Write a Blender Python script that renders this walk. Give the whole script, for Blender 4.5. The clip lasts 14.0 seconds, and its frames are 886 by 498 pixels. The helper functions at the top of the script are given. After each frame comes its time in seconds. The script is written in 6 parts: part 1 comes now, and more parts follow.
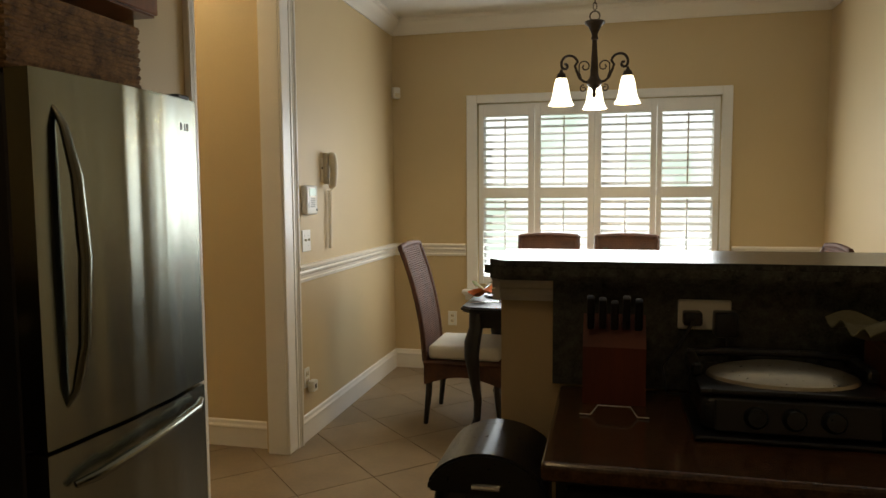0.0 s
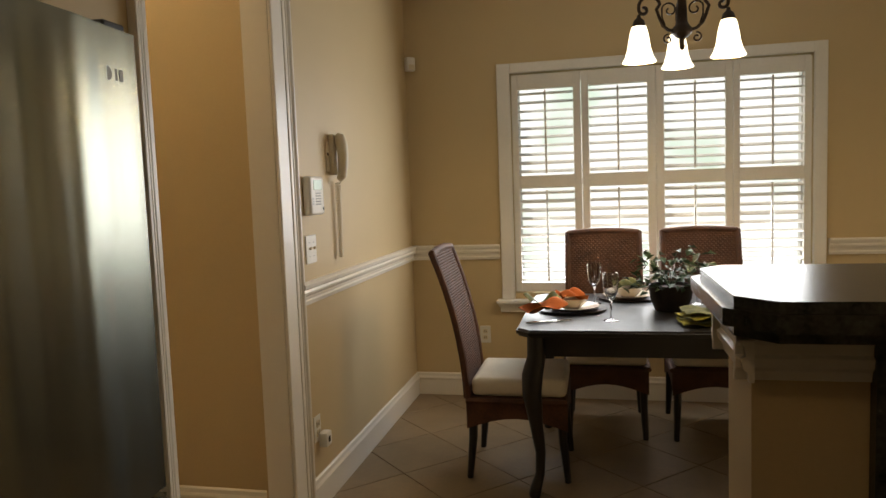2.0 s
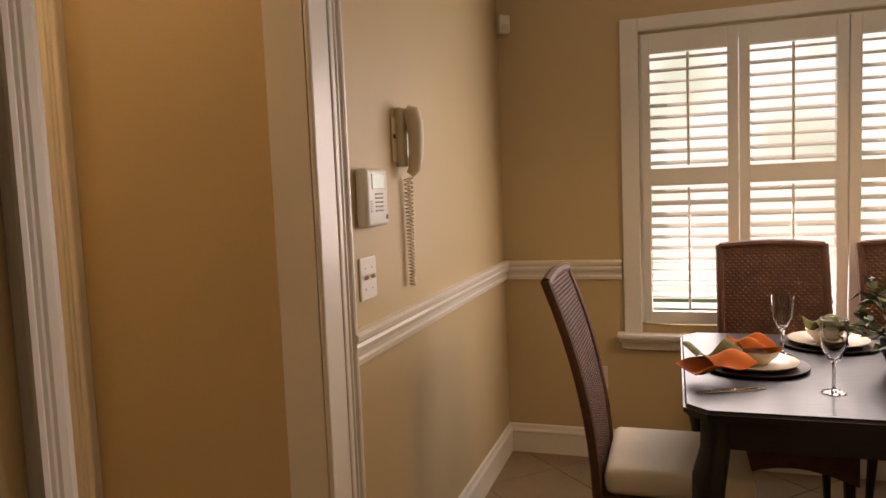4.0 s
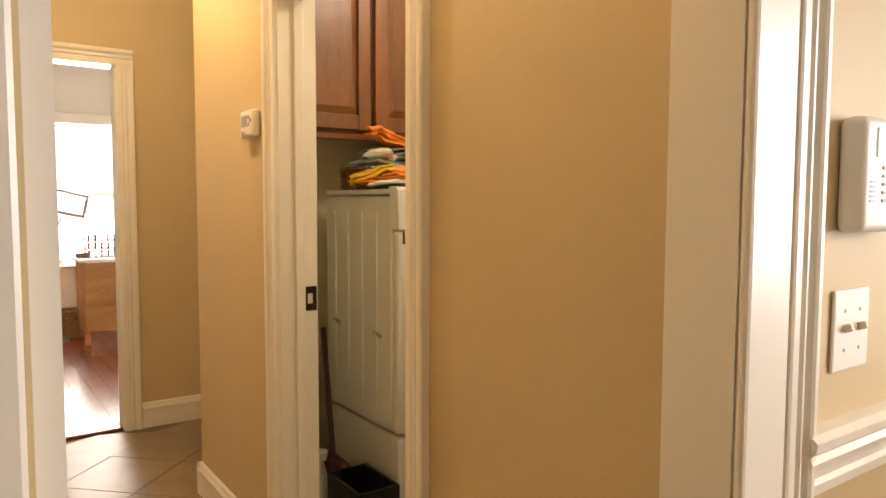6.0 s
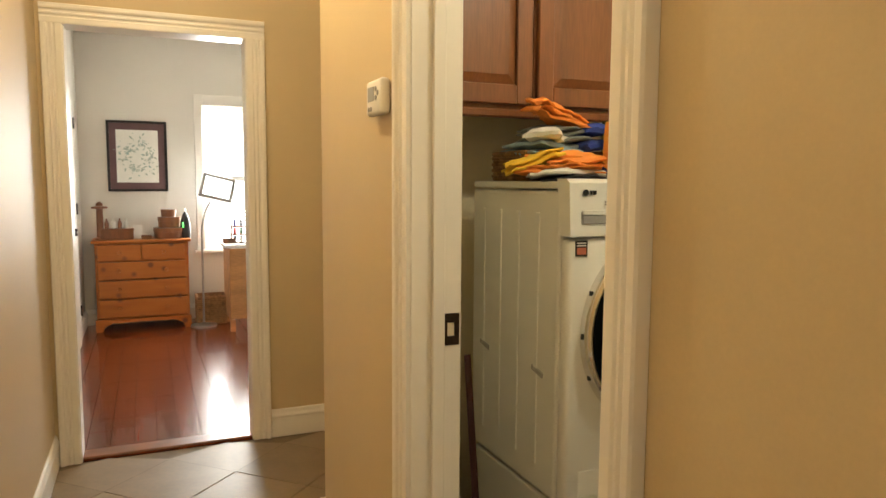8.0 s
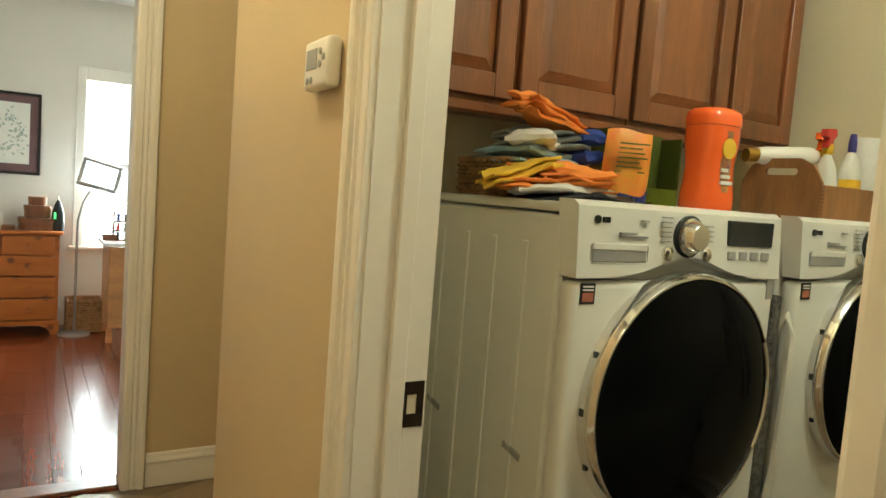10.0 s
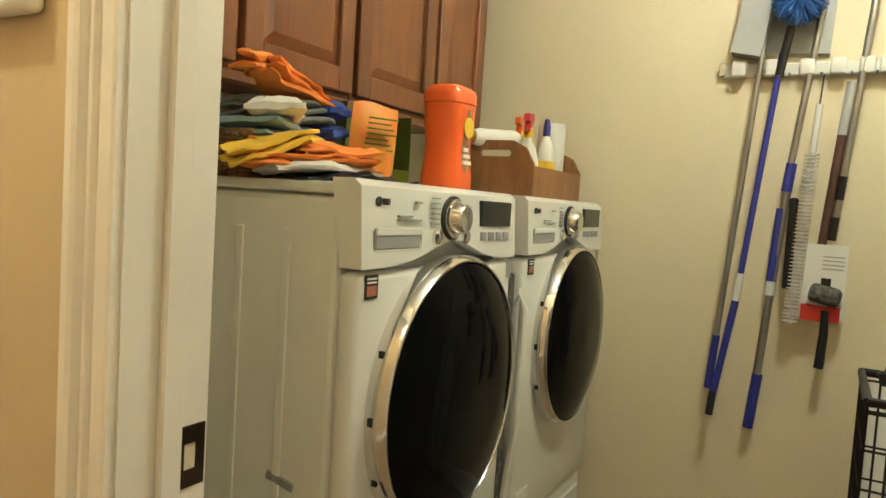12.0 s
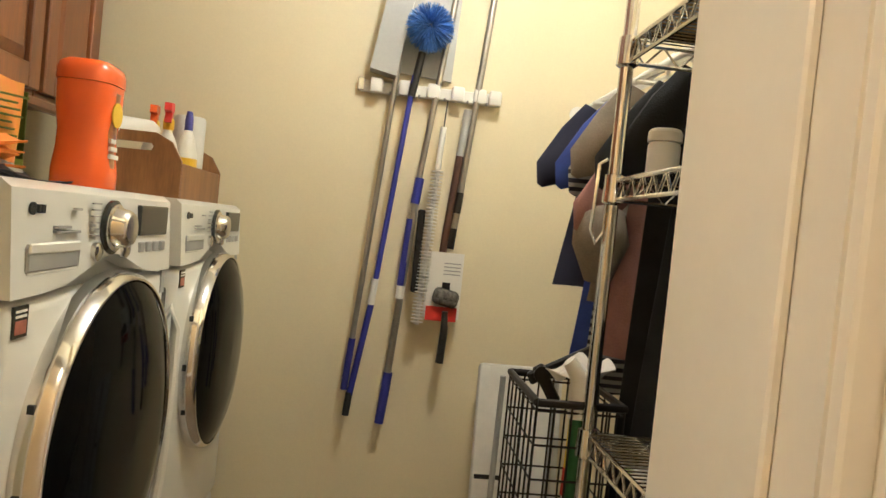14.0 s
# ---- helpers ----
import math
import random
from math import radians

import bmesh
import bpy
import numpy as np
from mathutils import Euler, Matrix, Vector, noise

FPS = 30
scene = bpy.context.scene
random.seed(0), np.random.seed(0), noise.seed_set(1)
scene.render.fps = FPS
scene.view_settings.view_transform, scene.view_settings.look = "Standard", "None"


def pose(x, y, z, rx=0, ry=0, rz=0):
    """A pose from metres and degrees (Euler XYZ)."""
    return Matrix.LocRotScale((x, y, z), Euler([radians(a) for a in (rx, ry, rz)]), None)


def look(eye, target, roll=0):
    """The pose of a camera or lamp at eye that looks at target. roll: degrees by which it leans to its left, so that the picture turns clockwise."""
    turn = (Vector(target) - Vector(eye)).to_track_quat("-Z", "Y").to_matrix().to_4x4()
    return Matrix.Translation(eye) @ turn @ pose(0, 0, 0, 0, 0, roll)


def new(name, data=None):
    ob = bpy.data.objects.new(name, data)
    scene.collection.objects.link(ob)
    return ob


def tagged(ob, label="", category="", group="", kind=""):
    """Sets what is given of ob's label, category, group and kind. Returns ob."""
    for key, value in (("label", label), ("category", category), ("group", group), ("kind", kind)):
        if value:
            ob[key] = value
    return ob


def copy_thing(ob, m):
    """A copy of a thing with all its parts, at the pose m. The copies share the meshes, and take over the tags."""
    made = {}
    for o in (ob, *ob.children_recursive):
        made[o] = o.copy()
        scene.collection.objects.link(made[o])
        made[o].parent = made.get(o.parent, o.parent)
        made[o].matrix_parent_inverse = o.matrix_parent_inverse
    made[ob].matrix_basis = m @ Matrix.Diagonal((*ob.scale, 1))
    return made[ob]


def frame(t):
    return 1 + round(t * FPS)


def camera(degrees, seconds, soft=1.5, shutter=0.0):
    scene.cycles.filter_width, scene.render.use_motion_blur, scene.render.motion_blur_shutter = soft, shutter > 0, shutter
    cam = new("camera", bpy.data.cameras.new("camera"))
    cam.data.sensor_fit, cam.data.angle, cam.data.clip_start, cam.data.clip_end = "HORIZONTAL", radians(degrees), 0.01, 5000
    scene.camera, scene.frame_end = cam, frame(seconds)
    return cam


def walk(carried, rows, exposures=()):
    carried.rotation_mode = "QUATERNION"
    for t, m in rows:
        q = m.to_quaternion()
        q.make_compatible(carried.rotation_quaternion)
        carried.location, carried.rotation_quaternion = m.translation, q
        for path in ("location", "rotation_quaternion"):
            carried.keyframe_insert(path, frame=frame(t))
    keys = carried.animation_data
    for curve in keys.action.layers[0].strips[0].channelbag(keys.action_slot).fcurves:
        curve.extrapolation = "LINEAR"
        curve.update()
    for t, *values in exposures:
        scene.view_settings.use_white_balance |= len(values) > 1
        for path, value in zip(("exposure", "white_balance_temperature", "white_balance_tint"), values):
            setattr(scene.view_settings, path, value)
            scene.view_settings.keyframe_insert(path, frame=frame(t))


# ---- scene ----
cam = camera(64.9, 14.0)
# seconds, eye, target, roll
PATH = [
    (0, (1.689, -3.447, 1.426), (1.233, -1.506, 1.267), -0.4),
    (0.5, (1.584, -3.245, 1.417), (1.136, -1.302, 1.261), -1.3),
    (1, (1.465, -2.975, 1.424), (0.973, -1.041, 1.289), 0.0),
    (1.5, (1.365, -2.774, 1.412), (0.868, -0.844, 1.256), 0.6),
    (2, (1.23, -2.569, 1.401), (0.797, -0.624, 1.23), -2.1),
    (2.2, (1.176, -2.481, 1.405), (0.776, -0.529, 1.231), -1.7),
    (4.3, (0.827, -1.436, 1.406), (0.063, 0.405, 1.243), -2.7),
    (4.5, (0.81, -1.359, 1.399), (-0.094, 0.417, 1.235), -3.0),
    (5, (0.717, -1.173, 1.379), (-0.391, 0.482, 1.2), -2.2),
    (5.5, (0.609, -1.026, 1.374), (-0.715, 0.463, 1.192), -2.6),
    (6, (0.51, -0.837, 1.352), (-1.124, 0.309, 1.216), 0.2),
    (6.5, (0.386, -0.71, 1.401), (-1.389, 0.192, 1.217), 0.4),
    (7, (0.202, -0.645, 1.395), (-1.631, 0.139, 1.229), -1.0),
    (7.2, (0.159, -0.627, 1.396), (-1.664, 0.173, 1.214), -0.5),
    (9.3, (-0.496, -0.485, 1.401), (-2.339, 0.262, 1.192), 1.5),
    (9.5, (-0.534, -0.476, 1.395), (-2.331, 0.38, 1.202), 3.1),
    (9.8, (-0.63, -0.424, 1.392), (-2.371, 0.547, 1.226), 3.6),
    (10, (-0.647, -0.44, 1.4), (-2.354, 0.588, 1.238), 4.4),
    (10.5, (-0.712, -0.471, 1.424), (-2.247, 0.801, 1.264), 4.8),
    (11, (-0.788, -0.49, 1.399), (-2.143, 0.974, 1.256), 4.1),
    (11.5, (-0.885, -0.507, 1.391), (-2.11, 1.064, 1.216), 3.9),
    (12, (-0.999, -0.475, 1.371), (-1.967, 1.271, 1.243), 3.6),
    (12.5, (-1.13, -0.424, 1.396), (-1.812, 1.452, 1.272), 5.5),
    (13, (-1.158, -0.414, 1.395), (-1.54, 1.548, 1.318), 5.7),
    (13.5, (-1.213, -0.408, 1.398), (-1.277, 1.59, 1.336), 7.0),
    (14, (-1.24, -0.427, 1.395), (-1.063, 1.564, 1.343), 5.8),
]
walk(cam, [(t, look(e, g, r)) for t, e, g, r in PATH],
     [(0, -.12, 6400, 7), (2.2, -.25, 6800, 13), (4.3, -.30, 8000, 30), (5, .23, 8200, 31), (5.7, .72, 7300, 22), (6.5, 1.05, 6600, 15), (7.2, 1.05, 6500, 11), (9.3, .44, 5600, 3), (10.5, .93, 5500, -6), (12, 1.0, 5400, 1), (13.4, .90, 5500, 8), (14, 1.0, 5400, 12)])

# ---- world, sun and sky ----
world = bpy.data.worlds.new("world")
scene.world = world
world.use_nodes = True
wn = world.node_tree
sky = wn.nodes.new("ShaderNodeTexSky")
sky.sky_type = "NISHITA"
sky.sun_disc = False
sky.sun_elevation = radians(48)
sky.sun_rotation = radians(150)
wn.links.new(sky.outputs[0], wn.nodes["Background"].inputs[0])
wn.nodes["Background"].inputs[1].default_value = 0.12
sun = new("sun", bpy.data.lights.new("sun", "SUN"))
sun.data.energy, sun.data.angle, sun.data.color = 3.0, radians(0.5), (1, .95, .86)
sun.matrix_world = look((0, 0, 0), (.45, -.8, -1.0))


def area(name, place, target, w, h, power, col):
    ob = new(name, bpy.data.lights.new(name, "AREA"))
    ob.data.shape, ob.data.size, ob.data.size_y, ob.data.energy, ob.data.color = "RECTANGLE", w, h, power, col
    ob.matrix_world = look(place, target)
    return ob


def bulb(name, place, power, col, r=.03):
    ob = new(name, bpy.data.lights.new(name, "POINT"))
    ob.data.energy, ob.data.color, ob.data.shadow_soft_size = power, col, r
    ob.location = place
    return ob


WARM = (1.0, .74, .42)
area("daylight_breakfast", (1.59, 1.945, 1.40), (1.59, 0, 1.2), 1.7, 1.3, 46, (.93, .97, 1.0))
area("daylight_office", (-7.62, .42, 1.5), (-4, .3, .8), .8, 1.3, 68, (1.0, .95, .86))
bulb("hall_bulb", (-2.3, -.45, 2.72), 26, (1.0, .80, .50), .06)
# Extra unseen lamp, added to brighten the hall wall near the opening.
bulb("hall_fill_near", (-.62, -.45, 2.72), 5.5, (1.0, .78, .46), .06)
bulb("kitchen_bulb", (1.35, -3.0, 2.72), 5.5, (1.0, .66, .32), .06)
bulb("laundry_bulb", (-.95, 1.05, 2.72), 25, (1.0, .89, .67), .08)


# ---- helpers for meshes ----
def finish(name, bm, mats, smooth=False):
    me = bpy.data.meshes.new(name)
    bm.normal_update()
    bm.to_mesh(me)
    bm.free()
    for m in (mats if isinstance(mats, (list, tuple)) else [mats]):
        me.materials.append(m)
    if smooth:
        me.polygons.foreach_set("use_smooth", [True] * len(me.polygons))
        me.set_sharp_from_angle(angle=radians(40))
    return me


def part(name, bm, material, parent=None, label="", smooth=False):
    ob = new(name, finish(name, bm, material, smooth))
    if parent is not None:
        ob.parent = parent
    return tagged(ob, label)


def thing(name, label, category, place=(0, 0, 0), turn=0, group="", kind=""):
    ob = new(name)
    ob.matrix_basis = pose(*place, 0, 0, turn)
    ob.empty_display_size = .05
    return tagged(ob, label, category, group, kind)


def bx(bm, x0, x1, y0, y1, z0, z1, bev=0.0, seg=1):
    r = bmesh.ops.create_cube(bm, size=1, matrix=Matrix.LocRotScale(((x0 + x1) / 2, (y0 + y1) / 2, (z0 + z1) / 2), None, (abs(x1 - x0), abs(y1 - y0), abs(z1 - z0))))
    if bev:
        es = {e for v in r["verts"] for e in v.link_edges}
        bmesh.ops.bevel(bm, geom=list(es), offset=bev, segments=seg, affect="EDGES", profile=.5)
    return bm


def box(*a, bev=0.0, seg=1):
    return bx(bmesh.new(), *a, bev=bev, seg=seg)


def rot(bm, m, start=0):
    bm.verts.ensure_lookup_table()
    bmesh.ops.transform(bm, matrix=m, verts=bm.verts[start:])
    return bm


def lathe(bm, prof, n=24, m=Matrix(), close=True):
    """Turns a list of (radius, height) round the z axis."""
    rings = []
    for r, z in prof:
        rings.append([bm.verts.new(m @ Vector((max(r, 1e-4) * math.cos(2 * math.pi * i / n), max(r, 1e-4) * math.sin(2 * math.pi * i / n), z))) for i in range(n)])
    for a, b in zip(rings, rings[1:]):
        for i in range(n):
            bm.faces.new((a[i], a[(i + 1) % n], b[(i + 1) % n], b[i]))
    if close:
        bm.faces.new(rings[0][::-1])
        bm.faces.new(rings[-1])
    return bm


def tube(bm, pts, r, n=8, closed=False):
    """A round bar along pts; r: one radius, or one for each point."""
    pts = [Vector(p) for p in pts]
    rad = r if isinstance(r, (list, tuple)) else [r] * len(pts)
    rings, up = [], None
    for i, p in enumerate(pts):
        d = (pts[min(i + 1, len(pts) - 1)] - pts[max(i - 1, 0)]).normalized()
        if up is None:
            up = Vector((0, 0, 1)) if abs(d.z) < .9 else Vector((1, 0, 0))
        s = d.cross(up).normalized()
        up = s.cross(d).normalized()
        rings.append([bm.verts.new(p + rad[i] * (math.cos(2 * math.pi * k / n) * s + math.sin(2 * math.pi * k / n) * up)) for k in range(n)])
    for a, b in zip(rings, rings[1:]):
        for i in range(n):
            bm.faces.new((a[i], a[(i + 1) % n], b[(i + 1) % n], b[i]))
    bm.faces.new(rings[0][::-1])
    bm.faces.new(rings[-1])
    return bm


def mould(bm, prof, a, b, out, up=(0, 0, 1)):
    """Sweeps a closed profile of (out, up) pairs from a to b."""
    a, b, out, up = Vector(a), Vector(b), Vector(out), Vector(up)
    ra = [bm.verts.new(a + o * out + u * up) for o, u in prof]
    rb = [bm.verts.new(b + o * out + u * up) for o, u in prof]
    n = len(prof)
    for i in range(n):
        bm.faces.new((ra[i], ra[(i + 1) % n], rb[(i + 1) % n], rb[i]))
    bm.faces.new(ra[::-1])
    bm.faces.new(rb)
    bmesh.ops.recalc_face_normals(bm, faces=bm.faces)
    return bm


def prism(bm, outline, y0, y1, m=Matrix()):
    """Extrudes an outline in x and z from y0 to y1."""
    a = [bm.verts.new(m @ Vector((x, y0, z))) for x, z in outline]
    b = [bm.verts.new(m @ Vector((x, y1, z))) for x, z in outline]
    n = len(a)
    for i in range(n):
        bm.faces.new((a[i], a[(i + 1) % n], b[(i + 1) % n], b[i]))
    bm.faces.new(a[::-1])
    bm.faces.new(b)
    bmesh.ops.recalc_face_normals(bm, faces=bm.faces)
    return bm


# ---- materials ----
def material(name, col, rough=.6, metal=0.0, var=.12, scale=6.0, fine=90.0, bump=.15, stretch=(1, 1, 1), col2=None, emit=None, coat=0.0, vary=0.0, aniso=0.0):
    m = bpy.data.materials.new(name)
    m.use_nodes = True
    t, b = m.node_tree, m.node_tree.nodes["Principled BSDF"]
    N = t.nodes.new
    L = t.links.new
    co = N("ShaderNodeTexCoord")
    mp = N("ShaderNodeMapping")
    mp.inputs["Scale"].default_value = stretch
    L(co.outputs["Object"], mp.inputs["Vector"])
    n1, n2 = N("ShaderNodeTexNoise"), N("ShaderNodeTexNoise")
    n1.inputs["Scale"].default_value, n2.inputs["Scale"].default_value = scale, fine
    n1.inputs["Detail"].default_value, n2.inputs["Detail"].default_value = 4, 3
    L(mp.outputs[0], n1.inputs["Vector"])
    L(mp.outputs[0], n2.inputs["Vector"])
    mx = N("ShaderNodeMix")
    mx.data_type = "RGBA"
    c2 = col2 or tuple(max(0, c * (1 - var * 1.6)) for c in col)
    mx.inputs["A"].default_value, mx.inputs["B"].default_value = (*c2, 1), (*[min(1, c * (1 + var * .5)) for c in col], 1)
    ad = N("ShaderNodeMath")
    ad.operation = "MULTIPLY_ADD"
    ad.inputs[1].default_value = .35
    L(n2.outputs[0], ad.inputs[0])
    s1 = N("ShaderNodeMath")
    s1.operation = "MULTIPLY"
    s1.inputs[1].default_value = .65
    L(n1.outputs[0], s1.inputs[0])
    L(s1.outputs[0], ad.inputs[2])
    rm = N("ShaderNodeMapRange")
    rm.inputs["From Min"].default_value, rm.inputs["From Max"].default_value = .3, .7
    L(ad.outputs[0], rm.inputs["Value"])
    L(rm.outputs[0], mx.inputs["Factor"])
    out = mx.outputs["Result"]
    if vary:
        oi, hs = N("ShaderNodeObjectInfo"), N("ShaderNodeHueSaturation")
        vr = N("ShaderNodeMapRange")
        vr.inputs["To Min"].default_value, vr.inputs["To Max"].default_value = 1 - vary, 1 + vary
        L(oi.outputs["Random"], vr.inputs["Value"])
        L(vr.outputs[0], hs.inputs["Value"])
        L(out, hs.inputs["Color"])
        out = hs.outputs[0]
    L(out, b.inputs["Base Color"])
    rr = N("ShaderNodeMapRange")
    rr.inputs["To Min"].default_value, rr.inputs["To Max"].default_value = max(.02, rough - min(.07, var)), min(1, rough + min(.07, var))
    L(n2.outputs[0], rr.inputs["Value"])
    L(rr.outputs[0], b.inputs["Roughness"])
    b.inputs["Metallic"].default_value = metal
    b.inputs["Coat Weight"].default_value = coat
    b.inputs["Anisotropic"].default_value, b.inputs["Anisotropic Rotation"].default_value = aniso, .25 if aniso else 0
    if bump:
        bp = N("ShaderNodeBump")
        bp.inputs["Strength"].default_value, bp.inputs["Distance"].default_value = bump, .002
        L(n2.outputs[0], bp.inputs["Height"])
        L(bp.outputs[0], b.inputs["Normal"])
    if emit:
        b.inputs["Emission Color"].default_value, b.inputs["Emission Strength"].default_value = (*emit[:3], 1), emit[3]
    return m


WALL = material("wall_paint", (.60, .47, .27), .55, var=.05, scale=1.2, fine=160, bump=.12)
CREAM = material("laundry_paint", (.76, .67, .45), .6, var=.05, scale=1.2, fine=160, bump=.12)
PALE = material("office_paint", (.74, .70, .62), .6, var=.05, scale=1.2, fine=160, bump=.1)
CEIL = material("ceiling_paint", (.78, .76, .70), .8, var=.04, scale=2, fine=200, bump=.15)
TRIM = material("trim_paint", (.82, .78, .70), .32, var=.02, scale=3, fine=60, bump=.04)
SHUT = material("shutter_paint", (.84, .83, .80), .35, var=.04, scale=3, fine=60, bump=.04)
TILE = material("floor_tile_glaze", (.27, .195, .115), .45, var=.16, scale=5, fine=40, bump=.12, vary=.06)
GROUT = material("grout", (.22, .165, .105), .85, var=.2, scale=8, fine=120, bump=.3)
CHERRY = material("cherry_wood", (.23, .080, .024), .35, var=.3, scale=4, fine=60, bump=.06, stretch=(3, 3, .25), coat=.2)
PLANK = material("cherry_floor_plank", (.19, .034, .007), .22, var=.35, scale=4, fine=40, bump=.05, stretch=(.3, 4, 1), vary=.22, coat=.3)
PINE = material("pine_wood", (.55, .28, .10), .45, var=.3, scale=4, fine=50, bump=.08, stretch=(3, .4, 3))
ESPRESSO = material("espresso_wood", (.012, .009, .008), .36, var=.4, scale=5, fine=60, bump=.06, stretch=(.3, 3, 3), coat=.04)
WICKER = material("woven_rattan", (.11, .042, .018), .7, var=.4, scale=8, fine=80, bump=.5)
LINEN = material("seat_linen", (.74, .68, .56), .9, var=.08, scale=5, fine=250, bump=.5)
STEEL = material("brushed_steel", (.22, .225, .185), .19, 1.0, var=.06, scale=3, fine=160, bump=.03, stretch=(40, 40, .6), aniso=.9)
DARKSTEEL = material("dark_painted_steel", (.018, .017, .017), .45, var=.2, scale=4, fine=120, bump=.1)
CHROME = material("chrome", (.75, .74, .72), .12, 1.0, var=.05, scale=4, fine=40, bump=.02)
ENAMEL = material("white_enamel", (.76, .76, .71), .28, var=.012, scale=1.5, fine=9, bump=0, coat=.3)
BLACK = material("black_plastic", (.012, .012, .013), .3, var=.2, scale=6, fine=90, bump=.05)
SMOKE = material("smoked_door_glass", (.004, .0045, .0045), .05, var=.2, scale=2, fine=20, bump=0)
SMOKE.node_tree.nodes["Principled BSDF"].inputs["Specular IOR Level"].default_value = .12
SMOKE.node_tree.nodes["Principled BSDF"].inputs["IOR"].default_value = 1.25
IVORY = material("ivory_plastic", (.68, .60, .44), .4, var=.02, scale=6, fine=80, bump=.03)
WHITEP = material("white_plastic", (.78, .76, .70), .4, var=.015, scale=6, fine=80, bump=.03)
GRANITE = material("dark_granite", (.06, .062, .055), .24, var=.8, scale=40, fine=180, bump=.02, col2=(.012, .013, .012))
BRONZE = material("aged_bronze", (.05, .032, .02), .45, .7, var=.4, scale=12, fine=80, bump=.2)
SEAGRASS = material("woven_seagrass", (.30, .16, .055), .8, var=.5, scale=25, fine=120, bump=.6)
GLOWGLASS = material("lit_frosted_glass", (.9, .85, .75), .5, var=.03, scale=5, fine=40, bump=0, emit=(1, .86, .62, 3.6))
GREYP = material("grey_plastic", (.35, .35, .34), .4, var=.06, scale=6, fine=80, bump=.03)
DARKGREY = material("display_dark", (.03, .032, .03), .15, var=.1, scale=6, fine=80, bump=0)

# ---- large structure ----
CZ = 2.80
NY = 2.0                 # inner face of the window wall
HY, HI = .06, .19        # hall face and laundry face of the wall between them
H0, H1 = -.80, .0      # cased opening into the hall
D0, D1, DH = -1.722, -.905, 2.06   # laundry doorway
HR = .35                 # laundry face of the thicker wall beside the doorway
LX, LY = -2.52, 2.06     # back and far wall of the laundry
EX = -3.85               # end wall of the hall
OD0, OD1, ODH = -.885, -.062, 2.115
OX = -7.45               # far wall of the office
SY = -1.0                # south face of the hall
SO = -1.12               # south face of the office


def struct(name, bm, m, label, cat, smooth=False):
    return tagged(part(name, bm, m, None, "", smooth), label, cat, kind="structure")


struct_floor = struct("floor", box(-3.86, 3.4, -5.2, 2.45, -.1, -.006), GROUT, "beige ceramic tile floor laid on the diagonal with thin joints", "floor")
office_floor = struct("office_floor", box(-7.6, -3.86, -1.26, 2.4, -.1, -.006), PLANK, "glossy reddish cherry plank floor of the office", "floor")
struct("ceiling", box(-7.6, 3.4, -5.2, 2.45, CZ, CZ + .12), CEIL, "plain off-white painted ceiling", "ceiling")
bm = bmesh.new()
bx(bm, -.13, 0, H1, NY, 0, CZ)
bx(bm, -.13, 0, H0, H1, 2.62, CZ)
bx(bm, -.13, 0, -1.17, H0, 0, CZ)
bx(bm, -.60, -.13, -1.17, -1.05, 0, CZ)
bx(bm, -.72, -.60, -5.2, -1.05, 0, CZ)
struct("wall_west", bm, WALL, "tan painted wall with cased hall opening and chair rail", "wall")
WX0, WX1, WZ0, WZ1 = .695, 2.495, .70, 2.125
bm = bmesh.new()
bx(bm, -.13, WX0, NY, NY + .14, 0, CZ)
bx(bm, WX1, 3.4, NY, NY + .14, 0, CZ)
bx(bm, WX0, WX1, NY, NY + .14, 0, WZ0)
bx(bm, WX0, WX1, NY, NY + .14, WZ1, CZ)
struct("wall_north", bm, WALL, "tan painted window wall of the breakfast room", "wall")
struct("wall_east", box(3.2, 3.35, -5.2, NY, 0, CZ), WALL, "tan painted side wall of the breakfast room", "wall")
struct("wall_south", box(-.72, 3.4, -5.3, -5.2, 0, CZ), WALL, "tan painted kitchen wall", "wall")
bm = bmesh.new()
bx(bm, -2.70, D0 - .02, HY, HI - .004, 0, CZ)
bx(bm, D0 - .02, D1 + .02, HY, HI - .004, DH + .02, CZ)
bx(bm, D1 + .02, -.13, HY, HR - .004, 0, CZ)
bx(bm, -2.70, LX - .004, HI - .004, 2.45, 0, CZ)
struct("hall_wall_north", bm, WALL, "golden tan hall wall pierced by the laundry door", "wall")
struct("hall_wall_south", box(EX, -.13, SY - .15, SY, 0, CZ), WALL, "golden tan hall wall", "wall")
bm = bmesh.new()
bx(bm, EX - .12, EX, OD1 + .02, 1.0, 0, CZ)
bx(bm, EX - .12, EX, SO, OD0 - .02, 0, CZ)
bx(bm, EX - .12, EX, OD0 - .02, OD1 + .02, ODH + .02, CZ)
bx(bm, EX, -2.70, .88, 1.0, 0, CZ)
struct("hall_wall_west", bm, WALL, "golden tan end wall of the hall around the office doorway", "wall")
bm = bmesh.new()
bx(bm, LX - .004, LX, HI, LY, 0, CZ)
bx(bm, LX - .004, 0, LY, LY + .12, 0, CZ)
bx(bm, -.15, -.13, HR, LY, 0, CZ)
bx(bm, LX, D0 - .02, HI - .004, HI, 0, CZ)
bx(bm, D1 + .02, -.15, HR - .004, HR, 0, CZ)
bx(bm, D0 - .02, D1 + .02, HI - .004, HI, DH + .02, CZ)
struct("laundry_walls", bm, CREAM, "pale cream painted laundry room walls", "wall")
OW0, OW1, OWZ0, OWZ1 = -.02, .86, .70, 2.12
bm = bmesh.new()
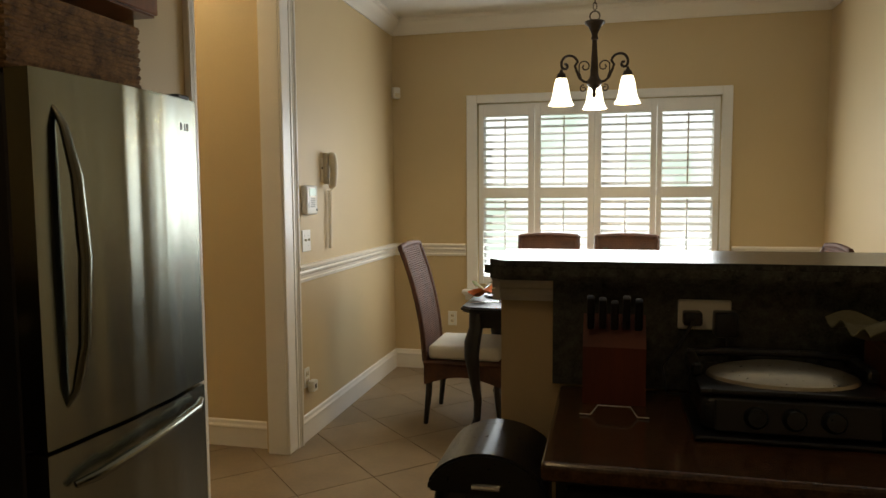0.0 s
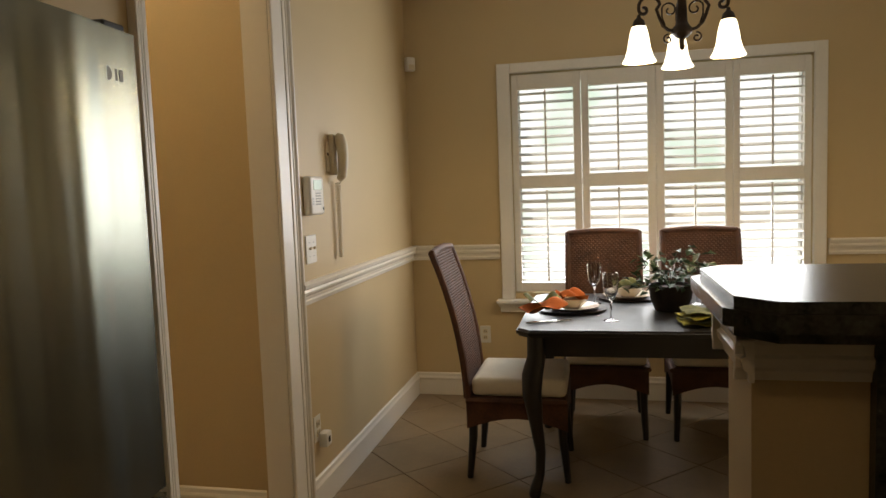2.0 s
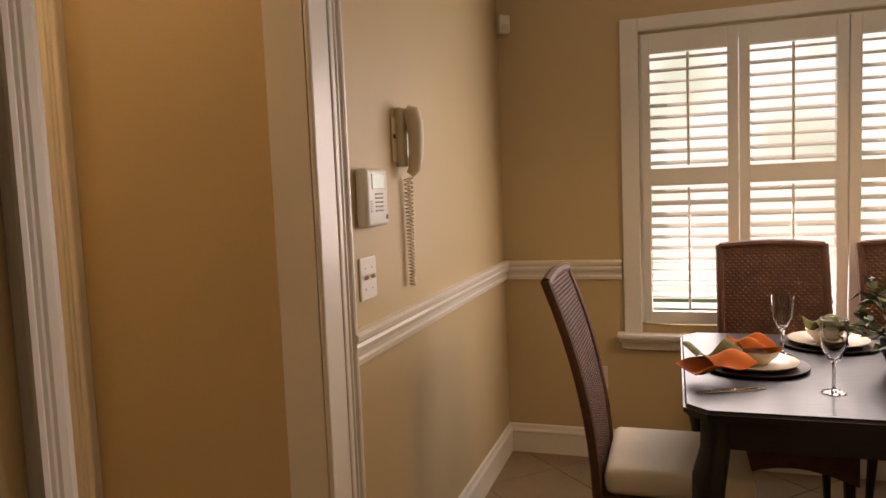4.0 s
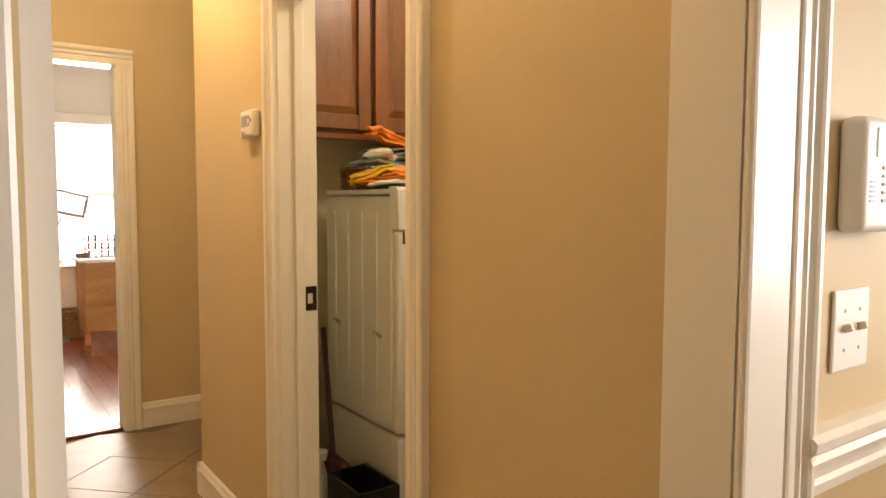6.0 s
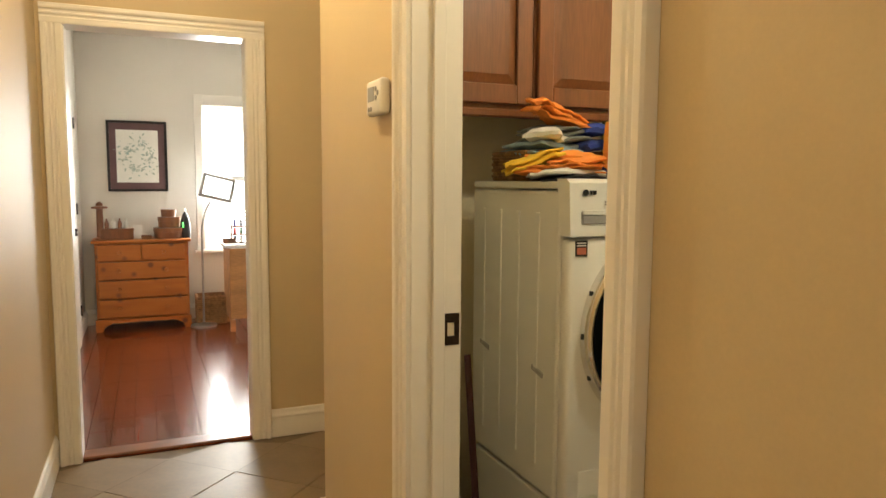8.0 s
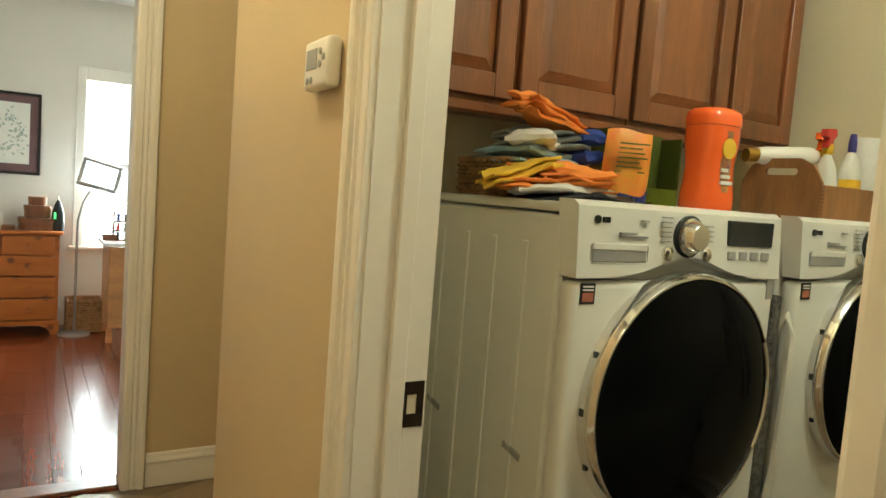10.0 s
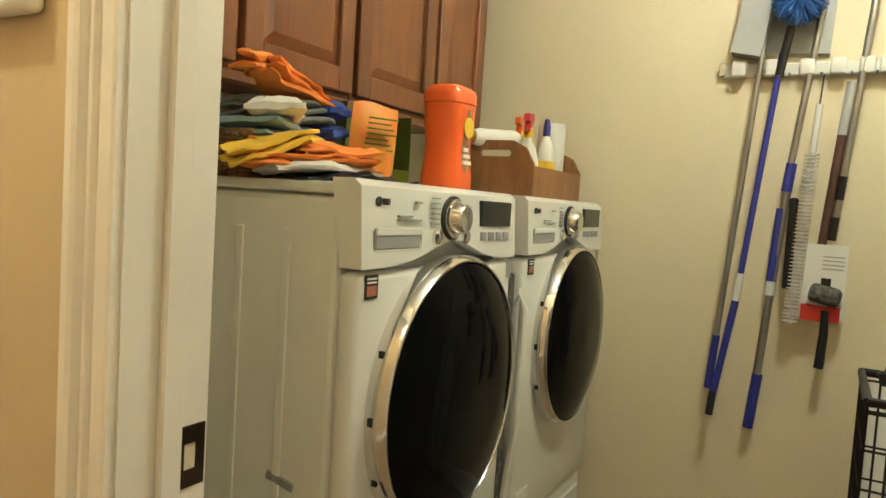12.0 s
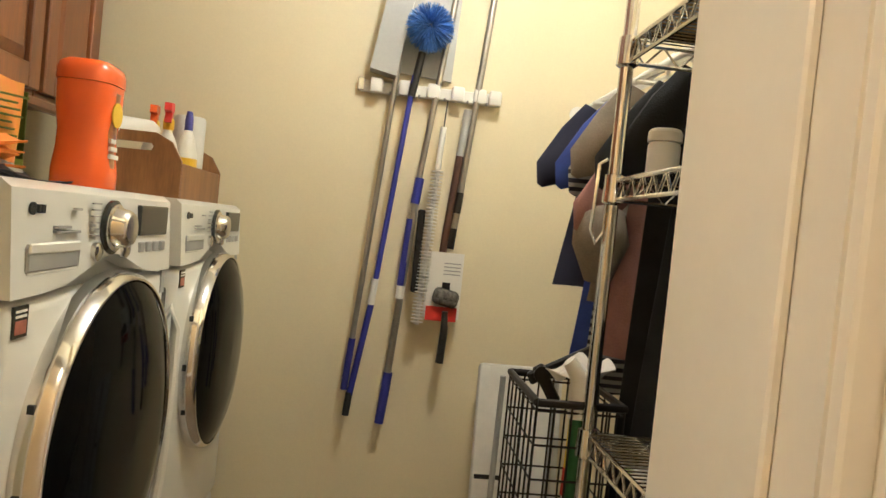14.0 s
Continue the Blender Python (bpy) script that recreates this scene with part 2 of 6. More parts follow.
bx(bm, OX - .15, OX, SO - .14, OW0, 0, CZ)
bx(bm, OX - .15, OX, OW1, 2.4, 0, CZ)
bx(bm, OX - .15, OX, OW0, OW1, 0, OWZ0)
bx(bm, OX - .15, OX, OW0, OW1, OWZ1, CZ)
bx(bm, OX, EX - .12, SO - .14, SO, 0, CZ)
bx(bm, OX, EX - .12, 2.3, 2.4, 0, CZ)
bx(bm, EX - .135, EX - .122, SO, OD0 - .02, 0, CZ)
bx(bm, EX - .135, EX - .122, OD1 + .02, 2.3, 0, CZ)
struct("office_walls", bm, PALE, "pale off-white office walls", "wall")

# ---- trim: casings, jambs, chair rail, baseboards, crown ----
CASE = [(0, 0), (.016, 0), (.018, .006), (.018, .030), (.013, .034), (.013, .040), (.020, .045), (.020, .052), (.014, .056), (.014, .064), (.024, .070), (.027, .078), (.027, .092), (.022, .096), (0, .096)]
BASE = [(0, 0), (.016, 0), (.016, .105), (.020, .110), (.020, .118), (.013, .130), (.010, .146), (.004, .152), (0, .152)]
RAIL = [(0, 0), (.014, .002), (.016, .018), (.010, .024), (.012, .040), (.026, .048), (.030, .060), (.026, .070), (.034, .078), (.036, .092), (.026, .100), (0, .100)]
CROWN = [(0, 0), (.012, 0), (.016, .012), (.030, .030), (.060, .062), (.075, .086), (.090, .096), (.092, .118), (0, .118)]


def casing(name, o, w0, w1, h, along, out, label, width=1.0, head=True):
    """Door casing: two uprights and a head on the wall plane through o; along and out are unit vectors."""
    bm = bmesh.new()
    o, al, ou = Vector(o), Vector(along), Vector(out)
    prof = [(p, q * width) for p, q in CASE]
    mould(bm, prof, o + al * w0, o + al * w0 + Vector((0, 0, h)), ou, -al)
    mould(bm, prof, o + al * w1, o + al * w1 + Vector((0, 0, h)), ou, al)
    if head:
        e = .096 * width
        mould(bm, prof, o + al * (w0 - e) + Vector((0, 0, h)), o + al * (w1 + e) + Vector((0, 0, h)), ou, Vector((0, 0, 1)))
    return struct(name, bm, TRIM, label, "door casing")


casing("trim_opening", (.001, 0, 0), H0 - .005, H1 + .085, 2.62, (0, 1, 0), (1, 0, 0), "cream painted fluted casing round the hall opening", .62)
struct("jamb_opening", bx(box(-.112, -.001, H1 - .018, H1, 0, 2.60), -.112, -.001, H0, H0 + .018, 0, 2.60), TRIM, "cream painted flat jambs of the hall opening", "door jamb")
struct("trim_corner", box(.0, .016, H1 - .018, H1 + .084, 0, 2.60, bev=.006, seg=2), TRIM, "rounded cream corner board of the hall opening", "trim")
casing("trim_laundry", (0, HY - .001, 0), D0 - .004, D1 + .004, DH, (1, 0, 0), (0, -1, 0), "cream painted moulded casing of the laundry doorway", .84)
jl = struct("jamb_laundry", box(D0 - .02, D1 + .02, HY - .004, HI + .004, DH, DH + .02), TRIM, "cream painted laundry door jamb with stop", "door jamb")
for x0, x1, s0, s1, e in ((D0 - .02, D0, D0, D0 + .012, HI), (D1, D1 + .02, D1 - .012, D1, HR)):
    part("side_jamb", box(x0, x1, HY - .004, e + .004, 0, DH), TRIM, jl)
    part("door_stop", box(s0, s1, HY + .05, HY + .085, 0, DH, bev=.003), TRIM, jl)
casing("trim_office", (EX + .001, 0, 0), OD0 - .004, OD1 + .004, ODH, (0, 1, 0), (1, 0, 0), "cream painted moulded casing of the office doorway", .95)
bm = bmesh.new()
for y0, y1 in ((OD0 - .02, OD0), (OD1, OD1 + .02)):
    bx(bm, EX - .14, EX + .003, y0, y1, 0, ODH)
bx(bm, EX - .14, EX + .003, OD0 - .02, OD1 + .02, ODH, ODH + .02)
struct("jamb_office", bm, TRIM, "cream painted office door jamb", "door jamb")
struct("threshold", box(EX - .14, EX - .03, OD0, OD1, -.006, .012, bev=.004), CHERRY, "dark cherry wood threshold strip in the office doorway", "threshold")

bm = bmesh.new()
for a, b, o in (((0, .131, 0), (0, NY, 0), (1, 0, 0)), ((0, NY, 0), (3.2, NY, 0), (0, -1, 0)), ((3.2, -5.2, 0), (3.2, NY, 0), (-1, 0, 0)),
                ((-2.70, HY, 0), (D0 - .09, HY, 0), (0, -1, 0)), ((D1 + .09, HY, 0), (-.151, HY, 0), (0, -1, 0)), ((EX, OD1 + .10, 0), (EX, .88, 0), (1, 0, 0)),
                ((EX, SY, 0), (-.13, SY, 0), (0, 1, 0)), ((-2.70, HY - .02, 0), (-2.70, .88, 0), (-1, 0, 0)), ((0, -1.16, 0), (0, H0 - .10, 0), (1, 0, 0)),
                ((OX, SO, 0), (OX, 2.3, 0), (1, 0, 0)), ((OX, SO, 0), (EX - .14, SO, 0), (0, 1, 0)), ((LX, LY, 0), (-.15, LY, 0), (0, -1, 0)), ((-.15, HR, 0), (-.15, LY, 0), (-1, 0, 0))):
    mould(bm, BASE, a, b, o)
struct("baseboard", bm, TRIM, "tall cream painted moulded baseboard", "baseboard")
bm = bmesh.new()
mould(bm, RAIL, (0, .131, .925), (0, NY, .925), (1, 0, 0))
mould(bm, RAIL, (0, NY, .925), (.60, NY, .925), (0, -1, 0))
mould(bm, RAIL, (2.585, NY, .925), (3.2, NY, .925), (0, -1, 0))
mould(bm, RAIL, (3.2, -1.4, .925), (3.2, NY, .925), (-1, 0, 0))
struct("chair_rail", bm, TRIM, "white stepped chair rail moulding round the breakfast room", "chair rail")
bm = bmesh.new()
for a, b, o in (((0, -1.17, 0), (0, NY, 0), (1, 0, 0)), ((0, NY, 0), (3.2, NY, 0), (0, -1, 0)), ((3.2, -5.2, 0), (3.2, NY, 0), (-1, 0, 0))):
    mould(bm, CROWN, Vector(a) + Vector((0, 0, CZ - .118)), Vector(b) + Vector((0, 0, CZ - .118)), o)
struct("crown_moulding", bm, TRIM, "white crown moulding under the ceiling", "crown moulding")

# ---- breakfast room: window with plantation shutters ----
win = struct("window_1", bx(bx(bx(box(WX0 - .085, WX0, NY - .028, NY - .001, .66, 2.188, bev=.004), WX1, WX1 + .072, NY - .028, NY - .001, .66, 2.188, bev=.004),
             WX0, WX1, NY - .026, NY - .001, WZ1, 2.188, bev=.004), WX0 - .12, WX1 + .12, NY - .075, NY - .001, .635, .662, bev=.008, seg=2), SHUT, "wide white window with plantation shutters and bright daylight behind", "window")
part("apron", bx(box(WX0 - .10, WX1 + .10, NY - .030, NY - .001, .575, .6345, bev=.006), WX0 - .11, WX1 + .11, NY - .05, NY - .001, .615, .6348, bev=.004), TRIM, win)
part("window_frame", bx(bx(bx(bx(bx(box(WX0, WX0 + .05, NY + .06, NY + .12, WZ0, WZ1), WX1 - .05, WX1, NY + .06, NY + .12, WZ0, WZ1), WX0 + .05, WX1 - .05, NY + .06, NY + .12, WZ1 - .05, WZ1), WX0 + .05, WX1 - .05, NY + .06, NY + .12, WZ0, WZ0 + .05),
     1.565, 1.625, NY + .06, NY + .12, WZ0 + .05, WZ1 - .05), WX0 + .05, WX1 - .05, NY + .075, NY + .105, 1.40, 1.44), SHUT, win)


def louvre(bm, x0, x1, z, half, tilt):
    n, k = 10, Matrix.Translation((0, NY - .004, z)) @ Matrix.Rotation(radians(tilt), 4, "X")
    ring = [(half * math.cos(2 * math.pi * i / n), .0045 * math.sin(2 * math.pi * i / n)) for i in range(n)]
    a = [bm.verts.new(k @ Vector((x0, c, s))) for c, s in ring]
    b = [bm.verts.new(k @ Vector((x1, c, s))) for c, s in ring]
    for i in range(n):
        bm.faces.new((a[i], a[(i + 1) % n], b[(i + 1) % n], b[i]))
    bm.faces.new(a[::-1])
    bm.faces.new(b)
    bmesh.ops.recalc_face_normals(bm, faces=bm.faces)
    return bm


for i, (x0, x1, g0, g1) in enumerate(((.708, 1.141, .745, 1.094), (1.145, 1.594, 1.190, 1.546), (1.598, 2.043, 1.645, 2.002), (2.047, 2.482, 2.084, 2.442))):
    sh = thing("shutter", "white louvred plantation shutter panel with tilt rods, slats half open", "shutter", group="window shutters")
    bm = bmesh.new()
    y0, y1 = NY - .022, NY + .012
    for a in ((x0, g0, .712, 2.108), (g1, x1, .712, 2.108)):
        bx(bm, a[0], a[1], y0, y1, a[2], a[3], bev=.003)
    for z0, z1 in ((2.017, 2.108), (1.384, 1.467), (.712, .770)):
        bx(bm, g0, g1, y0 + .001, y1 - .001, z0, z1, bev=.002)
    part("frame", bm, SHUT, sh)
    for z0, z1, n in ((1.467, 2.017, 10), (.770, 1.384, 11)):
        for k in range(n):
            z = z0 + (k + .5) * (z1 - z0) / n
            part("louvre", louvre(bmesh.new(), g0 + .002, g1 - .002, z, .031, 20 + 3 * math.sin(k * 1.7 + i)), SHUT, sh, smooth=True)
        part("tilt_rod", box((g0 + g1) / 2 - .006, (g0 + g1) / 2 + .006, NY - .046, NY - .036, z0 + .01, z1 - .01, bev=.003), SHUT, sh)

# ---- chandelier ----
CX, CY = 1.611, .74
ch = thing("chandelier", "dark bronze chandelier with three lit frosted bell shades", "chandelier", (CX, CY, 0))
part("canopy", lathe(bmesh.new(), [(.065, CZ), (.065, CZ - .012), (.045, CZ - .03), (.012, CZ - .04)], 24), BRONZE, ch, smooth=True)
z = CZ - .045
k = 0
while z > 2.47:
    bm = bmesh.new()
    pts = []
    for j in range(13):
        a = 2 * math.pi * j / 12
        pts.append((.011 * math.cos(a), 0, .022 * math.sin(a)))
    tube(bm, pts, .0028, 6)
    rot(bm, Matrix.Translation((0, 0, z)) @ Matrix.Rotation(radians(90 * (k % 2)), 4, "Z"))
    part("chain_link", bm, BRONZE, ch, smooth=True)
    z -= .033
    k += 1
bm = tube(bmesh.new(), [(.028 * math.cos(2 * math.pi * j / 16), 0, 2.435 + .028 * math.sin(2 * math.pi * j / 16)) for j in range(17)], .004, 8)
part("loop", bm, BRONZE, ch, smooth=True)
part("column", lathe(bmesh.new(), [(.012, 2.41), (.056, 2.405), (.058, 2.395), (.036, 2.375), (.022, 2.345), (.016, 2.325), (.020, 2.315), (.020, 2.305), (.013, 2.298), (.016, 2.24), (.021, 2.16), (.024, 2.10), (.030, 2.085), (.042, 2.07), (.044, 2.05), (.030, 2.035), (.014, 2.025), (.008, 2.005), (.012, 1.995), (.012, 1.985), (.004, 1.975)], 28), BRONZE, ch, smooth=True)
R = .190


def spiral(cx, cz, r0, r1, a0, a1, n=18):
    return [(cx + (r0 + (r1 - r0) * i / n) * math.cos(radians(a0 + (a1 - a0) * i / n)), 0, cz + (r0 + (r1 - r0) * i / n) * math.sin(radians(a0 + (a1 - a0) * i / n))) for i in range(n + 1)]


for ang in (192, 348, 90):
    turn = Matrix.Rotation(radians(ang), 4, "Z")
    path = [(.03, 0, 2.06), (.06, 0, 2.065), (.085, 0, 2.085), (.10, 0, 2.12), (.112, 0, 2.155)] + spiral(R - .045, 2.165, .05, .045, 165, 0) + spiral(R - .022, 2.155, .022, .008, 10, -300, 14)
    part("arm", rot(tube(bmesh.new(), path, .0075, 8), turn), BRONZE, ch, smooth=True)
    part("scroll", rot(tube(bmesh.new(), [(.075, 0, 2.085), (.088, 0, 2.12)] + spiral(.055, 2.15, .035, .008, 20, 420, 26), .004, 6), turn), BRONZE, ch, smooth=True)
    part("scroll", rot(tube(bmesh.new(), spiral(.062, 2.025, .022, .006, 100, -330, 20), .004, 6), turn), BRONZE, ch, smooth=True)
    at = turn @ Matrix.Translation((R, 0, 0)) @ Matrix.Diagonal((.88, .88, 1, 1))
    part("socket_cup", lathe(bmesh.new(), [(.008, 2.135), (.012, 2.12), (.026, 2.11), (.034, 2.085), (.036, 2.078), (.02, 2.078)], 20, at), BRONZE, ch, smooth=True)
    part("shade", lathe(bmesh.new(), [(.034, 2.084), (.042, 2.065), (.050, 2.03), (.058, 1.985), (.070, 1.952), (.084, 1.932), (.082, 1.930), (.067, 1.951), (.055, 1.985), (.047, 2.03), (.039, 2.064), (.03, 2.080)], 28, at, close=False), GLOWGLASS, ch, "glowing frosted bell glass", smooth=True)
    p = turn @ Vector((R, 0, 1.96))
    bulb("chandelier_bulb", (CX + p.x, CY + p.y, p.z), 9, WARM, .03)

vent = thing("ceiling_vent", "small white slotted air vent in the ceiling", "vent", (1.64, 1.62, CZ))
part("frame", bx(bx(bx(box(-.15, .15, -.07, -.055, -.012, -.001), -.15, .15, .055, .07, -.012, -.001), -.15, -.135, -.055, .055, -.012, -.001), .135, .15, -.055, .055, -.012, -.001), WHITEP, vent)
for i in range(13):
    part("slat", box(-.13 + .02 * i, -.122 + .02 * i, -.055, .055, -.011, -.002), DARKGREY if i % 2 else WHITEP, vent)


# ---- dining table and its chairs ----
def cabriole(bm, h, dx, dy):
    prof = [(.0, h, .040), (.0, h - .10, .042), (.018, h - .18, .048), (.022, h - .26, .044), (.008, h - .40, .031), (-.008, h - .54, .024), (-.004, h - .64, .022), (.014, h - .70, .026), (.020, .012, .028), (.020, .0, .024)]
    return tube(bm, [(o * dx, o * dy, z) for o, z, r in prof], [r for o, z, r in prof], 10)


TX0, TX1, TY0, TY1, TZ = .87, 2.42, .42, 1.48, .775
tb = thing("dining_table", "dark espresso wood dining table with cabriole legs, set for a meal", "dining table", ((TX0 + TX1) / 2, (TY0 + TY1) / 2, 0))
hx, hy = (TX1 - TX0) / 2, (TY1 - TY0) / 2
c = .06
outl = [(-hx + c, -hy), (hx - c, -hy), (hx, -hy + c), (hx, hy - c), (hx - c, hy), (-hx + c, hy), (-hx, hy - c), (-hx, -hy + c)]
bm = bmesh.new()
f0 = bm.faces.new([bm.verts.new((x, y, TZ - .034)) for x, y in outl])
r = bmesh.ops.extrude_face_region(bm, geom=[f0])
bmesh.ops.translate(bm, vec=(0, 0, .034), verts=[v for v in r["geom"] if isinstance(v, bmesh.types.BMVert)])
bmesh.ops.recalc_face_normals(bm, faces=bm.faces)
bmesh.ops.bevel(bm, geom=[e for e in bm.edges if abs(e.verts[0].co.z - e.verts[1].co.z) < 1e-5], offset=.010, segments=3, affect="EDGES")
part("tabletop", bm, ESPRESSO, tb)
for s in (-1, 1):
    part("apron", box(-hx + .10, hx - .10, s * (hy - .085) - .011, s * (hy - .085) + .011, TZ - .13, TZ - .034), ESPRESSO, tb)
    part("apron", box(s * (hx - .085) - .011, s * (hx - .085) + .011, -hy + .10, hy - .10, TZ - .13, TZ - .034), ESPRESSO, tb)
    for q in (-1, 1):
        bm = cabriole(bmesh.new(), TZ - .034, s, q)
        part("leg", rot(bm, Matrix.Translation((s * (hx - .085), q * (hy - .085), 0))), ESPRESSO, tb, smooth=True)


def weave(bm, w0, w1, z0, z1, fn, dz=.0125, dx=.0125):
    """Rattan rows and uprights that follow the surface fn(u, z)."""
    n = int((z1 - z0) / dz)
    m = int((w1 - w0) / dx)
    for k in range(n + 1):
        z = z0 + k * (z1 - z0) / n
        pts = [fn(w0 + (w1 - w0) * i / m, z, .004 * (1 if (i + k) % 2 else -1)) for i in range(0, m + 1)]
        tube(bm, pts, .0052, 4)
    return bm


def dining_chair(label):
    """High-backed woven chair that faces +y; origin under the seat's middle."""
    c = thing("dining_chair", label, "chair", group="dining chairs")
    w, d = .225, .24

    def back(u, z, o):
        t = (z - .40) / .70
        return (u, -d + .005 - .02 * t - .13 * t * t + o - .03 * (1 - (u / w) ** 2) * 0, z)
    bm = bmesh.new()
    for s in (-1, 1):
        tube(bm, [back(s * (w - .008), .40 + .70 * i / 8, 0) for i in range(9)], .017, 8)
    tube(bm, [back(-w + .008 + i * (2 * w - .016) / 8, 1.095 + .012 * math.sin(math.pi * i / 8), 0) for i in range(9)], .018, 8)
    part("back_frame", bm, WICKER, c, smooth=True)
    bm = bmesh.new()
    pn = [[[bm.verts.new(back(-w + .01 + (2 * w - .02) * i / 4, .40 + .695 * j / 8, o)) for j in range(9)] for i in range(5)] for o in (-.004, .004)]
    for s in (0, 1):
        for i in range(4):
            for j in range(8):
                bm.faces.new((pn[s][i][j], pn[s][i + 1][j], pn[s][i + 1][j + 1], pn[s][i][j + 1]))
    part("back_panel", bm, WICKER, c)
    part("backrest", weave(bmesh.new(), -w + .012, w - .012, .40, 1.09, back), WICKER, c, "dark brown woven rattan")["kind"] = "stuff"
    bm = bmesh.new()
    bx(bm, -w, w, -d, d, .375, .405, bev=.01)
    for s in (-1, 1):
        tube(bm, [(s * w, -d, .39), (s * w, d, .39)], .014, 6)
        n = 8
        va = [bm.verts.new((s * (w - .004), -d + 2 * d * i / n, .38)) for i in range(n + 1)]
        vb = [bm.verts.new((s * (w - .004), -d + 2 * d * i / n, .25 + .055 * math.sin(math.pi * i / n))) for i in range(n + 1)]
        for i in range(n):
            bm.faces.new((va[i], va[i + 1], vb[i + 1], vb[i]))
        va = [bm.verts.new((-w + 2 * w * i / n, s * (d - .004), .38)) for i in range(n + 1)]
        vb = [bm.verts.new((-w + 2 * w * i / n, s * (d - .004), .25 + .055 * math.sin(math.pi * i / n))) for i in range(n + 1)]
        for i in range(n):
            bm.faces.new((va[i], va[i + 1], vb[i + 1], vb[i]))
    part("seat_frame", bm, WICKER, c)
    for sx in (-1, 1):
        for sy in (-1, 1):
            part("leg", tube(bmesh.new(), [(sx * (w - .03), sy * (d - .03), .39), (sx * (w - .028), sy * (d - .025), .2), (sx * (w - .02), sy * (d - .005) , 0)], [.024, .021, .015], 8), ESPRESSO, c, smooth=True)
    bm = box(-w + .008, w - .008, -d + .025, d - .004, .406, .496, bev=.028, seg=3)
    part("seat_cushion", bm, LINEN, c, "cream linen box cushion", smooth=True)
    return c


c1 = dining_chair("dark woven rattan high-backed dining chair with cream cushion")
c1.matrix_basis = pose(.842, .86, 0, 0, 0, -90)
copy_thing(c1, pose(1.265, 1.50, 0, 0, 0, 180))
copy_thing(c1, pose(1.835, 1.50, 0, 0, 0, 180))
copy_thing(c1, pose(2.60, .95, 0, 0, 0, 90))

# ---- table settings ----
PORCELAIN = material("cream_porcelain", (.70, .62, .50), .25, var=.05, scale=8, fine=40, bump=0, coat=.3)
CHARGER = material("dark_charger", (.045, .03, .02), .35, var=.3, scale=10, fine=60, bump=.1)
ORANGE = material("orange_cloth", (.62, .16, .03), .9, var=.15, scale=12, fine=260, bump=.5)
LEAF = material("leaf_green", (.035, .085, .025), .45, var=.4, scale=9, fine=60, bump=.15)
OLIVE = material("olive_printed_cloth", (.20, .19, .05), .85, var=.5, scale=30, fine=200, bump=.4, col2=(.05, .08, .05))
BASKETW = material("dark_wicker_pot", (.03, .02, .014), .7, var=.4, scale=30, fine=120, bump=.5)
YELLOWG = material("lime_cloth", (.38, .36, .05), .85, var=.2, scale=12, fine=220, bump=.4)
CLEAR = bpy.data.materials.new("clear_glass")
CLEAR.use_nodes = True
gb = CLEAR.node_tree.nodes["Principled BSDF"]
gb.inputs["Transmission Weight"].default_value, gb.inputs["Roughness"].default_value, gb.inputs["IOR"].default_value = 1, .02, 1.45


def cloth(bm, w, d, fn, n=18, thick=.003):
    """A cloth sheet of w x d whose height over its support is fn(u, v), u and v from 0 to 1."""
    g = [[bm.verts.new((w * (i / n - .5), d * (j / n - .5), fn(i / n, j / n))) for j in range(n + 1)] for i in range(n + 1)]
    fs = [bm.faces.new((g[i][j], g[i + 1][j], g[i + 1][j + 1], g[i][j + 1])) for i in range(n) for j in range(n)]
    r = bmesh.ops.extrude_face_region(bm, geom=fs)
    bmesh.ops.translate(bm, vec=(0, 0, -thick), verts=[v for v in r["geom"] if isinstance(v, bmesh.types.BMVert)])
    bmesh.ops.recalc_face_normals(bm, faces=bm.faces)
    return bm


def place_setting(x, y, label, nap):
    p = thing("place_setting", label, "place setting", (x, y, TZ), group="place settings")
    part("charger", lathe(bmesh.new(), [(.0, .001), (.15, .001), (.168, .008), (.168, .012), (.14, .006), (0, .006)], 36, close=False), CHARGER, p, smooth=True)
    part("dinner_plate", lathe(bmesh.new(), [(0, .007), (.09, .007), (.135, .022), (.137, .026), (.09, .013), (0, .012)], 36, close=False), PORCELAIN, p, smooth=True)
    part("bowl", lathe(bmesh.new(), [(0, .013), (.04, .013), (.072, .045), (.078, .062), (.074, .062), (.066, .046), (.036, .022), (0, .02)], 32, close=False), PORCELAIN, p, smooth=True)
    part("napkin", rot(cloth(bmesh.new(), .13, .13, lambda u, v: .062 + .03 * math.sin(5 * u + 2 * v) * math.sin(7 * v) + .02), Matrix.Rotation(radians(20), 4, "Z")), nap, p, smooth=True)
    return p


place_setting(1.10, .93, "cream plates with bowl and rust napkin on a dark charger", ORANGE)
place_setting(1.39, 1.30, "cream plates with bowl and printed napkin on a dark charger", OLIVE)
place_setting(1.95, 1.28, "cream plates with bowl and printed napkin on a dark charger", OLIVE)
nk = thing("napkin", "folded orange and green printed cloth napkin on the table", "napkin", (.97, .76, TZ + .004), 25)
part("cloth", cloth(bmesh.new(), .20, .15, lambda u, v: .035 + .028 * math.sin(6 * u) * math.cos(4 * v + 1) + .03 * u), ORANGE, nk, smooth=True)
part("printed_fold", rot(cloth(bmesh.new(), .16, .10, lambda u, v: .055 + .026 * math.sin(7 * u + 1) + .02 * v), Matrix.Translation((.015, .045, 0))), OLIVE, nk, smooth=True)
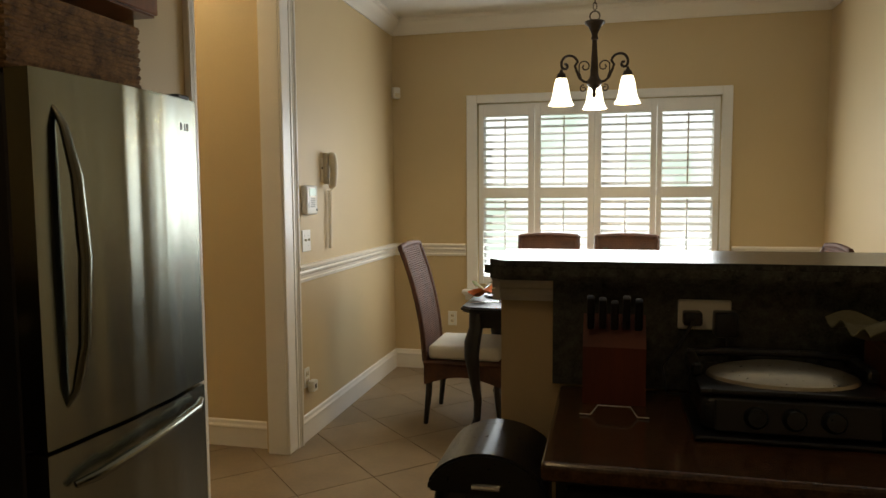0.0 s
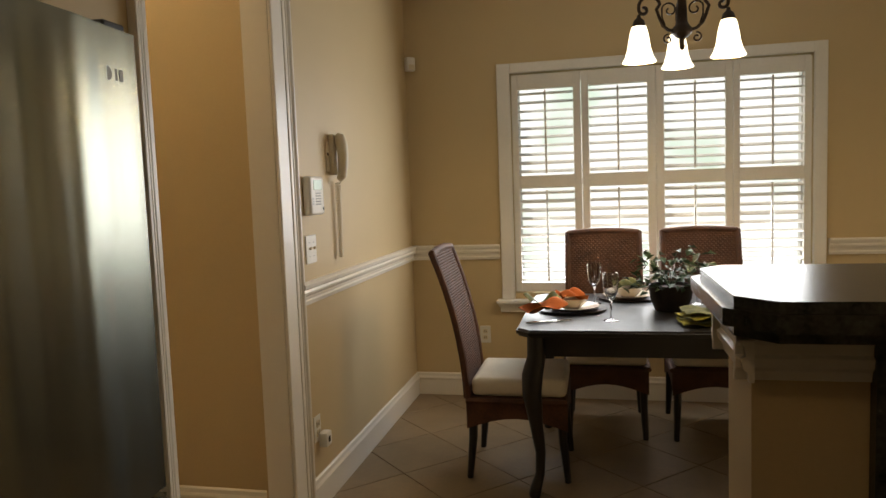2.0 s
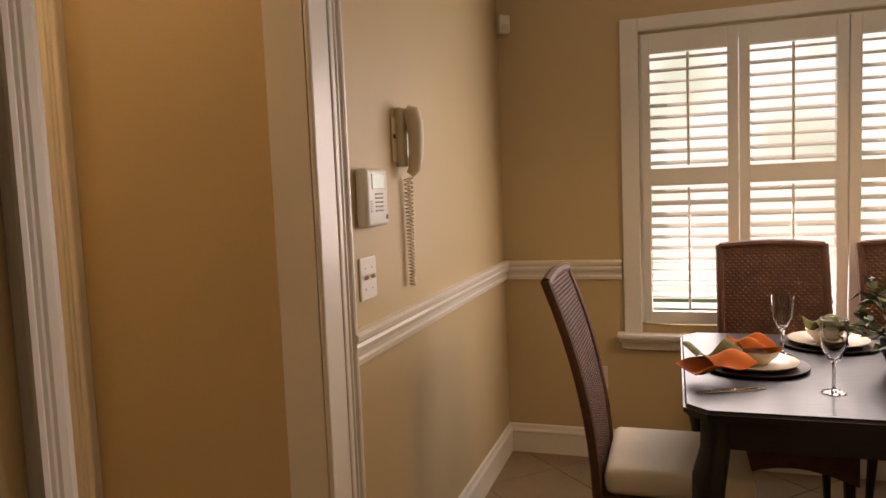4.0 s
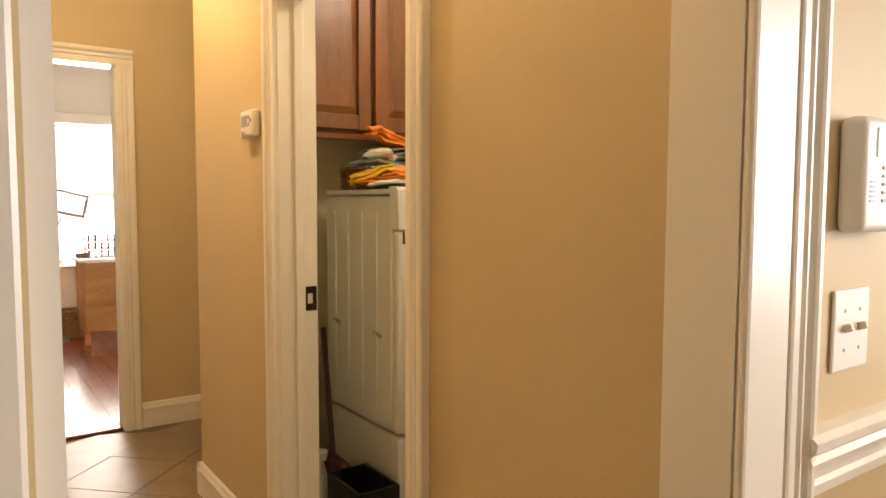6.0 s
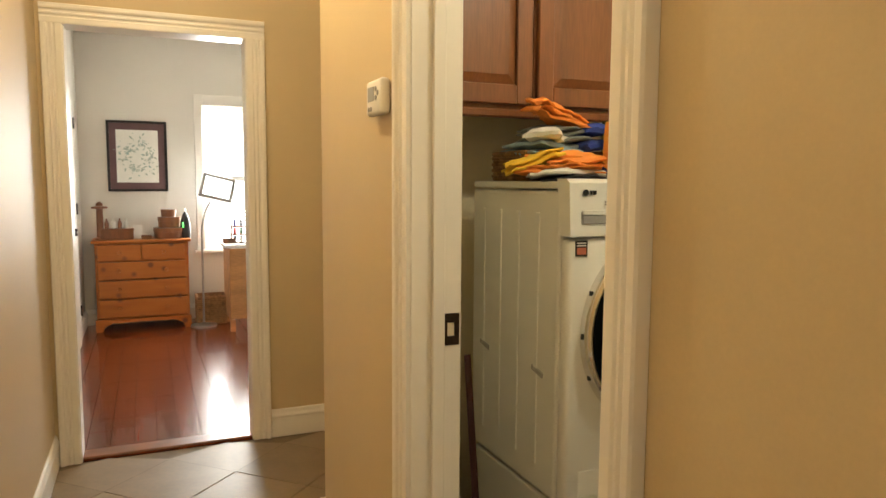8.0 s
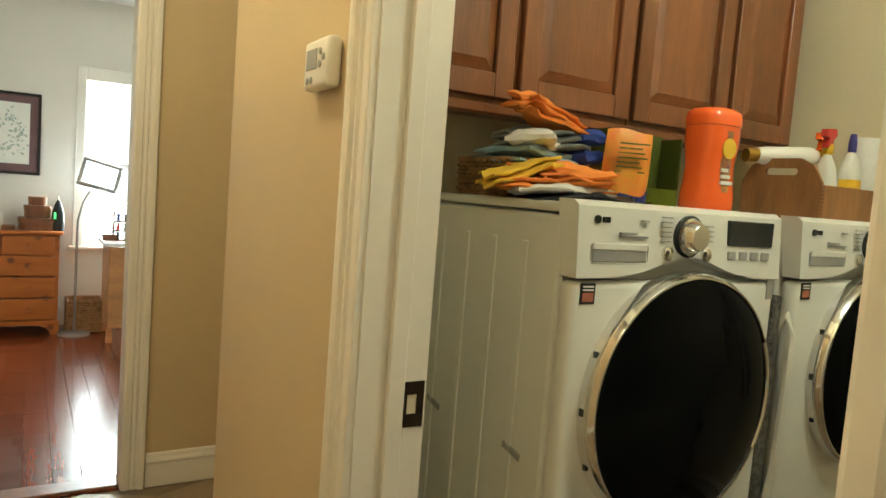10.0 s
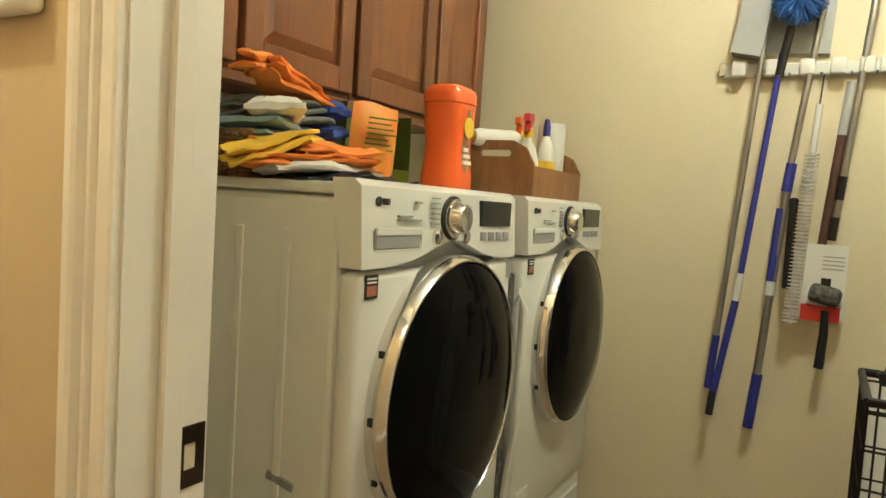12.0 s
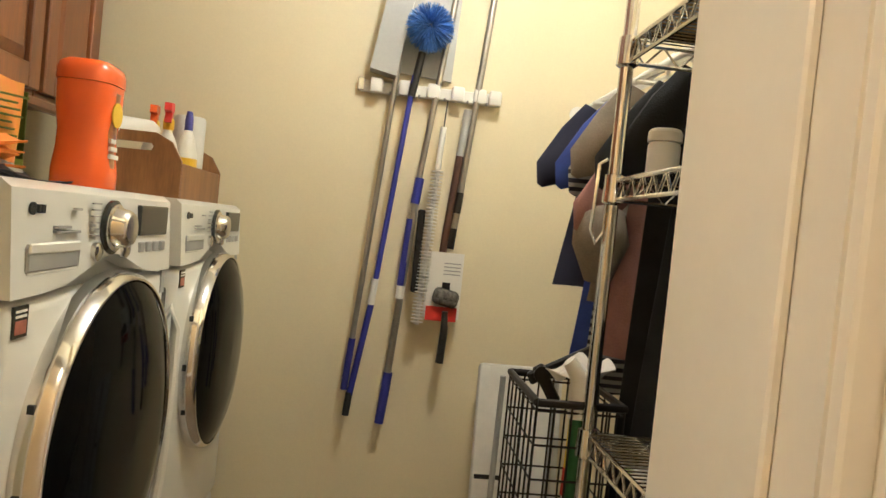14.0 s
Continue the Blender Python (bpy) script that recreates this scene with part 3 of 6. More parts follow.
for dx, nm in ((0, "fork"), (.022, "knife")):
    fk = thing(nm, "polished steel table " + nm + " lying on the dark table", nm, (1.00 + dx, .62 + dx, TZ), -68)
    part("handle", box(-.006, .006, -.10, .02, .001, .004, bev=.001), CHROME, fk)
    part("tip", box(-.010, .010, .02, .09, .001, .003, bev=.001), CHROME, fk)


def goblet(x, y):
    g = thing("wine_glass", "clear cut wine glass on the dark table", "wine glass", (x, y, TZ), group="wine glasses")
    part("foot", lathe(bmesh.new(), [(0, .0005), (.034, .0005), (.034, .003), (.008, .007), (.0045, .02), (.0045, .08), (.008, .092), (0, .093)], 24, close=False), CLEAR, g, smooth=True)
    part("bowl", lathe(bmesh.new(), [(.0, .093), (.018, .102), (.032, .135), (.036, .17), (.036, .218), (.0345, .218), (.0345, .17), (.030, .137), (.016, .106), (0, .099)], 24, close=False), CLEAR, g, smooth=True)


goblet(1.21, 1.11)
goblet(1.285, .66)
goblet(1.72, 1.12)
goblet(1.66, 1.30)
pl = thing("potted_plant", "leafy green plant in a dark woven pot on the table", "plant", (1.575, .95, TZ))
part("pot", lathe(bmesh.new(), [(0, 0), (.075, 0), (.098, .06), (.105, .125), (.098, .125), (.09, .11), (0, .105)], 24, close=False), BASKETW, pl, smooth=True)
rnd = random.Random(4)
bm = bmesh.new()
for i in range(170):
    a, el = rnd.uniform(0, 6.283), rnd.uniform(-.25, 1.4)
    rr = rnd.uniform(.05, .16) * (1 + .3 * rnd.random())
    p = Vector((rr * math.cos(a) * math.cos(el * .8) * 1.2, rr * math.sin(a) * math.cos(el * .8) * 1.2, .12 + rr * max(-.2, math.sin(el))))
    L, W = rnd.uniform(.03, .055), rnd.uniform(.012, .02)
    m = Matrix.Translation(p) @ Euler((rnd.uniform(-.7, .7), rnd.uniform(-.9, .5), a)).to_matrix().to_4x4()
    v = [bm.verts.new(m @ Vector(q)) for q in ((-.2 * L, 0, 0), (.3 * L, W, .006), (L, 0, -.008), (.3 * L, -W, .006), (.3 * L, 0, -.002))]
    bm.faces.new((v[0], v[4], v[1]))
    bm.faces.new((v[1], v[4], v[2]))
    bm.faces.new((v[2], v[4], v[3]))
    bm.faces.new((v[3], v[4], v[0]))
part("leaves", bm, LEAF, pl)
bm = bmesh.new()
for i in range(16):
    a = i * 2.4
    tube(bm, [(0, 0, .10), (.05 * math.cos(a), .05 * math.sin(a), .17), (.12 * math.cos(a), .12 * math.sin(a), .17 + .05 * math.sin(i))], .002, 4)
part("stems", bm, LEAF, pl)
np_ = thing("napkin_stack", "stack of lime and olive folded napkins on the table", "napkin", (1.69, .60, TZ), 12)
for k in range(4):
    part("folded_napkin", rot(cloth(bmesh.new(), .23 - .01 * k, .17, lambda u, v, k=k: .012 + .016 * k + .006 * math.sin(9 * u + k * 2) + .004 * math.sin(7 * v)), Matrix.Rotation(radians(9 * (k % 3) - 8), 4, "Z")), YELLOWG if k % 2 == 0 else OLIVE, np_, smooth=True)
pz = thing("small_ornament", "small dark red rounded ornament on folded napkins", "ornament", (1.73, .66, TZ + .075), 10)
part("body", lathe(bmesh.new(), [(0, -.012), (.03, -.01), (.045, .005), (.035, .024), (0, .03)], 18, close=False), CHERRY, pz, smooth=True)

# ---- small fittings on the breakfast room walls ----
sn = thing("motion_sensor", "small white motion sensor high in the wall corner", "sensor", (.045, 1.95, 2.225), 45)
part("body", box(-.032, .032, -.022, .022, -.045, .045, bev=.010, seg=2), WHITEP, sn, smooth=True)
part("lens", box(-.022, .022, -.0255, -.0215, -.036, -.004, bev=.002), IVORY, sn)
kp = thing("alarm_keypad", "white alarm keypad with small lit display on the wall", "keypad", (0, .298, 1.393))
part("housing", box(.001, .040, -.075, .075, -.084, .084, bev=.012, seg=3), WHITEP, kp, smooth=True)
part("display", box(.0395, .0425, -.042, .045, .025, .068, bev=.001), material("lcd_panel", (.42, .52, .44), .2, var=.1, scale=20, fine=90, bump=0, emit=(.55, .75, .6, .25)), kp)
for r_ in range(5):
    for q in range(3):
        part("key", box(.0398, .0425, -.022 + .020 * q, -.008 + .020 * q, .008 - .012 * r_, .013 - .012 * r_, bev=.001), GREYP, kp)
part("badge", lathe(bmesh.new(), [(.0, 0), (.007, 0), (.007, .002), (0, .002)], 12, Matrix.Translation((.0398, .058, -.058)) @ Matrix.Rotation(radians(90), 4, "Y"), close=False), DARKGREY, kp)
for k in range(5):
    part("speaker_slot", box(.0398, .0412, -.058, -.042, -.012 - .007 * k, -.009 - .007 * k), GREYP, kp)
sw = thing("switch_plate", "white two-gang light switch plate with toggles", "light switch", (0, .278, 1.16))
part("plate", box(.001, .007, -.055, .055, -.062, .062, bev=.003, seg=2), WHITEP, sw)
for q in (-.023, .023):
    part("toggle", rot(box(.006, .020, -.005, .005, -.006, .006, bev=.002), Matrix.Translation((0, q, 0)) @ Matrix.Rotation(radians(-20), 4, "Y")), IVORY, sw)
    for zz in (-.03, .03):
        part("screw", lathe(bmesh.new(), [(0, 0), (.003, 0), (.003, .0008), (0, .001)], 8, Matrix.Translation((.007, q, zz)) @ Matrix.Rotation(radians(90), 4, "Y"), close=False), GREYP, sw)
ph = thing("wall_telephone", "beige corded wall telephone with handset hung up", "telephone", (0, .585, 1.583))
part("base", box(.001, .030, -.045, .060, -.095, .095, bev=.010, seg=2), IVORY, ph, smooth=True)
part("jack_plate", box(.001, .006, -.075, -.040, -.08, .06, bev=.002), IVORY, ph)
part("jack", box(.0055, .0085, -.066, -.054, -.006, .008), DARKGREY, ph)
part("handset", rot(tube(bmesh.new(), [(.036, 0, .104), (.050, 0, .098), (.058, 0, .066), (.062, 0, .016), (.060, 0, -.034), (.052, .002, -.082), (.036, .002, -.100)], [.020, .028, .028, .026, .024, .022, .014], 10), Matrix.Translation((0, -.010, -.02))), IVORY, ph, smooth=True)
part("keypad", box(.0295, .034, .030, .058, -.06, .05, bev=.002), GREYP, ph)
part("hook", box(.028, .05, .034, .05, .05, .085, bev=.004), CHROME, ph)
bm = bmesh.new()
pts = []
for i in range(420):
    u = i / 419
    zz = -.13 - .36 * (1 - abs(2 * u - 1)) ** .9
    pts.append((.020 + .0095 * math.cos(i * .9), .012 + (.016 if u < .5 else -.010) * (1 - .7 * (1 - abs(2 * u - 1))) + .0095 * math.sin(i * .9), zz))
tube(bm, pts, .0024, 4)
part("coiled_cord", bm, IVORY, ph)


def outlet(name, label, place, turn, plug=False):
    o = thing(name, label, "outlet", place, turn)
    part("plate", box(-.036, .036, -.006, -.0005, -.058, .058, bev=.003, seg=2), WHITEP, o)
    for zz in (-.021, .021):
        part("socket", box(-.016, .016, -.0085, -.0055, zz - .015, zz + .015, bev=.004), IVORY, o)
        for q in (-.006, .006):
            part("slot", box(q - .0012, q + .0012, -.0092, -.0082, zz - .005, zz + .006), DARKGREY, o)
    if plug:
        part("plug_in_freshener", box(-.005, .055, -.050, -.0085, -.085, -.02, bev=.008, seg=2), WHITEP, o, "white plug-in device", smooth=True)
        part("window", box(.008, .030, -.0515, -.0495, -.066, -.04, bev=.001), DARKGREY, o)


outlet("wall_outlet", "white wall outlet with a plugged-in white freshener", (0, .245, .365), 90, True)
outlet("wall_outlet", "white wall outlet above the baseboard", (.485, NY, .42), 0)

# ---- kitchen: raised bar, counter, refrigerator ----
knee = struct("bar_wall", box(1.42, 3.2, -1.63, -1.47, 0, 1.205), WALL, "tan painted knee wall carrying the raised bar", "wall")
bm = bmesh.new()
CAPM = [(0, 0), (.006, 0), (.008, .012), (.014, .018), (.016, .030), (.010, .034), (.012, .046), (.022, .054), (.022, .060), (0, .060)]
mould(bm, CAPM, (1.398, -1.631, 1.145), (1.557, -1.631, 1.145), (0, -1, 0))
mould(bm, CAPM, (1.419, -1.653, 1.145), (1.419, -1.448, 1.145), (-1, 0, 0))
mould(bm, CAPM, (1.398, -1.469, 1.145), (3.2, -1.469, 1.145), (0, 1, 0))
struct("bar_trim", bm, TRIM, "cream moulding under the bar top", "trim")
bar = thing("bar_top", "dark polished granite raised bar top with rounded edge", "bar top")
bm = bmesh.new()
f0 = bm.faces.new([bm.verts.new((x, y, 1.206)) for x, y in ((1.38, -1.66), (1.43, -1.715), (3.198, -1.715), (3.198, -1.31), (1.43, -1.31), (1.38, -1.36))])
r = bmesh.ops.extrude_face_region(bm, geom=[f0])
bmesh.ops.translate(bm, vec=(0, 0, .05), verts=[v for v in r["geom"] if isinstance(v, bmesh.types.BMVert)])
bmesh.ops.recalc_face_normals(bm, faces=bm.faces)
bmesh.ops.bevel(bm, geom=[e for e in bm.edges if abs(e.verts[0].co.z - e.verts[1].co.z) < 1e-5], offset=.014, segments=4, affect="EDGES")
part("slab", bm, GRANITE, bar)
struct("backsplash", box(1.557, 3.2, -1.652, -1.632, .932, 1.204), GRANITE, "dark granite backsplash behind the counter", "backsplash")
BROWNSTONE = material("brown_granite", (.085, .040, .018), .18, var=.7, scale=45, fine=160, bump=.02, col2=(.02, .01, .006), coat=.2)
ct = thing("kitchen_counter", "dark brown polished stone kitchen counter", "counter")
part("slab", box(1.575, 3.198, -2.19, -1.653, .892, .930, bev=.010, seg=3), BROWNSTONE, ct)
for i in range(3):
    bc = thing("base_cabinet", "dark wood kitchen base cabinet under the counter", "cabinet", (1.60 + .53 * i, 0, 0), group="base cabinets")
    part("body", box(0, .54, -2.14, -1.66, .10, .891), ESPRESSO, bc)
    part("plinth", box(.0, .54, -2.08, -1.66, 0, .10), ESPRESSO, bc)
    dr = part("door", box(.02, .52, -2.160, -2.141, .13, .87, bev=.004), ESPRESSO, bc)
    part("panel", box(.09, .45, -2.166, -2.159, .20, .80, bev=.005), ESPRESSO, dr)
kb = thing("knife_block", "reddish wooden knife block with black-handled knives", "knife block", (1.71, -1.765, .93))
part("block", prism(bmesh.new(), [(-.10, 0), (.035, 0), (.035, .135), (-.02, .205), (-.10, .170)], -.072, .072, Matrix.Rotation(radians(-90), 4, "Z")), material("knife_block_wood", (.13, .028, .012), .6, var=.3, scale=6, fine=70, bump=.06, stretch=(3, 3, .3)), kb)
for k in range(5):
    hnd = rot(box(-.009, .009, -.011, .011, 0, .085 - .006 * (k % 3), bev=.005, seg=2), Matrix.Translation((-.054 + .027 * k, -.020 + .008 * (k % 2), .178)) @ Matrix.Rotation(radians(22), 4, "X"))
    part("knife_handle", hnd, BLACK, kb, smooth=True)
ol = thing("counter_outlet", "white horizontal outlet plate with black plugs", "outlet", (1.925, -1.653, 1.125))
part("plate", box(-.062, .062, -.006, -.0005, -.037, .037, bev=.003), WHITEP, ol)
part("plug", box(-.052, -.008, -.045, -.006, -.022, .012, bev=.006, seg=2), BLACK, ol, "black plug with cord", smooth=True)
part("plug", box(.018, .070, -.060, -.006, -.045, .014, bev=.006, seg=2), BLACK, ol, "black power adapter", smooth=True)
part("cord", tube(bmesh.new(), [(-.03, -.045, -.01), (-.06, -.06, -.06), (-.10, -.05, -.12), (-.09, -.06, -.185), (.0, -.05, -.190)], .004, 6), BLACK, ol, smooth=True)
part("cord", tube(bmesh.new(), [(.045, -.055, -.04), (.05, -.07, -.12), (.09, -.06, -.186)], .004, 6), BLACK, ol, smooth=True)
gr = thing("contact_grill", "black contact grill with domed stainless lid and three knobs", "grill", (2.055, -1.865, .93))
part("lower_body", box(-.175, .175, -.125, .12, .012, .085, bev=.02, seg=3), BLACK, gr, smooth=True)
part("control_panel", rot(box(-.15, .15, -.004, .004, -.032, .032, bev=.003), Matrix.Translation((0, -.128, .050)) @ Matrix.Rotation(radians(-12), 4, "X")), DARKSTEEL, gr)
for k in (-.075, -.005, .065):
    part("knob", lathe(bmesh.new(), [(.0, 0), (.022, 0), (.022, .010), (.017, .022), (0, .023)], 20, Matrix.Translation((k, -.131, .050)) @ Matrix.Rotation(radians(78), 4, "X"), close=False), BLACK, gr, "black round knob with silver ring", smooth=True)
part("lid", box(-.178, .178, -.118, .122, .086, .100, bev=.006, seg=2), BLACK, gr, smooth=True)
bm = rot(lathe(bmesh.new(), [(.152, 0), (.148, .008), (.128, .016), (.085, .026), (.04, .030), (0, .031)], 40, close=False), Matrix.Translation((0, .002, .099)) @ Matrix.Diagonal((1, .70, 1, 1)))
part("lid_cover", bm, material("lid_steel", (.62, .58, .48), .30, .9, var=.08, scale=5, fine=80, bump=.03), gr, "domed stainless lid cover", smooth=True)
for s in (-1, 1):
    part("handle_arm", box(s * .172 - .012, s * .172 + .012, -.02, .105, .098, .128, bev=.006), BLACK, gr)
part("handle", tube(bmesh.new(), [(-.178, .108, .122), (-.09, .112, .128), (.09, .112, .128), (.178, .108, .122)], .009, 10), BLACK, gr, smooth=True)
for s in (-1, 1):
    part("foot", box(s * .14 - .02, s * .14 + .02, -.09, .09, 0, .013), BLACK, gr)
part("drip_tray", box(-.19, .19, -.15, .13, .002, .011, bev=.003), BLACK, gr)
wr = thing("spoon_rest", "bent chrome wire rest lying on the counter", "wire rest", (1.71, -1.895, .933))
part("wire", tube(bmesh.new(), [(-.075, 0, 0), (-.05, 0, .0), (-.035, .006, .020), (.035, .006, .020), (.05, 0, 0), (.075, 0, 0)], .0028, 6), CHROME, wr, smooth=True)
bxn = thing("copper_canister", "reddish brown square canister on the counter", "canister", (2.33, -1.80, .93))
part("body", box(-.075, .075, -.075, .075, 0, .165, bev=.008, seg=2), CHERRY, bxn)
part("lid", box(-.078, .078, -.078, .078, .165, .182, bev=.006, seg=2), CHERRY, bxn)
tw = thing("green_cloth", "crumpled olive green cloth lying over a canister", "cloth", (2.31, -1.80, 1.113), 8)
part("cloth", cloth(bmesh.new(), .24, .20, lambda u, v: .022 + .016 * math.sin(8 * u) * math.cos(6 * v) + .012 * math.sin(13 * v)), material("sage_cloth", (.19, .18, .11), .9, var=.25, scale=14, fine=240, bump=.5), tw, smooth=True)
tc = thing("trash_can", "tall glossy black trash can with domed lid", "trash can", (1.445, -1.90, 0))
bm = box(-.125, .125, -.12, .12, 0, .80, bev=.045, seg=4)
part("body", bm, BLACK, tc, smooth=True)
bm = bmesh.new()
prism(bm, [(-.13 + .26 * i / 12, .802 + .07 * math.sin(math.pi * i / 12) ** .6) for i in range(13)] + [(.13, .78), (-.13, .78)], -.125, .125)
bmesh.ops.bevel(bm, geom=list(bm.edges), offset=.006, segments=2, affect="EDGES")
part("lid", bm, BLACK, tc, smooth=True)
part("hinge_bar", tube(bmesh.new(), [(-.03, -.128, .80), (.03, -.128, .80)], .006, 8), CHROME, tc)

fr = thing("refrigerator", "stainless steel bottom-freezer refrigerator with bowed handles", "refrigerator")
part("cabinet", box(-.50, .185, -1.945, -1.212, .03, 1.745, bev=.006), DARKSTEEL, fr, "dark grey painted cabinet sides")


def bowed(y0, y1, z0, z1, x0, x1, bow):
    bm = bmesh.new()
    n = 64
    out = [(y0 + (y1 - y0) * i / n, x1 + bow * math.sin(math.pi * i / n) + .0016 * math.sin(.31 * i) + .0005 * math.sin(.67 * i + 1) + .00012 * math.sin(1.4 * i)) for i in range(n + 1)]
    ring = [(x0, y0)] + [(x, y) for y, x in out] + [(x0, y1)]
    a = [bm.verts.new((x, y, z0)) for x, y in ring]
    b = [bm.verts.new((x, y, z1)) for x, y in ring]
    k = len(ring)
    for i in range(k):
        bm.faces.new((a[i], a[(i + 1) % k], b[(i + 1) % k], b[i]))
    bm.faces.new(a[::-1])
    bm.faces.new(b)
    bmesh.ops.recalc_face_normals(bm, faces=bm.faces)
    return bm


dr = part("door", bowed(-1.945, -1.212, .752, 1.755, .19, .262, .022), STEEL, fr, "brushed stainless door", smooth=True)
part("handle", tube(bmesh.new(), [(.266, -1.875, 1.665), (.292, -1.866, 1.61), (.312, -1.852, 1.48), (.322, -1.846, 1.26), (.312, -1.852, 1.02), (.292, -1.866, .90), (.266, -1.875, .855)], [.006, .012, .016, .018, .016, .012, .006], 10), STEEL, dr, smooth=True)
lg = part("badge", lathe(bmesh.new(), [(0, 0), (.015, 0), (.015, .003), (0, .003)], 20, Matrix.Translation((.267, -1.315, 1.66)) @ Matrix.Rotation(radians(90), 4, "Y"), close=False), GREYP, dr)
for k in range(2):
    part("badge_mark", box(.264, .268, -1.292 + .018 * k, -1.280 + .018 * k, 1.648, 1.672), GREYP, dr)
dz = part("freezer_drawer", bowed(-1.945, -1.212, .10, .738, .19, .262, .022), STEEL, fr, "brushed stainless freezer drawer", smooth=True)
part("handle", tube(bmesh.new(), [(.285, -1.88, .640), (.312, -1.82, .648), (.328, -1.606, .668), (.312, -1.33, .690), (.285, -1.27, .700)], [.010, .016, .017, .016, .010], 10), STEEL, dz, smooth=True)
part("toe_grille", box(.10, .18, -1.935, -1.222, 0, .09), BLACK, fr)
part("hinge_cover", box(.10, .25, -1.29, -1.22, 1.756, 1.775, bev=.005), DARKSTEEL, fr)
bk = thing("seagrass_basket", "large brown woven seagrass basket on top of the refrigerator", "basket", (.03, -1.69, 1.757))


def woven_basket(parent, w, d, h, mat, rows, cols):
    part("liner", bx(bx(bx(bx(box(-w / 2 + .01, w / 2 - .01, -d / 2 + .01, d / 2 - .01, 0, .008), -w / 2 + .008, -w / 2 + .014, -d / 2 + .014, d / 2 - .014, .008, h - .01), w / 2 - .014, w / 2 - .008, -d / 2 + .014, d / 2 - .014, .008, h - .01),
         -w / 2 + .014, w / 2 - .014, -d / 2 + .008, -d / 2 + .014, .008, h - .01), -w / 2 + .014, w / 2 - .014, d / 2 - .014, d / 2 - .008, .008, h - .01), mat, parent)
    bm = bmesh.new()
    per = []
    for i in range(cols):
        per.append((-w / 2 + w * i / cols, -d / 2, 0, -1))
    for i in range(cols):
        per.append((w / 2, -d / 2 + d * i / cols, 1, 0))
    for i in range(cols):
        per.append((w / 2 - w * i / cols, d / 2, 0, 1))
    for i in range(cols):
        per.append((-w / 2, d / 2 - d * i / cols, -1, 0))
    rr = h / rows * .58
    for k in range(rows):
        z = h * (k + .5) / rows
        pts = [(x + nx * .004 * (1 if (i + k) % 2 else -1), y + ny * .004 * (1 if (i + k) % 2 else -1), z) for i, (x, y, nx, ny) in enumerate(per)]
        tube(bm, pts + [pts[0]], rr, 5)
    part("weave", bm, mat, parent, smooth=True)
    part("rim", tube(bmesh.new(), [(-w / 2, -d / 2, h), (w / 2, -d / 2, h), (w / 2, d / 2, h), (-w / 2, d / 2, h), (-w / 2, -d / 2, h)], rr * 1.35, 6), mat, parent, smooth=True)


woven_basket(bk, .34, .52, .20, SEAGRASS, 14, 22)
oc = thing("wall_cabinet", "dark cherry wall cabinet over the refrigerator", "cabinet")
part("body", box(-.55, .10, -2.05, -1.19, 2.06, 2.70), CHERRY, oc)
for k in range(2):
    d_ = part("door", box(.10, .12, -2.045 + .43 * k, -1.625 + .43 * k, 2.065, 2.695, bev=.004), CHERRY, oc)
    part("panel", box(.119, .126, -1.98 + .43 * k, -1.69 + .43 * k, 2.13, 2.63, bev=.005), CHERRY, d_)
sc = thing("pantry_cabinet", "dark wood pantry cabinet beside the refrigerator with round knob", "cabinet")
part("body", box(-.58, -.02, -2.75, -2.03, 0, 1.20), ESPRESSO, sc)
d_ = part("door", box(-.02, .0, -2.74, -2.04, .10, 1.18, bev=.004), ESPRESSO, sc)
part("knob", lathe(bmesh.new(), [(.0, 0), (.008, 0), (.008, .012), (.018, .020), (.016, .032), (0, .036)], 16, Matrix.Translation((.0, -2.13, 1.05)) @ Matrix.Rotation(radians(90), 4, "Y"), close=False), IVORY, d_, "cream round knob", smooth=True)

# ---- hall ----
th = thing("thermostat", "white wall thermostat with grey display and buttons", "thermostat", (-1.955, HY, 1.627))
th.scale = (.84, .9, .86)
part("housing", box(-.078, .078, -.034, -.001, -.056, .056, bev=.012, seg=3), WHITEP, th, smooth=True)
part("display", box(-.055, .012, -.0355, -.0335, -.012, .034, bev=.001), GREYP, th)
for px, pz in ((.032, .024), (.032, -.004), (.052, .010), (-.045, -.036), (-.020, -.036)):
    part("button", lathe(bmesh.new(), [(0, 0), (.008, 0), (.008, .003), (0, .004)], 12, Matrix.Translation((px, -.0335, pz)) @ Matrix.Rotation(radians(90), 4, "X"), close=False), GREYP, th)
sp = thing("strike_plate", "dark bronze strike plate on the laundry door jamb", "strike plate", (D0, HY + .105, 1.015))
part("plate", bx(bx(bx(box(.0005, .003, -.024, -.010, -.042, .042), .0005, .003, .010, .024, -.042, .042), .0005, .003, -.010, .010, .018, .042), .0005, .003, -.010, .010, -.042, -.018), BRONZE, sp)
part("latch_hole", box(.0003, .0008, -.010, .010, -.018, .018), IVORY, sp)
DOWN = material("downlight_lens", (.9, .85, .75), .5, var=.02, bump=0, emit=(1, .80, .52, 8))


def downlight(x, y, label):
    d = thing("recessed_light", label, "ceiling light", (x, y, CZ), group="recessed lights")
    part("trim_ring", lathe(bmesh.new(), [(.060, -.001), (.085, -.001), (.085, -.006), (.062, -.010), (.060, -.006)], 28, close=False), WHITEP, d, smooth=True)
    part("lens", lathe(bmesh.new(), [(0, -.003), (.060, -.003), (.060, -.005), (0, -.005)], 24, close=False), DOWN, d)


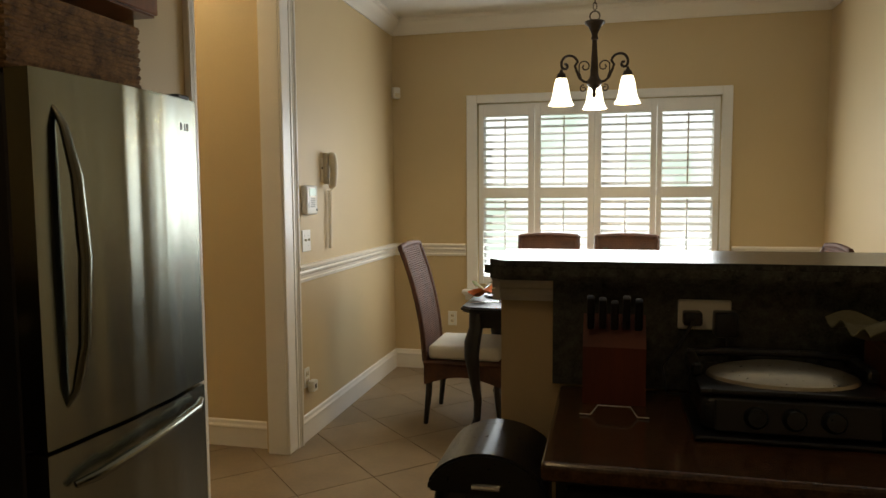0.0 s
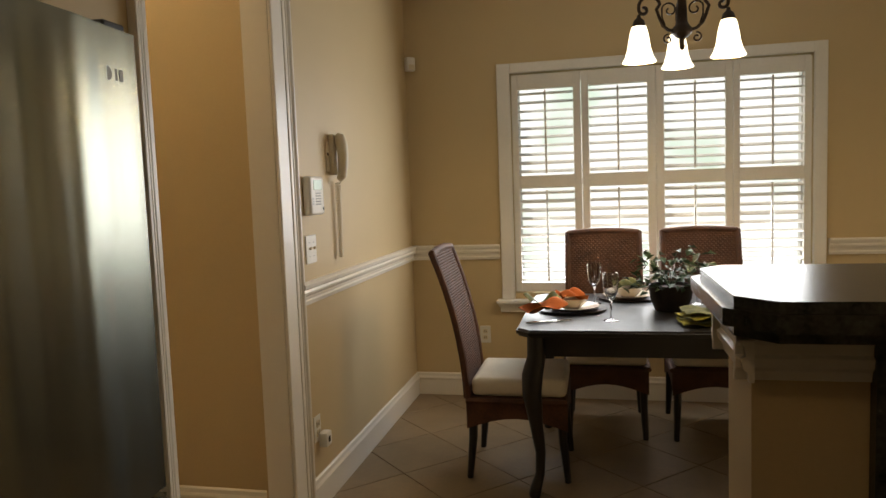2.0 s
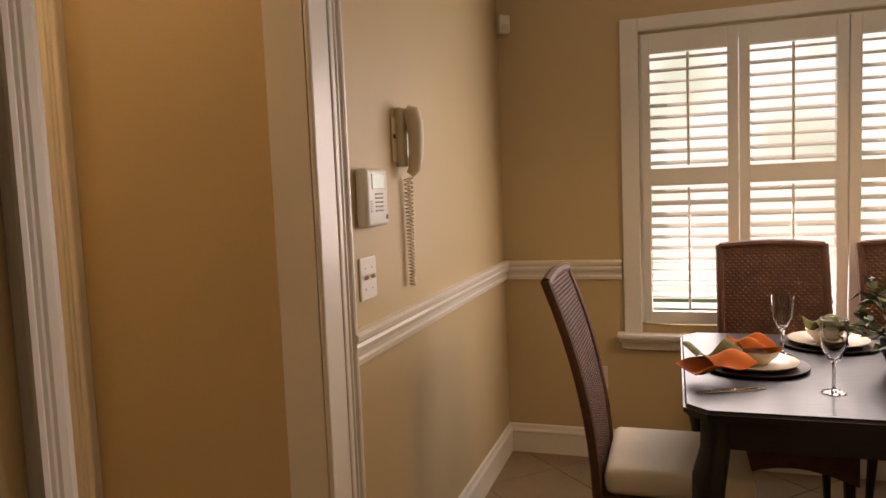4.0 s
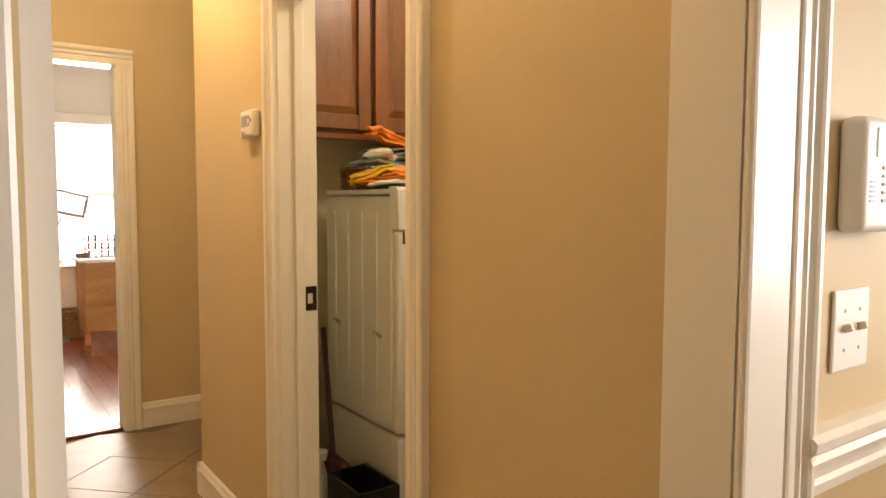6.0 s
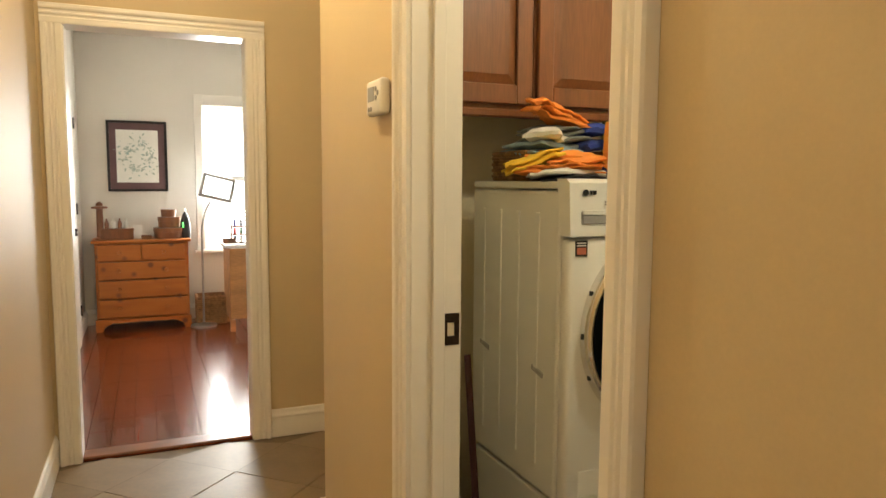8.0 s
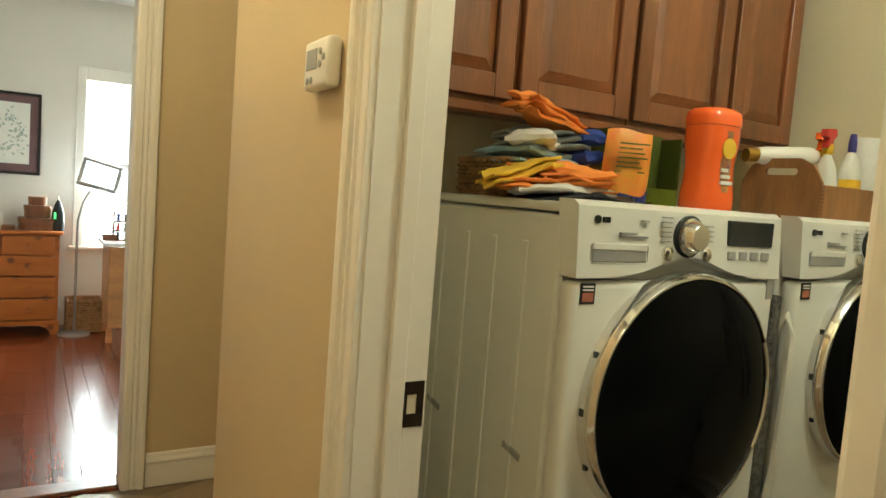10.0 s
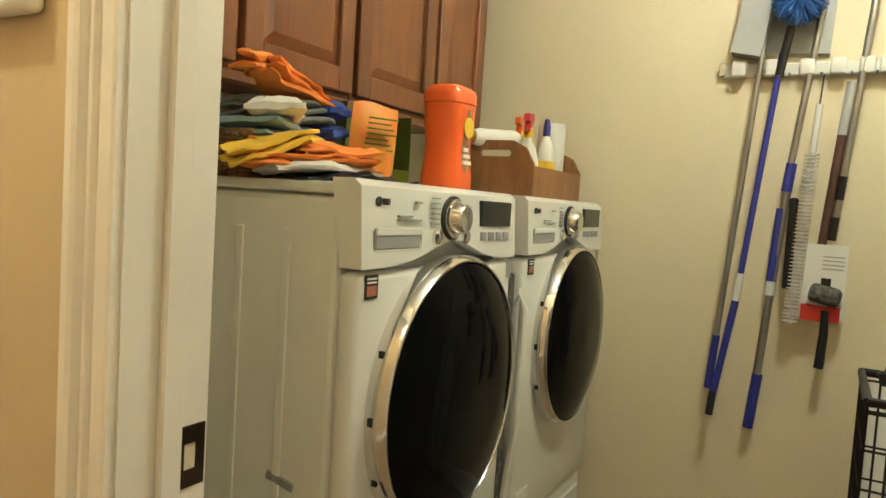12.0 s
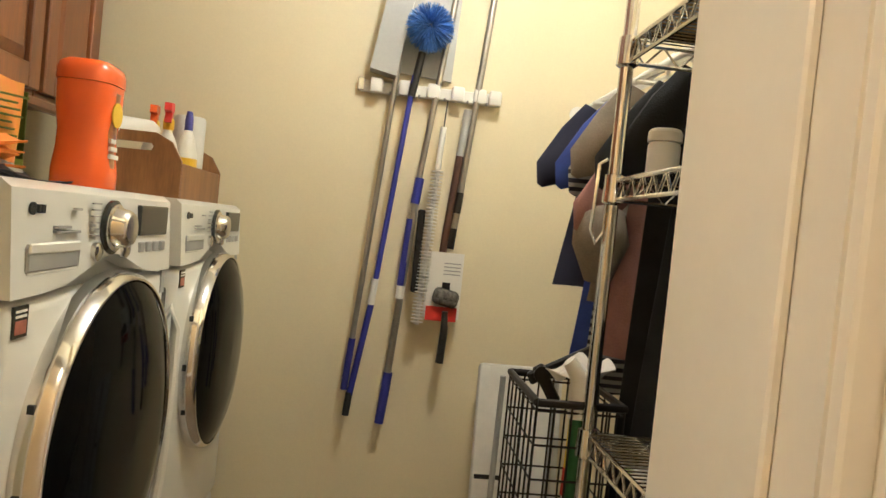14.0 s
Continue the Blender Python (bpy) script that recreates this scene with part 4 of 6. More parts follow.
# All fixtures lie out of view; their round recessed form is assumed.
downlight(-2.3, -.45, "lit round recessed hall ceiling light, placed out of view")
# Fixture made up for the added lamp near the opening.
downlight(-.62, -.45, "lit round recessed hall ceiling light, placed out of view")
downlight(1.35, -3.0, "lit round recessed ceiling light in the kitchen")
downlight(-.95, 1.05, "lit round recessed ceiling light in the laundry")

# ---- laundry: washer and dryer on pedestals ----
FX, PZ, WT = -1.715, .455, 1.408


def machine(name, label, y0, y1, lr, cz, off):
    w = thing(name, label, name, group="laundry machines")
    c = (y0 + y1) / 2
    B = FX - .62
    part("pedestal", bx(box(B + .02, FX - .012, y0 + .006, y1 - .006, 0, PZ - .012, bev=.008, seg=2), FX - .02, FX - .004, y0 + .03, y1 - .03, .05, PZ - .05, bev=.006), ENAMEL, w)
    bm = box(B, FX - .05, y0, y1, PZ, WT - .035, bev=.012, seg=2)
    cb = part("cabinet", bm, ENAMEL, w)
    for k in range(4):
        part("rib", box(B + .08 + .12 * k, B + .10 + .12 * k, y0 - .003, y0 + .004, PZ + .08, WT - .10, bev=.003, seg=2), ENAMEL, cb)
    for k, dz in ((.055, .378), (.41, .372)):
        part("hand_grip", rot(box(-.035, .035, -.003, .003, -.010, .010, bev=.003), Matrix.Translation((B + k + .05, y0, PZ + dz)) @ Matrix.Rotation(radians(12), 4, "Y")), GREYP, cb)
    part("top", box(B, FX - .045, y0 + .001, y1 - .001, WT - .030, WT - .008, bev=.007, seg=2), ENAMEL, w)
    part("front_panel", box(FX - .051, FX - .002, y0, y1, PZ, 1.240, bev=.018, seg=3), ENAMEL, w, smooth=True)
    # control panel with an arched lower edge
    n = 24
    low = [(y0 + (y1 - y0) * i / n, 1.247 + .048 * math.exp(-((i / n - .5) / .20) ** 2)) for i in range(n + 1)]
    bm = bmesh.new()
    lower = [bm.verts.new((FX + .004, y, z)) for y, z in low]
    upper = [bm.verts.new((FX - .006, y, WT - .012)) for y, z in low]
    crown = [bm.verts.new((FX - .022, y, WT)) for y, z in low]
    back = [bm.verts.new((FX - .07, y, WT)) for y, z in low]
    lowb = [bm.verts.new((FX - .045, y, z)) for y, z in low]
    for i in range(n):
        for p, q in ((lower, upper), (upper, crown), (crown, back), (lowb, lower)):
            bm.faces.new((p[i], p[i + 1], q[i + 1], q[i]))
    for i in (0, n):
        bm.faces.new((lowb[i], lower[i], upper[i], crown[i], back[i]))
    bmesh.ops.recalc_face_normals(bm, faces=bm.faces)
    cp = part("control_panel", bm, ENAMEL, w, smooth=True)
    W = y1 - y0
    fx = FX + .001
    Y = lambda u: y0 + W * u
    part("drawer_recess", box(fx - .004, fx + .003, Y(.053), Y(.298), 1.277, 1.320, bev=.006), GREYP, cp)
    part("detergent_drawer", box(fx + .000, fx + .005, Y(.058), Y(.293), 1.305, 1.322, bev=.003), ENAMEL, cp)
    kn = part("dial", lathe(bmesh.new(), [(.0, 0), (.042, 0), (.042, .010), (.036, .012), (.032, .032), (.027, .037), (0, .038)], 32, Matrix.Translation((fx, Y(.483), 1.342)) @ Matrix.Rotation(radians(90), 4, "Y"), close=False), CHROME, cp, "chrome rotary dial", smooth=True)
    part("dial_ring", lathe(bmesh.new(), [(.040, 0), (.048, 0), (.048, .006), (.040, .010)], 32, Matrix.Translation((fx - .001, Y(.483), 1.342)) @ Matrix.Rotation(radians(90), 4, "Y"), close=False), DARKGREY, kn)
    part("display", box(fx - .008, fx + .003, Y(.69), Y(.94), 1.325, 1.385, bev=.002), DARKGREY, cp, "dark display window")
    for k in range(4):
        part("button", box(fx - .004, fx + .005, Y(.695 + .063 * k), Y(.735 + .063 * k), 1.292, 1.312, bev=.002), GREYP, cp)
    for u in (.385, .575):
        part("round_button", lathe(bmesh.new(), [(0, 0), (.016, 0), (.016, .008), (.012, .011), (0, .012)], 20, Matrix.Translation((fx, Y(u), 1.302)) @ Matrix.Rotation(radians(90), 4, "Y"), close=False), CHROME, cp, smooth=True)
    for k in range(6):
        part("marking", box(fx + .0000, fx + .0045, Y(.350), Y(.395), 1.328 + .0105 * k, 1.3305 + .0105 * k), GREYP, cp)
        if k < 4:
            part("marking", box(fx + .0000, fx + .0040, Y(.57), Y(.605), 1.332 + .0115 * k, 1.3345 + .0115 * k), GREYP, cp)
    for a, b, z in ((.17, .29, 1.334), (.17, .24, 1.341), (.26, .29, 1.369)):
        part("marking", box(fx - .003, fx + .0035, Y(a), Y(b), z, z + .004), GREYP, cp)
    part("badge", lathe(bmesh.new(), [(0, 0), (.009, 0), (.009, .003), (0, .003)], 16, Matrix.Translation((fx - .004, Y(.075), 1.369)) @ Matrix.Rotation(radians(90), 4, "Y"), close=False), DARKGREY, cp)
    part("badge_mark", box(fx - .006, fx - .001, Y(.098), Y(.107), 1.363, 1.375), DARKGREY, cp)
    part("badge_mark", box(fx - .006, fx - .001, Y(.113), Y(.126), 1.363, 1.375), DARKGREY, cp)
    # door
    dm = Matrix.Translation((FX - .004, c + off, cz)) @ Matrix.Rotation(radians(90), 4, "Y")
    dr = part("door", lathe(bmesh.new(), [(lr * .94, .0), (lr, .0), (lr * 1.0, .018), (lr * .99, .034), (lr * .965, .044), (lr * .95, .044), (lr * .94, .036)], 64, dm, close=False), CHROME, w, "chrome ring door", smooth=True)
    part("glass", lathe(bmesh.new(), [(lr * .94, .030), (lr * .94, .042), (lr * .80, .058), (lr * .5, .070), (0, .074)], 64, dm, close=False), SMOKE, dr, "black domed glass", smooth=True)
    for k in (-.12, .0, .12):
        part("hinge_slot", box(FX + .006, FX + .016, c + off - lr * math.cos(math.asin(k / lr)) - .002, c + off - lr * math.cos(math.asin(k / lr)) + .006, cz + k - .008, cz + k + .008), DARKGREY, dr)
    part("handle_recess", rot(tube(bmesh.new(), [(lr * .93 * math.cos(a), lr * .93 * math.sin(a), .044) for a in [radians(62 + 56 * i / 10) for i in range(11)]], .004, 6), dm), CHROME, dr, smooth=True)
    tg = part("energy_label", box(FX - .003, FX + .0005, Y(.03), Y(.088), 1.192, 1.236), DARKGREY, w, "dark red certification sticker")
    part("sticker_field", box(FX - .002, FX + .0012, Y(.037), Y(.081), 1.197, 1.216), material("sticker_red", (.45, .14, .08), .5, var=.2, scale=40, fine=150, bump=0), tg)
    for k in range(2):
        part("sticker_line", box(FX - .002, FX + .0012, Y(.037), Y(.081), 1.220 + .007 * k, 1.2235 + .007 * k), WHITEP, tg)
    part("side_label", box(FX - .003, FX + .0005, Y(.945), Y(.982), 1.195, 1.245), GREYP, w)
    part("service_flap", box(FX - .004, FX + .0008, Y(.07), Y(.20), PZ + .03, PZ + .11, bev=.002), ENAMEL, w)
    return w


machine("washer", "white front-loading washer on a pedestal with black round door", .520, 1.195, .300, .965, .005)
machine("dryer", "white front-loading dryer on a pedestal with chrome-ringed door", 1.285, 1.965, .284, .983, .035)
GREYFUZZ = material("grey_dusty_rug", (.16, .15, .13), .95, var=.6, scale=60, fine=250, bump=.7)
rg = thing("rolled_mat", "rolled grey speckled mat standing between washer and dryer", "mat", (FX - .14, 1.232, 0))
part("roll", box(-.16, .128, -.019, .019, 0, 1.20, bev=.008, seg=2), GREYFUZZ, rg)
hs = thing("white_hose", "white plastic hose hanging in the gap between machines", "hose", (FX + .0, 1.258, 0))
part("hose", tube(bmesh.new(), [(-.03, 0, 1.10), (.0, .0, 1.15), (.012, .004, 1.10), (.012, .004, .95), (.008, 0, .75), (-.02, 0, .5), (-.03, 0, 0)], .012, 8), WHITEP, hs, smooth=True)

# ---- laundry wall cabinets ----
for y0, y1 in ((.25, .680), (.688, 1.112), (1.120, 1.557), (1.565, 1.915)):
    wc = thing("wall_cabinet", "cherry wall cabinet with raised panel door above the machines", "cabinet", group="laundry wall cabinets")
    part("body", box(LX + .001, -2.215, y0, y1, 1.644, 2.669), CHERRY, wc)
    d_ = part("door", bx(bx(bx(box(-2.215, -2.193, y0 + .008, y0 + .068, 1.659, 2.649, bev=.003), -2.215, -2.193, y1 - .068, y1 - .008, 1.659, 2.649, bev=.003), -2.215, -2.193, y0 + .068, y1 - .068, 1.659, 1.724, bev=.003), -2.215, -2.193, y0 + .068, y1 - .068, 2.584, 2.649, bev=.003), CHERRY, wc)
    bm = bmesh.new()
    o = [(y0 + .066, 1.722), (y1 - .066, 1.722), (y1 - .066, 2.586), (y0 + .066, 2.586)]
    i_ = [(y0 + .10, 1.756), (y1 - .10, 1.756), (y1 - .10, 2.552), (y0 + .10, 2.552)]
    va = [bm.verts.new((-2.209, y, z)) for y, z in o]
    vb = [bm.verts.new((-2.196, y, z)) for y, z in i_]
    for k in range(4):
        bm.faces.new((va[k], va[(k + 1) % 4], vb[(k + 1) % 4], vb[k]))
    bm.faces.new(vb)
    bmesh.ops.recalc_face_normals(bm, faces=bm.faces)
    part("raised_panel", bm, CHERRY, d_)
part("light_rail", box(-2.235, -2.197, .25, 1.915, 1.614, 1.643, bev=.006), CHERRY, wc)

# ---- things on the machines ----
TOP = WT - .007
GREYT = material("grey_towel", (.22, .24, .23), .95, var=.25, scale=20, fine=280, bump=.6)
BLUET = material("blue_cloth", (.03, .06, .30), .9, var=.25, scale=16, fine=260, bump=.5)
PALEBLUE = material("pale_blue_towel", (.30, .42, .48), .95, var=.2, scale=20, fine=280, bump=.6)
YELLOWT = material("yellow_microfibre", (.80, .52, .03), .95, var=.12, scale=20, fine=300, bump=.6)
ORANGET = material("orange_microfibre", (.85, .28, .04), .95, var=.12, scale=20, fine=300, bump=.6)
WHITET = material("white_cloth", (.70, .68, .62), .95, var=.08, scale=20, fine=300, bump=.5)
rb = thing("rattan_basket", "shallow brown woven basket heaped with folded cloths", "basket", (-2.13, .70, TOP))
woven_basket(rb, .22, .30, .09, SEAGRASS, 9, 16)


def folded(name, label, x, y, z, w, d, h, mat, seed, turn=0, layers=2):
    """A folded cloth: rounded stacked layers with a soft uneven outline."""
    c = thing(name, label, "cloth", (x, y, z), turn, group="folded cloths")
    rn = random.Random(seed)
    for k in range(layers):
        bm = bmesh.new()
        bmesh.ops.create_cube(bm, size=1)
        bmesh.ops.subdivide_edges(bm, edges=list(bm.edges), cuts=10, use_grid_fill=True)
        hh = h / layers
        o = Vector((rn.uniform(-9, 9), rn.uniform(-9, 9), k))
        for v in bm.verts:
            p = v.co
            ex = max(.25, 1 - 2.6 * max(0, abs(p.x) * 2 - .5) ** 2 - 2.6 * max(0, abs(p.y) * 2 - .5) ** 2)
            q = Vector((p.x * w * (1 - .05 * k), p.y * d * (1 - .04 * k), p.z * hh * ex))
            q += Vector((.006, .006, .007)) * noise.noise(q * 34 + o) + Vector((.016, .016, .010)) * noise.noise(q * 14 + o) + Vector((0, 0, .012 * noise.noise(Vector((q.x * 7, q.y * 7, 0)) + o)))
            v.co = q + Vector((rn.uniform(-.0006, .0006), 0, hh * (k + .55)))
        part("fold", rot(bm, Matrix.Rotation(radians(rn.uniform(-7, 7)), 4, "Z")), mat, c, smooth=True)
    return c


folded("folded_cloth", "pale blue folded towel in the basket heap", -2.09, .67, TOP + .075, .19, .24, .05, PALEBLUE, 1, 6)
folded("folded_cloth", "orange folded cloth in the basket heap", -2.05, .68, TOP + .060, .20, .24, .025, ORANGET, 2, -10, 1)
folded("folded_cloth", "royal blue cloth bunched at the heap's side", -2.06, .79, TOP + .10, .15, .11, .075, BLUET, 3, 15)
folded("folded_cloth", "grey ribbed towel folded on the heap", -2.08, .69, TOP + .125, .16, .21, .05, GREYT, 4, -6, 3)
folded("folded_cloth", "white cloth draped over the grey towel", -2.03, .64, TOP + .125, .11, .13, .04, WHITET, 5, 35, 1)
o_ = folded("folded_cloth", "bright orange microfibre cloth on top of the heap", -2.07, .71, TOP + .18, .12, .18, .05, ORANGET, 6, -12, 3)
o_.matrix_basis = pose(-2.07, .70, TOP + .185, -22, 0, -12)
o_ = folded("folded_cloth", "bright orange cloth corner standing up on the heap", -2.10, .63, TOP + .215, .07, .075, .05, ORANGET, 7, 0, 2)
folded("folded_cloth", "black folded cloth lying on the washer", -1.86, .66, TOP, .13, .25, .014, BLACK, 8, -24, 1)
folded("folded_cloth", "white cloth folded beneath yellow ones", -1.89, .62, TOP + .010, .12, .22, .018, WHITET, 9, -26, 1)
folded("folded_cloth", "orange microfibre cloth folded on the washer", -1.92, .61, TOP + .020, .13, .26, .026, ORANGET, 10, -28, 2)
o_ = folded("folded_cloth", "bright yellow microfibre cloth folded over orange ones", -1.96, .56, TOP + .040, .13, .18, .04, YELLOWT, 11, 8, 2)
o_.matrix_basis = pose(-1.97, .555, TOP + .044, 17, 0, -20)
folded("folded_cloth", "pale orange microfibre cloth folded on top", -1.89, .65, TOP + .042, .12, .17, .024, ORANGET, 12, -24, 2)

POUCHO = material("pouch_orange_print", (.66, .17, .03), .3, var=.3, scale=14, fine=60, bump=.1, col2=(.66, .33, .03), coat=.3)
POUCHB = material("pouch_blue_print", (.02, .03, .16), .3, var=.3, scale=14, fine=60, bump=.1, coat=.3)
LIME = material("lime_carton", (.25, .36, .02), .4, var=.15, scale=10, fine=80, bump=.05)
OLIVEC = material("dark_green_carton", (.10, .13, .015), .45, var=.2, scale=10, fine=80, bump=.05)
po = thing("detergent_pouch", "orange and blue printed plastic detergent pouch standing", "pouch", (-1.955, .87, TOP), 66)
po.scale = (.74, .8, .88)


def pillow(bm, w, h, t, z0=0.0, lean=0.0, n=12):
    for s in (-1, 1):
        g = [[bm.verts.new((w * (i / n - .5) * (1 + .06 * math.sin(3 * j / n)), s * t * max(0, (1 - (2 * i / n - 1) ** 4)) * (1 - (j / n) ** 3) * .5 + lean * j / n * h, z0 + h * j / n + .006 * math.sin(5 * i / n))) for j in range(n + 1)] for i in range(n + 1)]
        for i in range(n):
            for j in range(n):
                bm.faces.new((g[i][j], g[i + 1][j], g[i + 1][j + 1], g[i][j + 1]) if s < 0 else (g[i][j + 1], g[i + 1][j + 1], g[i + 1][j], g[i][j]))
    bmesh.ops.remove_doubles(bm, verts=bm.verts, dist=1e-4)
    return bm


part("bag", pillow(bmesh.new(), .16, .215, .070, 0, -.10), POUCHO, po, smooth=True)
part("blue_band", pillow(bmesh.new(), .163, .07, .075, 0.001, -.10), POUCHB, po, smooth=True)
for k in range(7):
    part("print_line", box(-.05, .055 - .012 * (k % 3), -.041 - .0045 * k, -.037 - .0045 * k, .095 + .013 * k, .099 + .013 * k), OLIVEC, po)
gb_ = thing("lime_carton", "open lime green carton with cut-out front behind the pouch", "carton", (-2.09, 1.045, TOP), 80)
part("back", bx(bx(box(-.12, .12, .045, .048, 0, .21), -.12, -.117, -.045, .045, 0, .21), .117, .12, -.045, .045, 0, .20), OLIVEC, gb_)
part("front", box(-.117, .117, -.048, -.045, 0, .055), LIME, gb_)
part("label", box(-.09, -.03, -.050, -.0475, .047, .052), WHITEP, gb_)
part("base", box(-.117, .117, -.045, .045, .001, .004), LIME, gb_)
ORJUG = material("orange_detergent_plastic", (.85, .13, .015), .25, var=.02, scale=2, fine=10, bump=0, coat=.4)
tj = thing("detergent_tub", "tall glossy orange detergent tub with wide lid", "detergent tub", (-1.865, 1.08, TOP))
tj.scale = (.84, .88, .88)


def rounded_tub(prof, n=32, p=3.2):
    bm = bmesh.new()
    rings = []
    for rx, ry, z in prof:
        rg_ = []
        for i in range(n):
            a = 2 * math.pi * i / n
            k = (abs(math.cos(a)) ** p + abs(math.sin(a)) ** p) ** (-1 / p)
            rg_.append(bm.verts.new((rx * k * math.cos(a), ry * k * math.sin(a), z)))
        rings.append(rg_)
    for a, b in zip(rings, rings[1:]):
        for i in range(n):
            bm.faces.new((a[i], a[(i + 1) % n], b[(i + 1) % n], b[i]))
    bm.faces.new(rings[0][::-1])
    bm.faces.new(rings[-1])
    return bm


part("tub", rounded_tub([(.060, .066, 0), (.066, .072, .010), (.066, .072, .05), (.060, .066, .10), (.059, .065, .14), (.065, .071, .19), (.067, .073, .250)]), ORJUG, tj, smooth=True)
part("lid", rounded_tub([(.069, .075, .251), (.069, .075, .275), (.065, .071, .290), (.053, .060, .300)]), ORJUG, tj, smooth=True)
lb = part("front_label", rounded_tub([(.0655, .037, .06), (.0625, .037, .10), (.0655, .037, .19), (.0675, .037, .235)]), material("label_purple", (.16, .03, .05), .35, var=.3, scale=20, fine=80, bump=0, col2=(.55, .25, .03)), tj, "printed label panel", smooth=True)
part("label_roundel", lathe(bmesh.new(), [(0, 0), (.029, 0), (.029, .003), (0, .004)], 24, Matrix.Translation((.0655, .0, .185)) @ Matrix.Rotation(radians(90), 4, "Y"), close=False), YELLOWT, tj)
for k in range(3):
    part("label_bar", box(.062, .0675, -.024, .026 - .011 * k, .082 + .018 * k, .092 + .018 * k), WHITEP, tj)
WOODC = material("caddy_wood", (.30, .14, .045), .5, var=.3, scale=6, fine=60, bump=.1, stretch=(3, 3, .4))
cd = thing("wooden_caddy", "brown wooden carrying caddy filled with cleaning bottles", "caddy", (-1.90, 1.655, TOP))
cd.scale = (.93, .90, .80)
hw, hl = .135, .235
end = [(-hw, 0), (hw, 0), (hw, .13), (.105, .19), (.06, .215), (-.06, .215), (-.105, .19), (-hw, .13)]
for s in (-1, 1):
    bm = bmesh.new()
    hole = [(-.05 + .0, .155), (.05, .155), (.056, .168), (.05, .180), (-.05, .180), (-.056, .168)]
    for yy in (s * hl - .006, s * hl + .006):
        vo = [bm.verts.new((x, yy, z)) for x, z in end]
        vh = [bm.verts.new((x, yy, z)) for x, z in hole]
        eo = [bm.edges.new((vo[i], vo[(i + 1) % 8])) for i in range(8)]
        eh = [bm.edges.new((vh[i], vh[(i + 1) % 6])) for i in range(6)]
        bmesh.ops.triangle_fill(bm, edges=eo + eh, use_beauty=True)
    bm.verts.ensure_lookup_table()
    for base, k in ((0, 8), (8, 6)):
        for i in range(k):
            a, b = bm.verts[base + i], bm.verts[base + (i + 1) % k]
            c_, d_ = bm.verts[14 + base + (i + 1) % k], bm.verts[14 + base + i]
            bm.faces.new((a, b, c_, d_))
    bmesh.ops.recalc_face_normals(bm, faces=bm.faces)
    part("end_board", bm, WOODC, cd, "rounded end board with hand hole")
    part("side_board", box(s * hw - (.010 if s > 0 else 0), s * hw + (.010 if s < 0 else 0), -hl + .007, hl - .007, .001, .125, bev=.002), WOODC, cd)
part("bottom", box(-hw + .011, hw - .011, -hl + .007, hl - .007, .002, .012), WOODC, cd)
for k in range(9):
    part("finger_joint", box(hw - .003, hw + .0015, -hl - .004 , -hl + .014, .008 + .013 * k, .014 + .013 * k), CHERRY, cd)
REDP = material("red_plastic", (.55, .03, .02), .35, var=.08, scale=8, fine=60, bump=.02)
YELP = material("yellow_plastic", (.80, .50, .02), .35, var=.08, scale=8, fine=60, bump=.02)
NAVY = material("navy_plastic", (.04, .04, .22), .35, var=.08, scale=8, fine=60, bump=.02)
MILKY = material("milky_plastic", (.72, .70, .62), .35, var=.05, scale=8, fine=60, bump=.02)
BZ = TOP + .013
for x, y, nm, lab, capm in ((-1.865, 1.60, "spray_bottle", "white spray bottle with red trigger and yellow collar", REDP), (-1.93, 1.68, "spray_bottle", "white spray bottle with orange trigger", ORJUG)):
    sb = thing(nm, lab, "spray bottle", (x, y, BZ), 100)
    sb.scale = (.85, .85, .90)
    part("bottle", rounded_tub([(.030, .036, 0), (.034, .042, .01), (.034, .042, .12), (.024, .028, .17), (.013, .013, .20), (.013, .013, .215)], 20, 2.6), MILKY, sb, smooth=True)
    part("collar", lathe(bmesh.new(), [(.016, .205), (.018, .21), (.018, .235), (.014, .24)], 16), YELP, sb, smooth=True)
    part("trigger_head", prism(bmesh.new(), [(-.050, .262), (-.045, .285), (.030, .292), (.040, .27), (.014, .255), (.012, .238), (-.012, .238), (-.022, .225), (-.030, .227), (-.020, .258)], -.011, .011), capm, sb)
lz = thing("cleaner_bottle", "clear yellow-labelled cleaner bottle with purple cap", "bottle", (-1.825, 1.655, BZ))
lz.scale = (.85, .85, .95)
part("bottle", rounded_tub([(.030, .036, 0), (.034, .042, .01), (.034, .042, .13), (.022, .026, .18), (.012, .012, .205)], 20, 2.4), MILKY, lz, smooth=True)
part("label", rounded_tub([(.0348, .0428, .05), (.0348, .0428, .12)], 20, 2.4), YELP, lz)
part("label_bar", box(.0345, .0360, -.018, .018, .078, .092), NAVY, lz)
part("cap", lathe(bmesh.new(), [(.014, .205), (.014, .235), (.010, .262), (0, .265)], 16, close=False), NAVY, lz, smooth=True)
pt = thing("paper_towel", "white plastic-wrapped paper roll standing in the caddy", "paper roll", (-1.86, 1.79, BZ))
pt.scale = (.9, .9, 1.08)
part("roll", lathe(bmesh.new(), [(0, 0), (.05, 0), (.052, .006), (.052, .225), (.048, .232), (0, .23)], 24, close=False), WHITET, pt, smooth=True)
pj = thing("brush_bottle", "white bottle with gold cap lying across the caddy", "bottle", (-1.94, 1.50, TOP + .18), 70)
part("bottle", tube(bmesh.new(), [(-.09, 0, 0), (-.06, 0, .0), (.09, 0, .01), (.11, 0, .01)], [.022, .028, .028, .02], 12), WHITEP, pj, smooth=True)
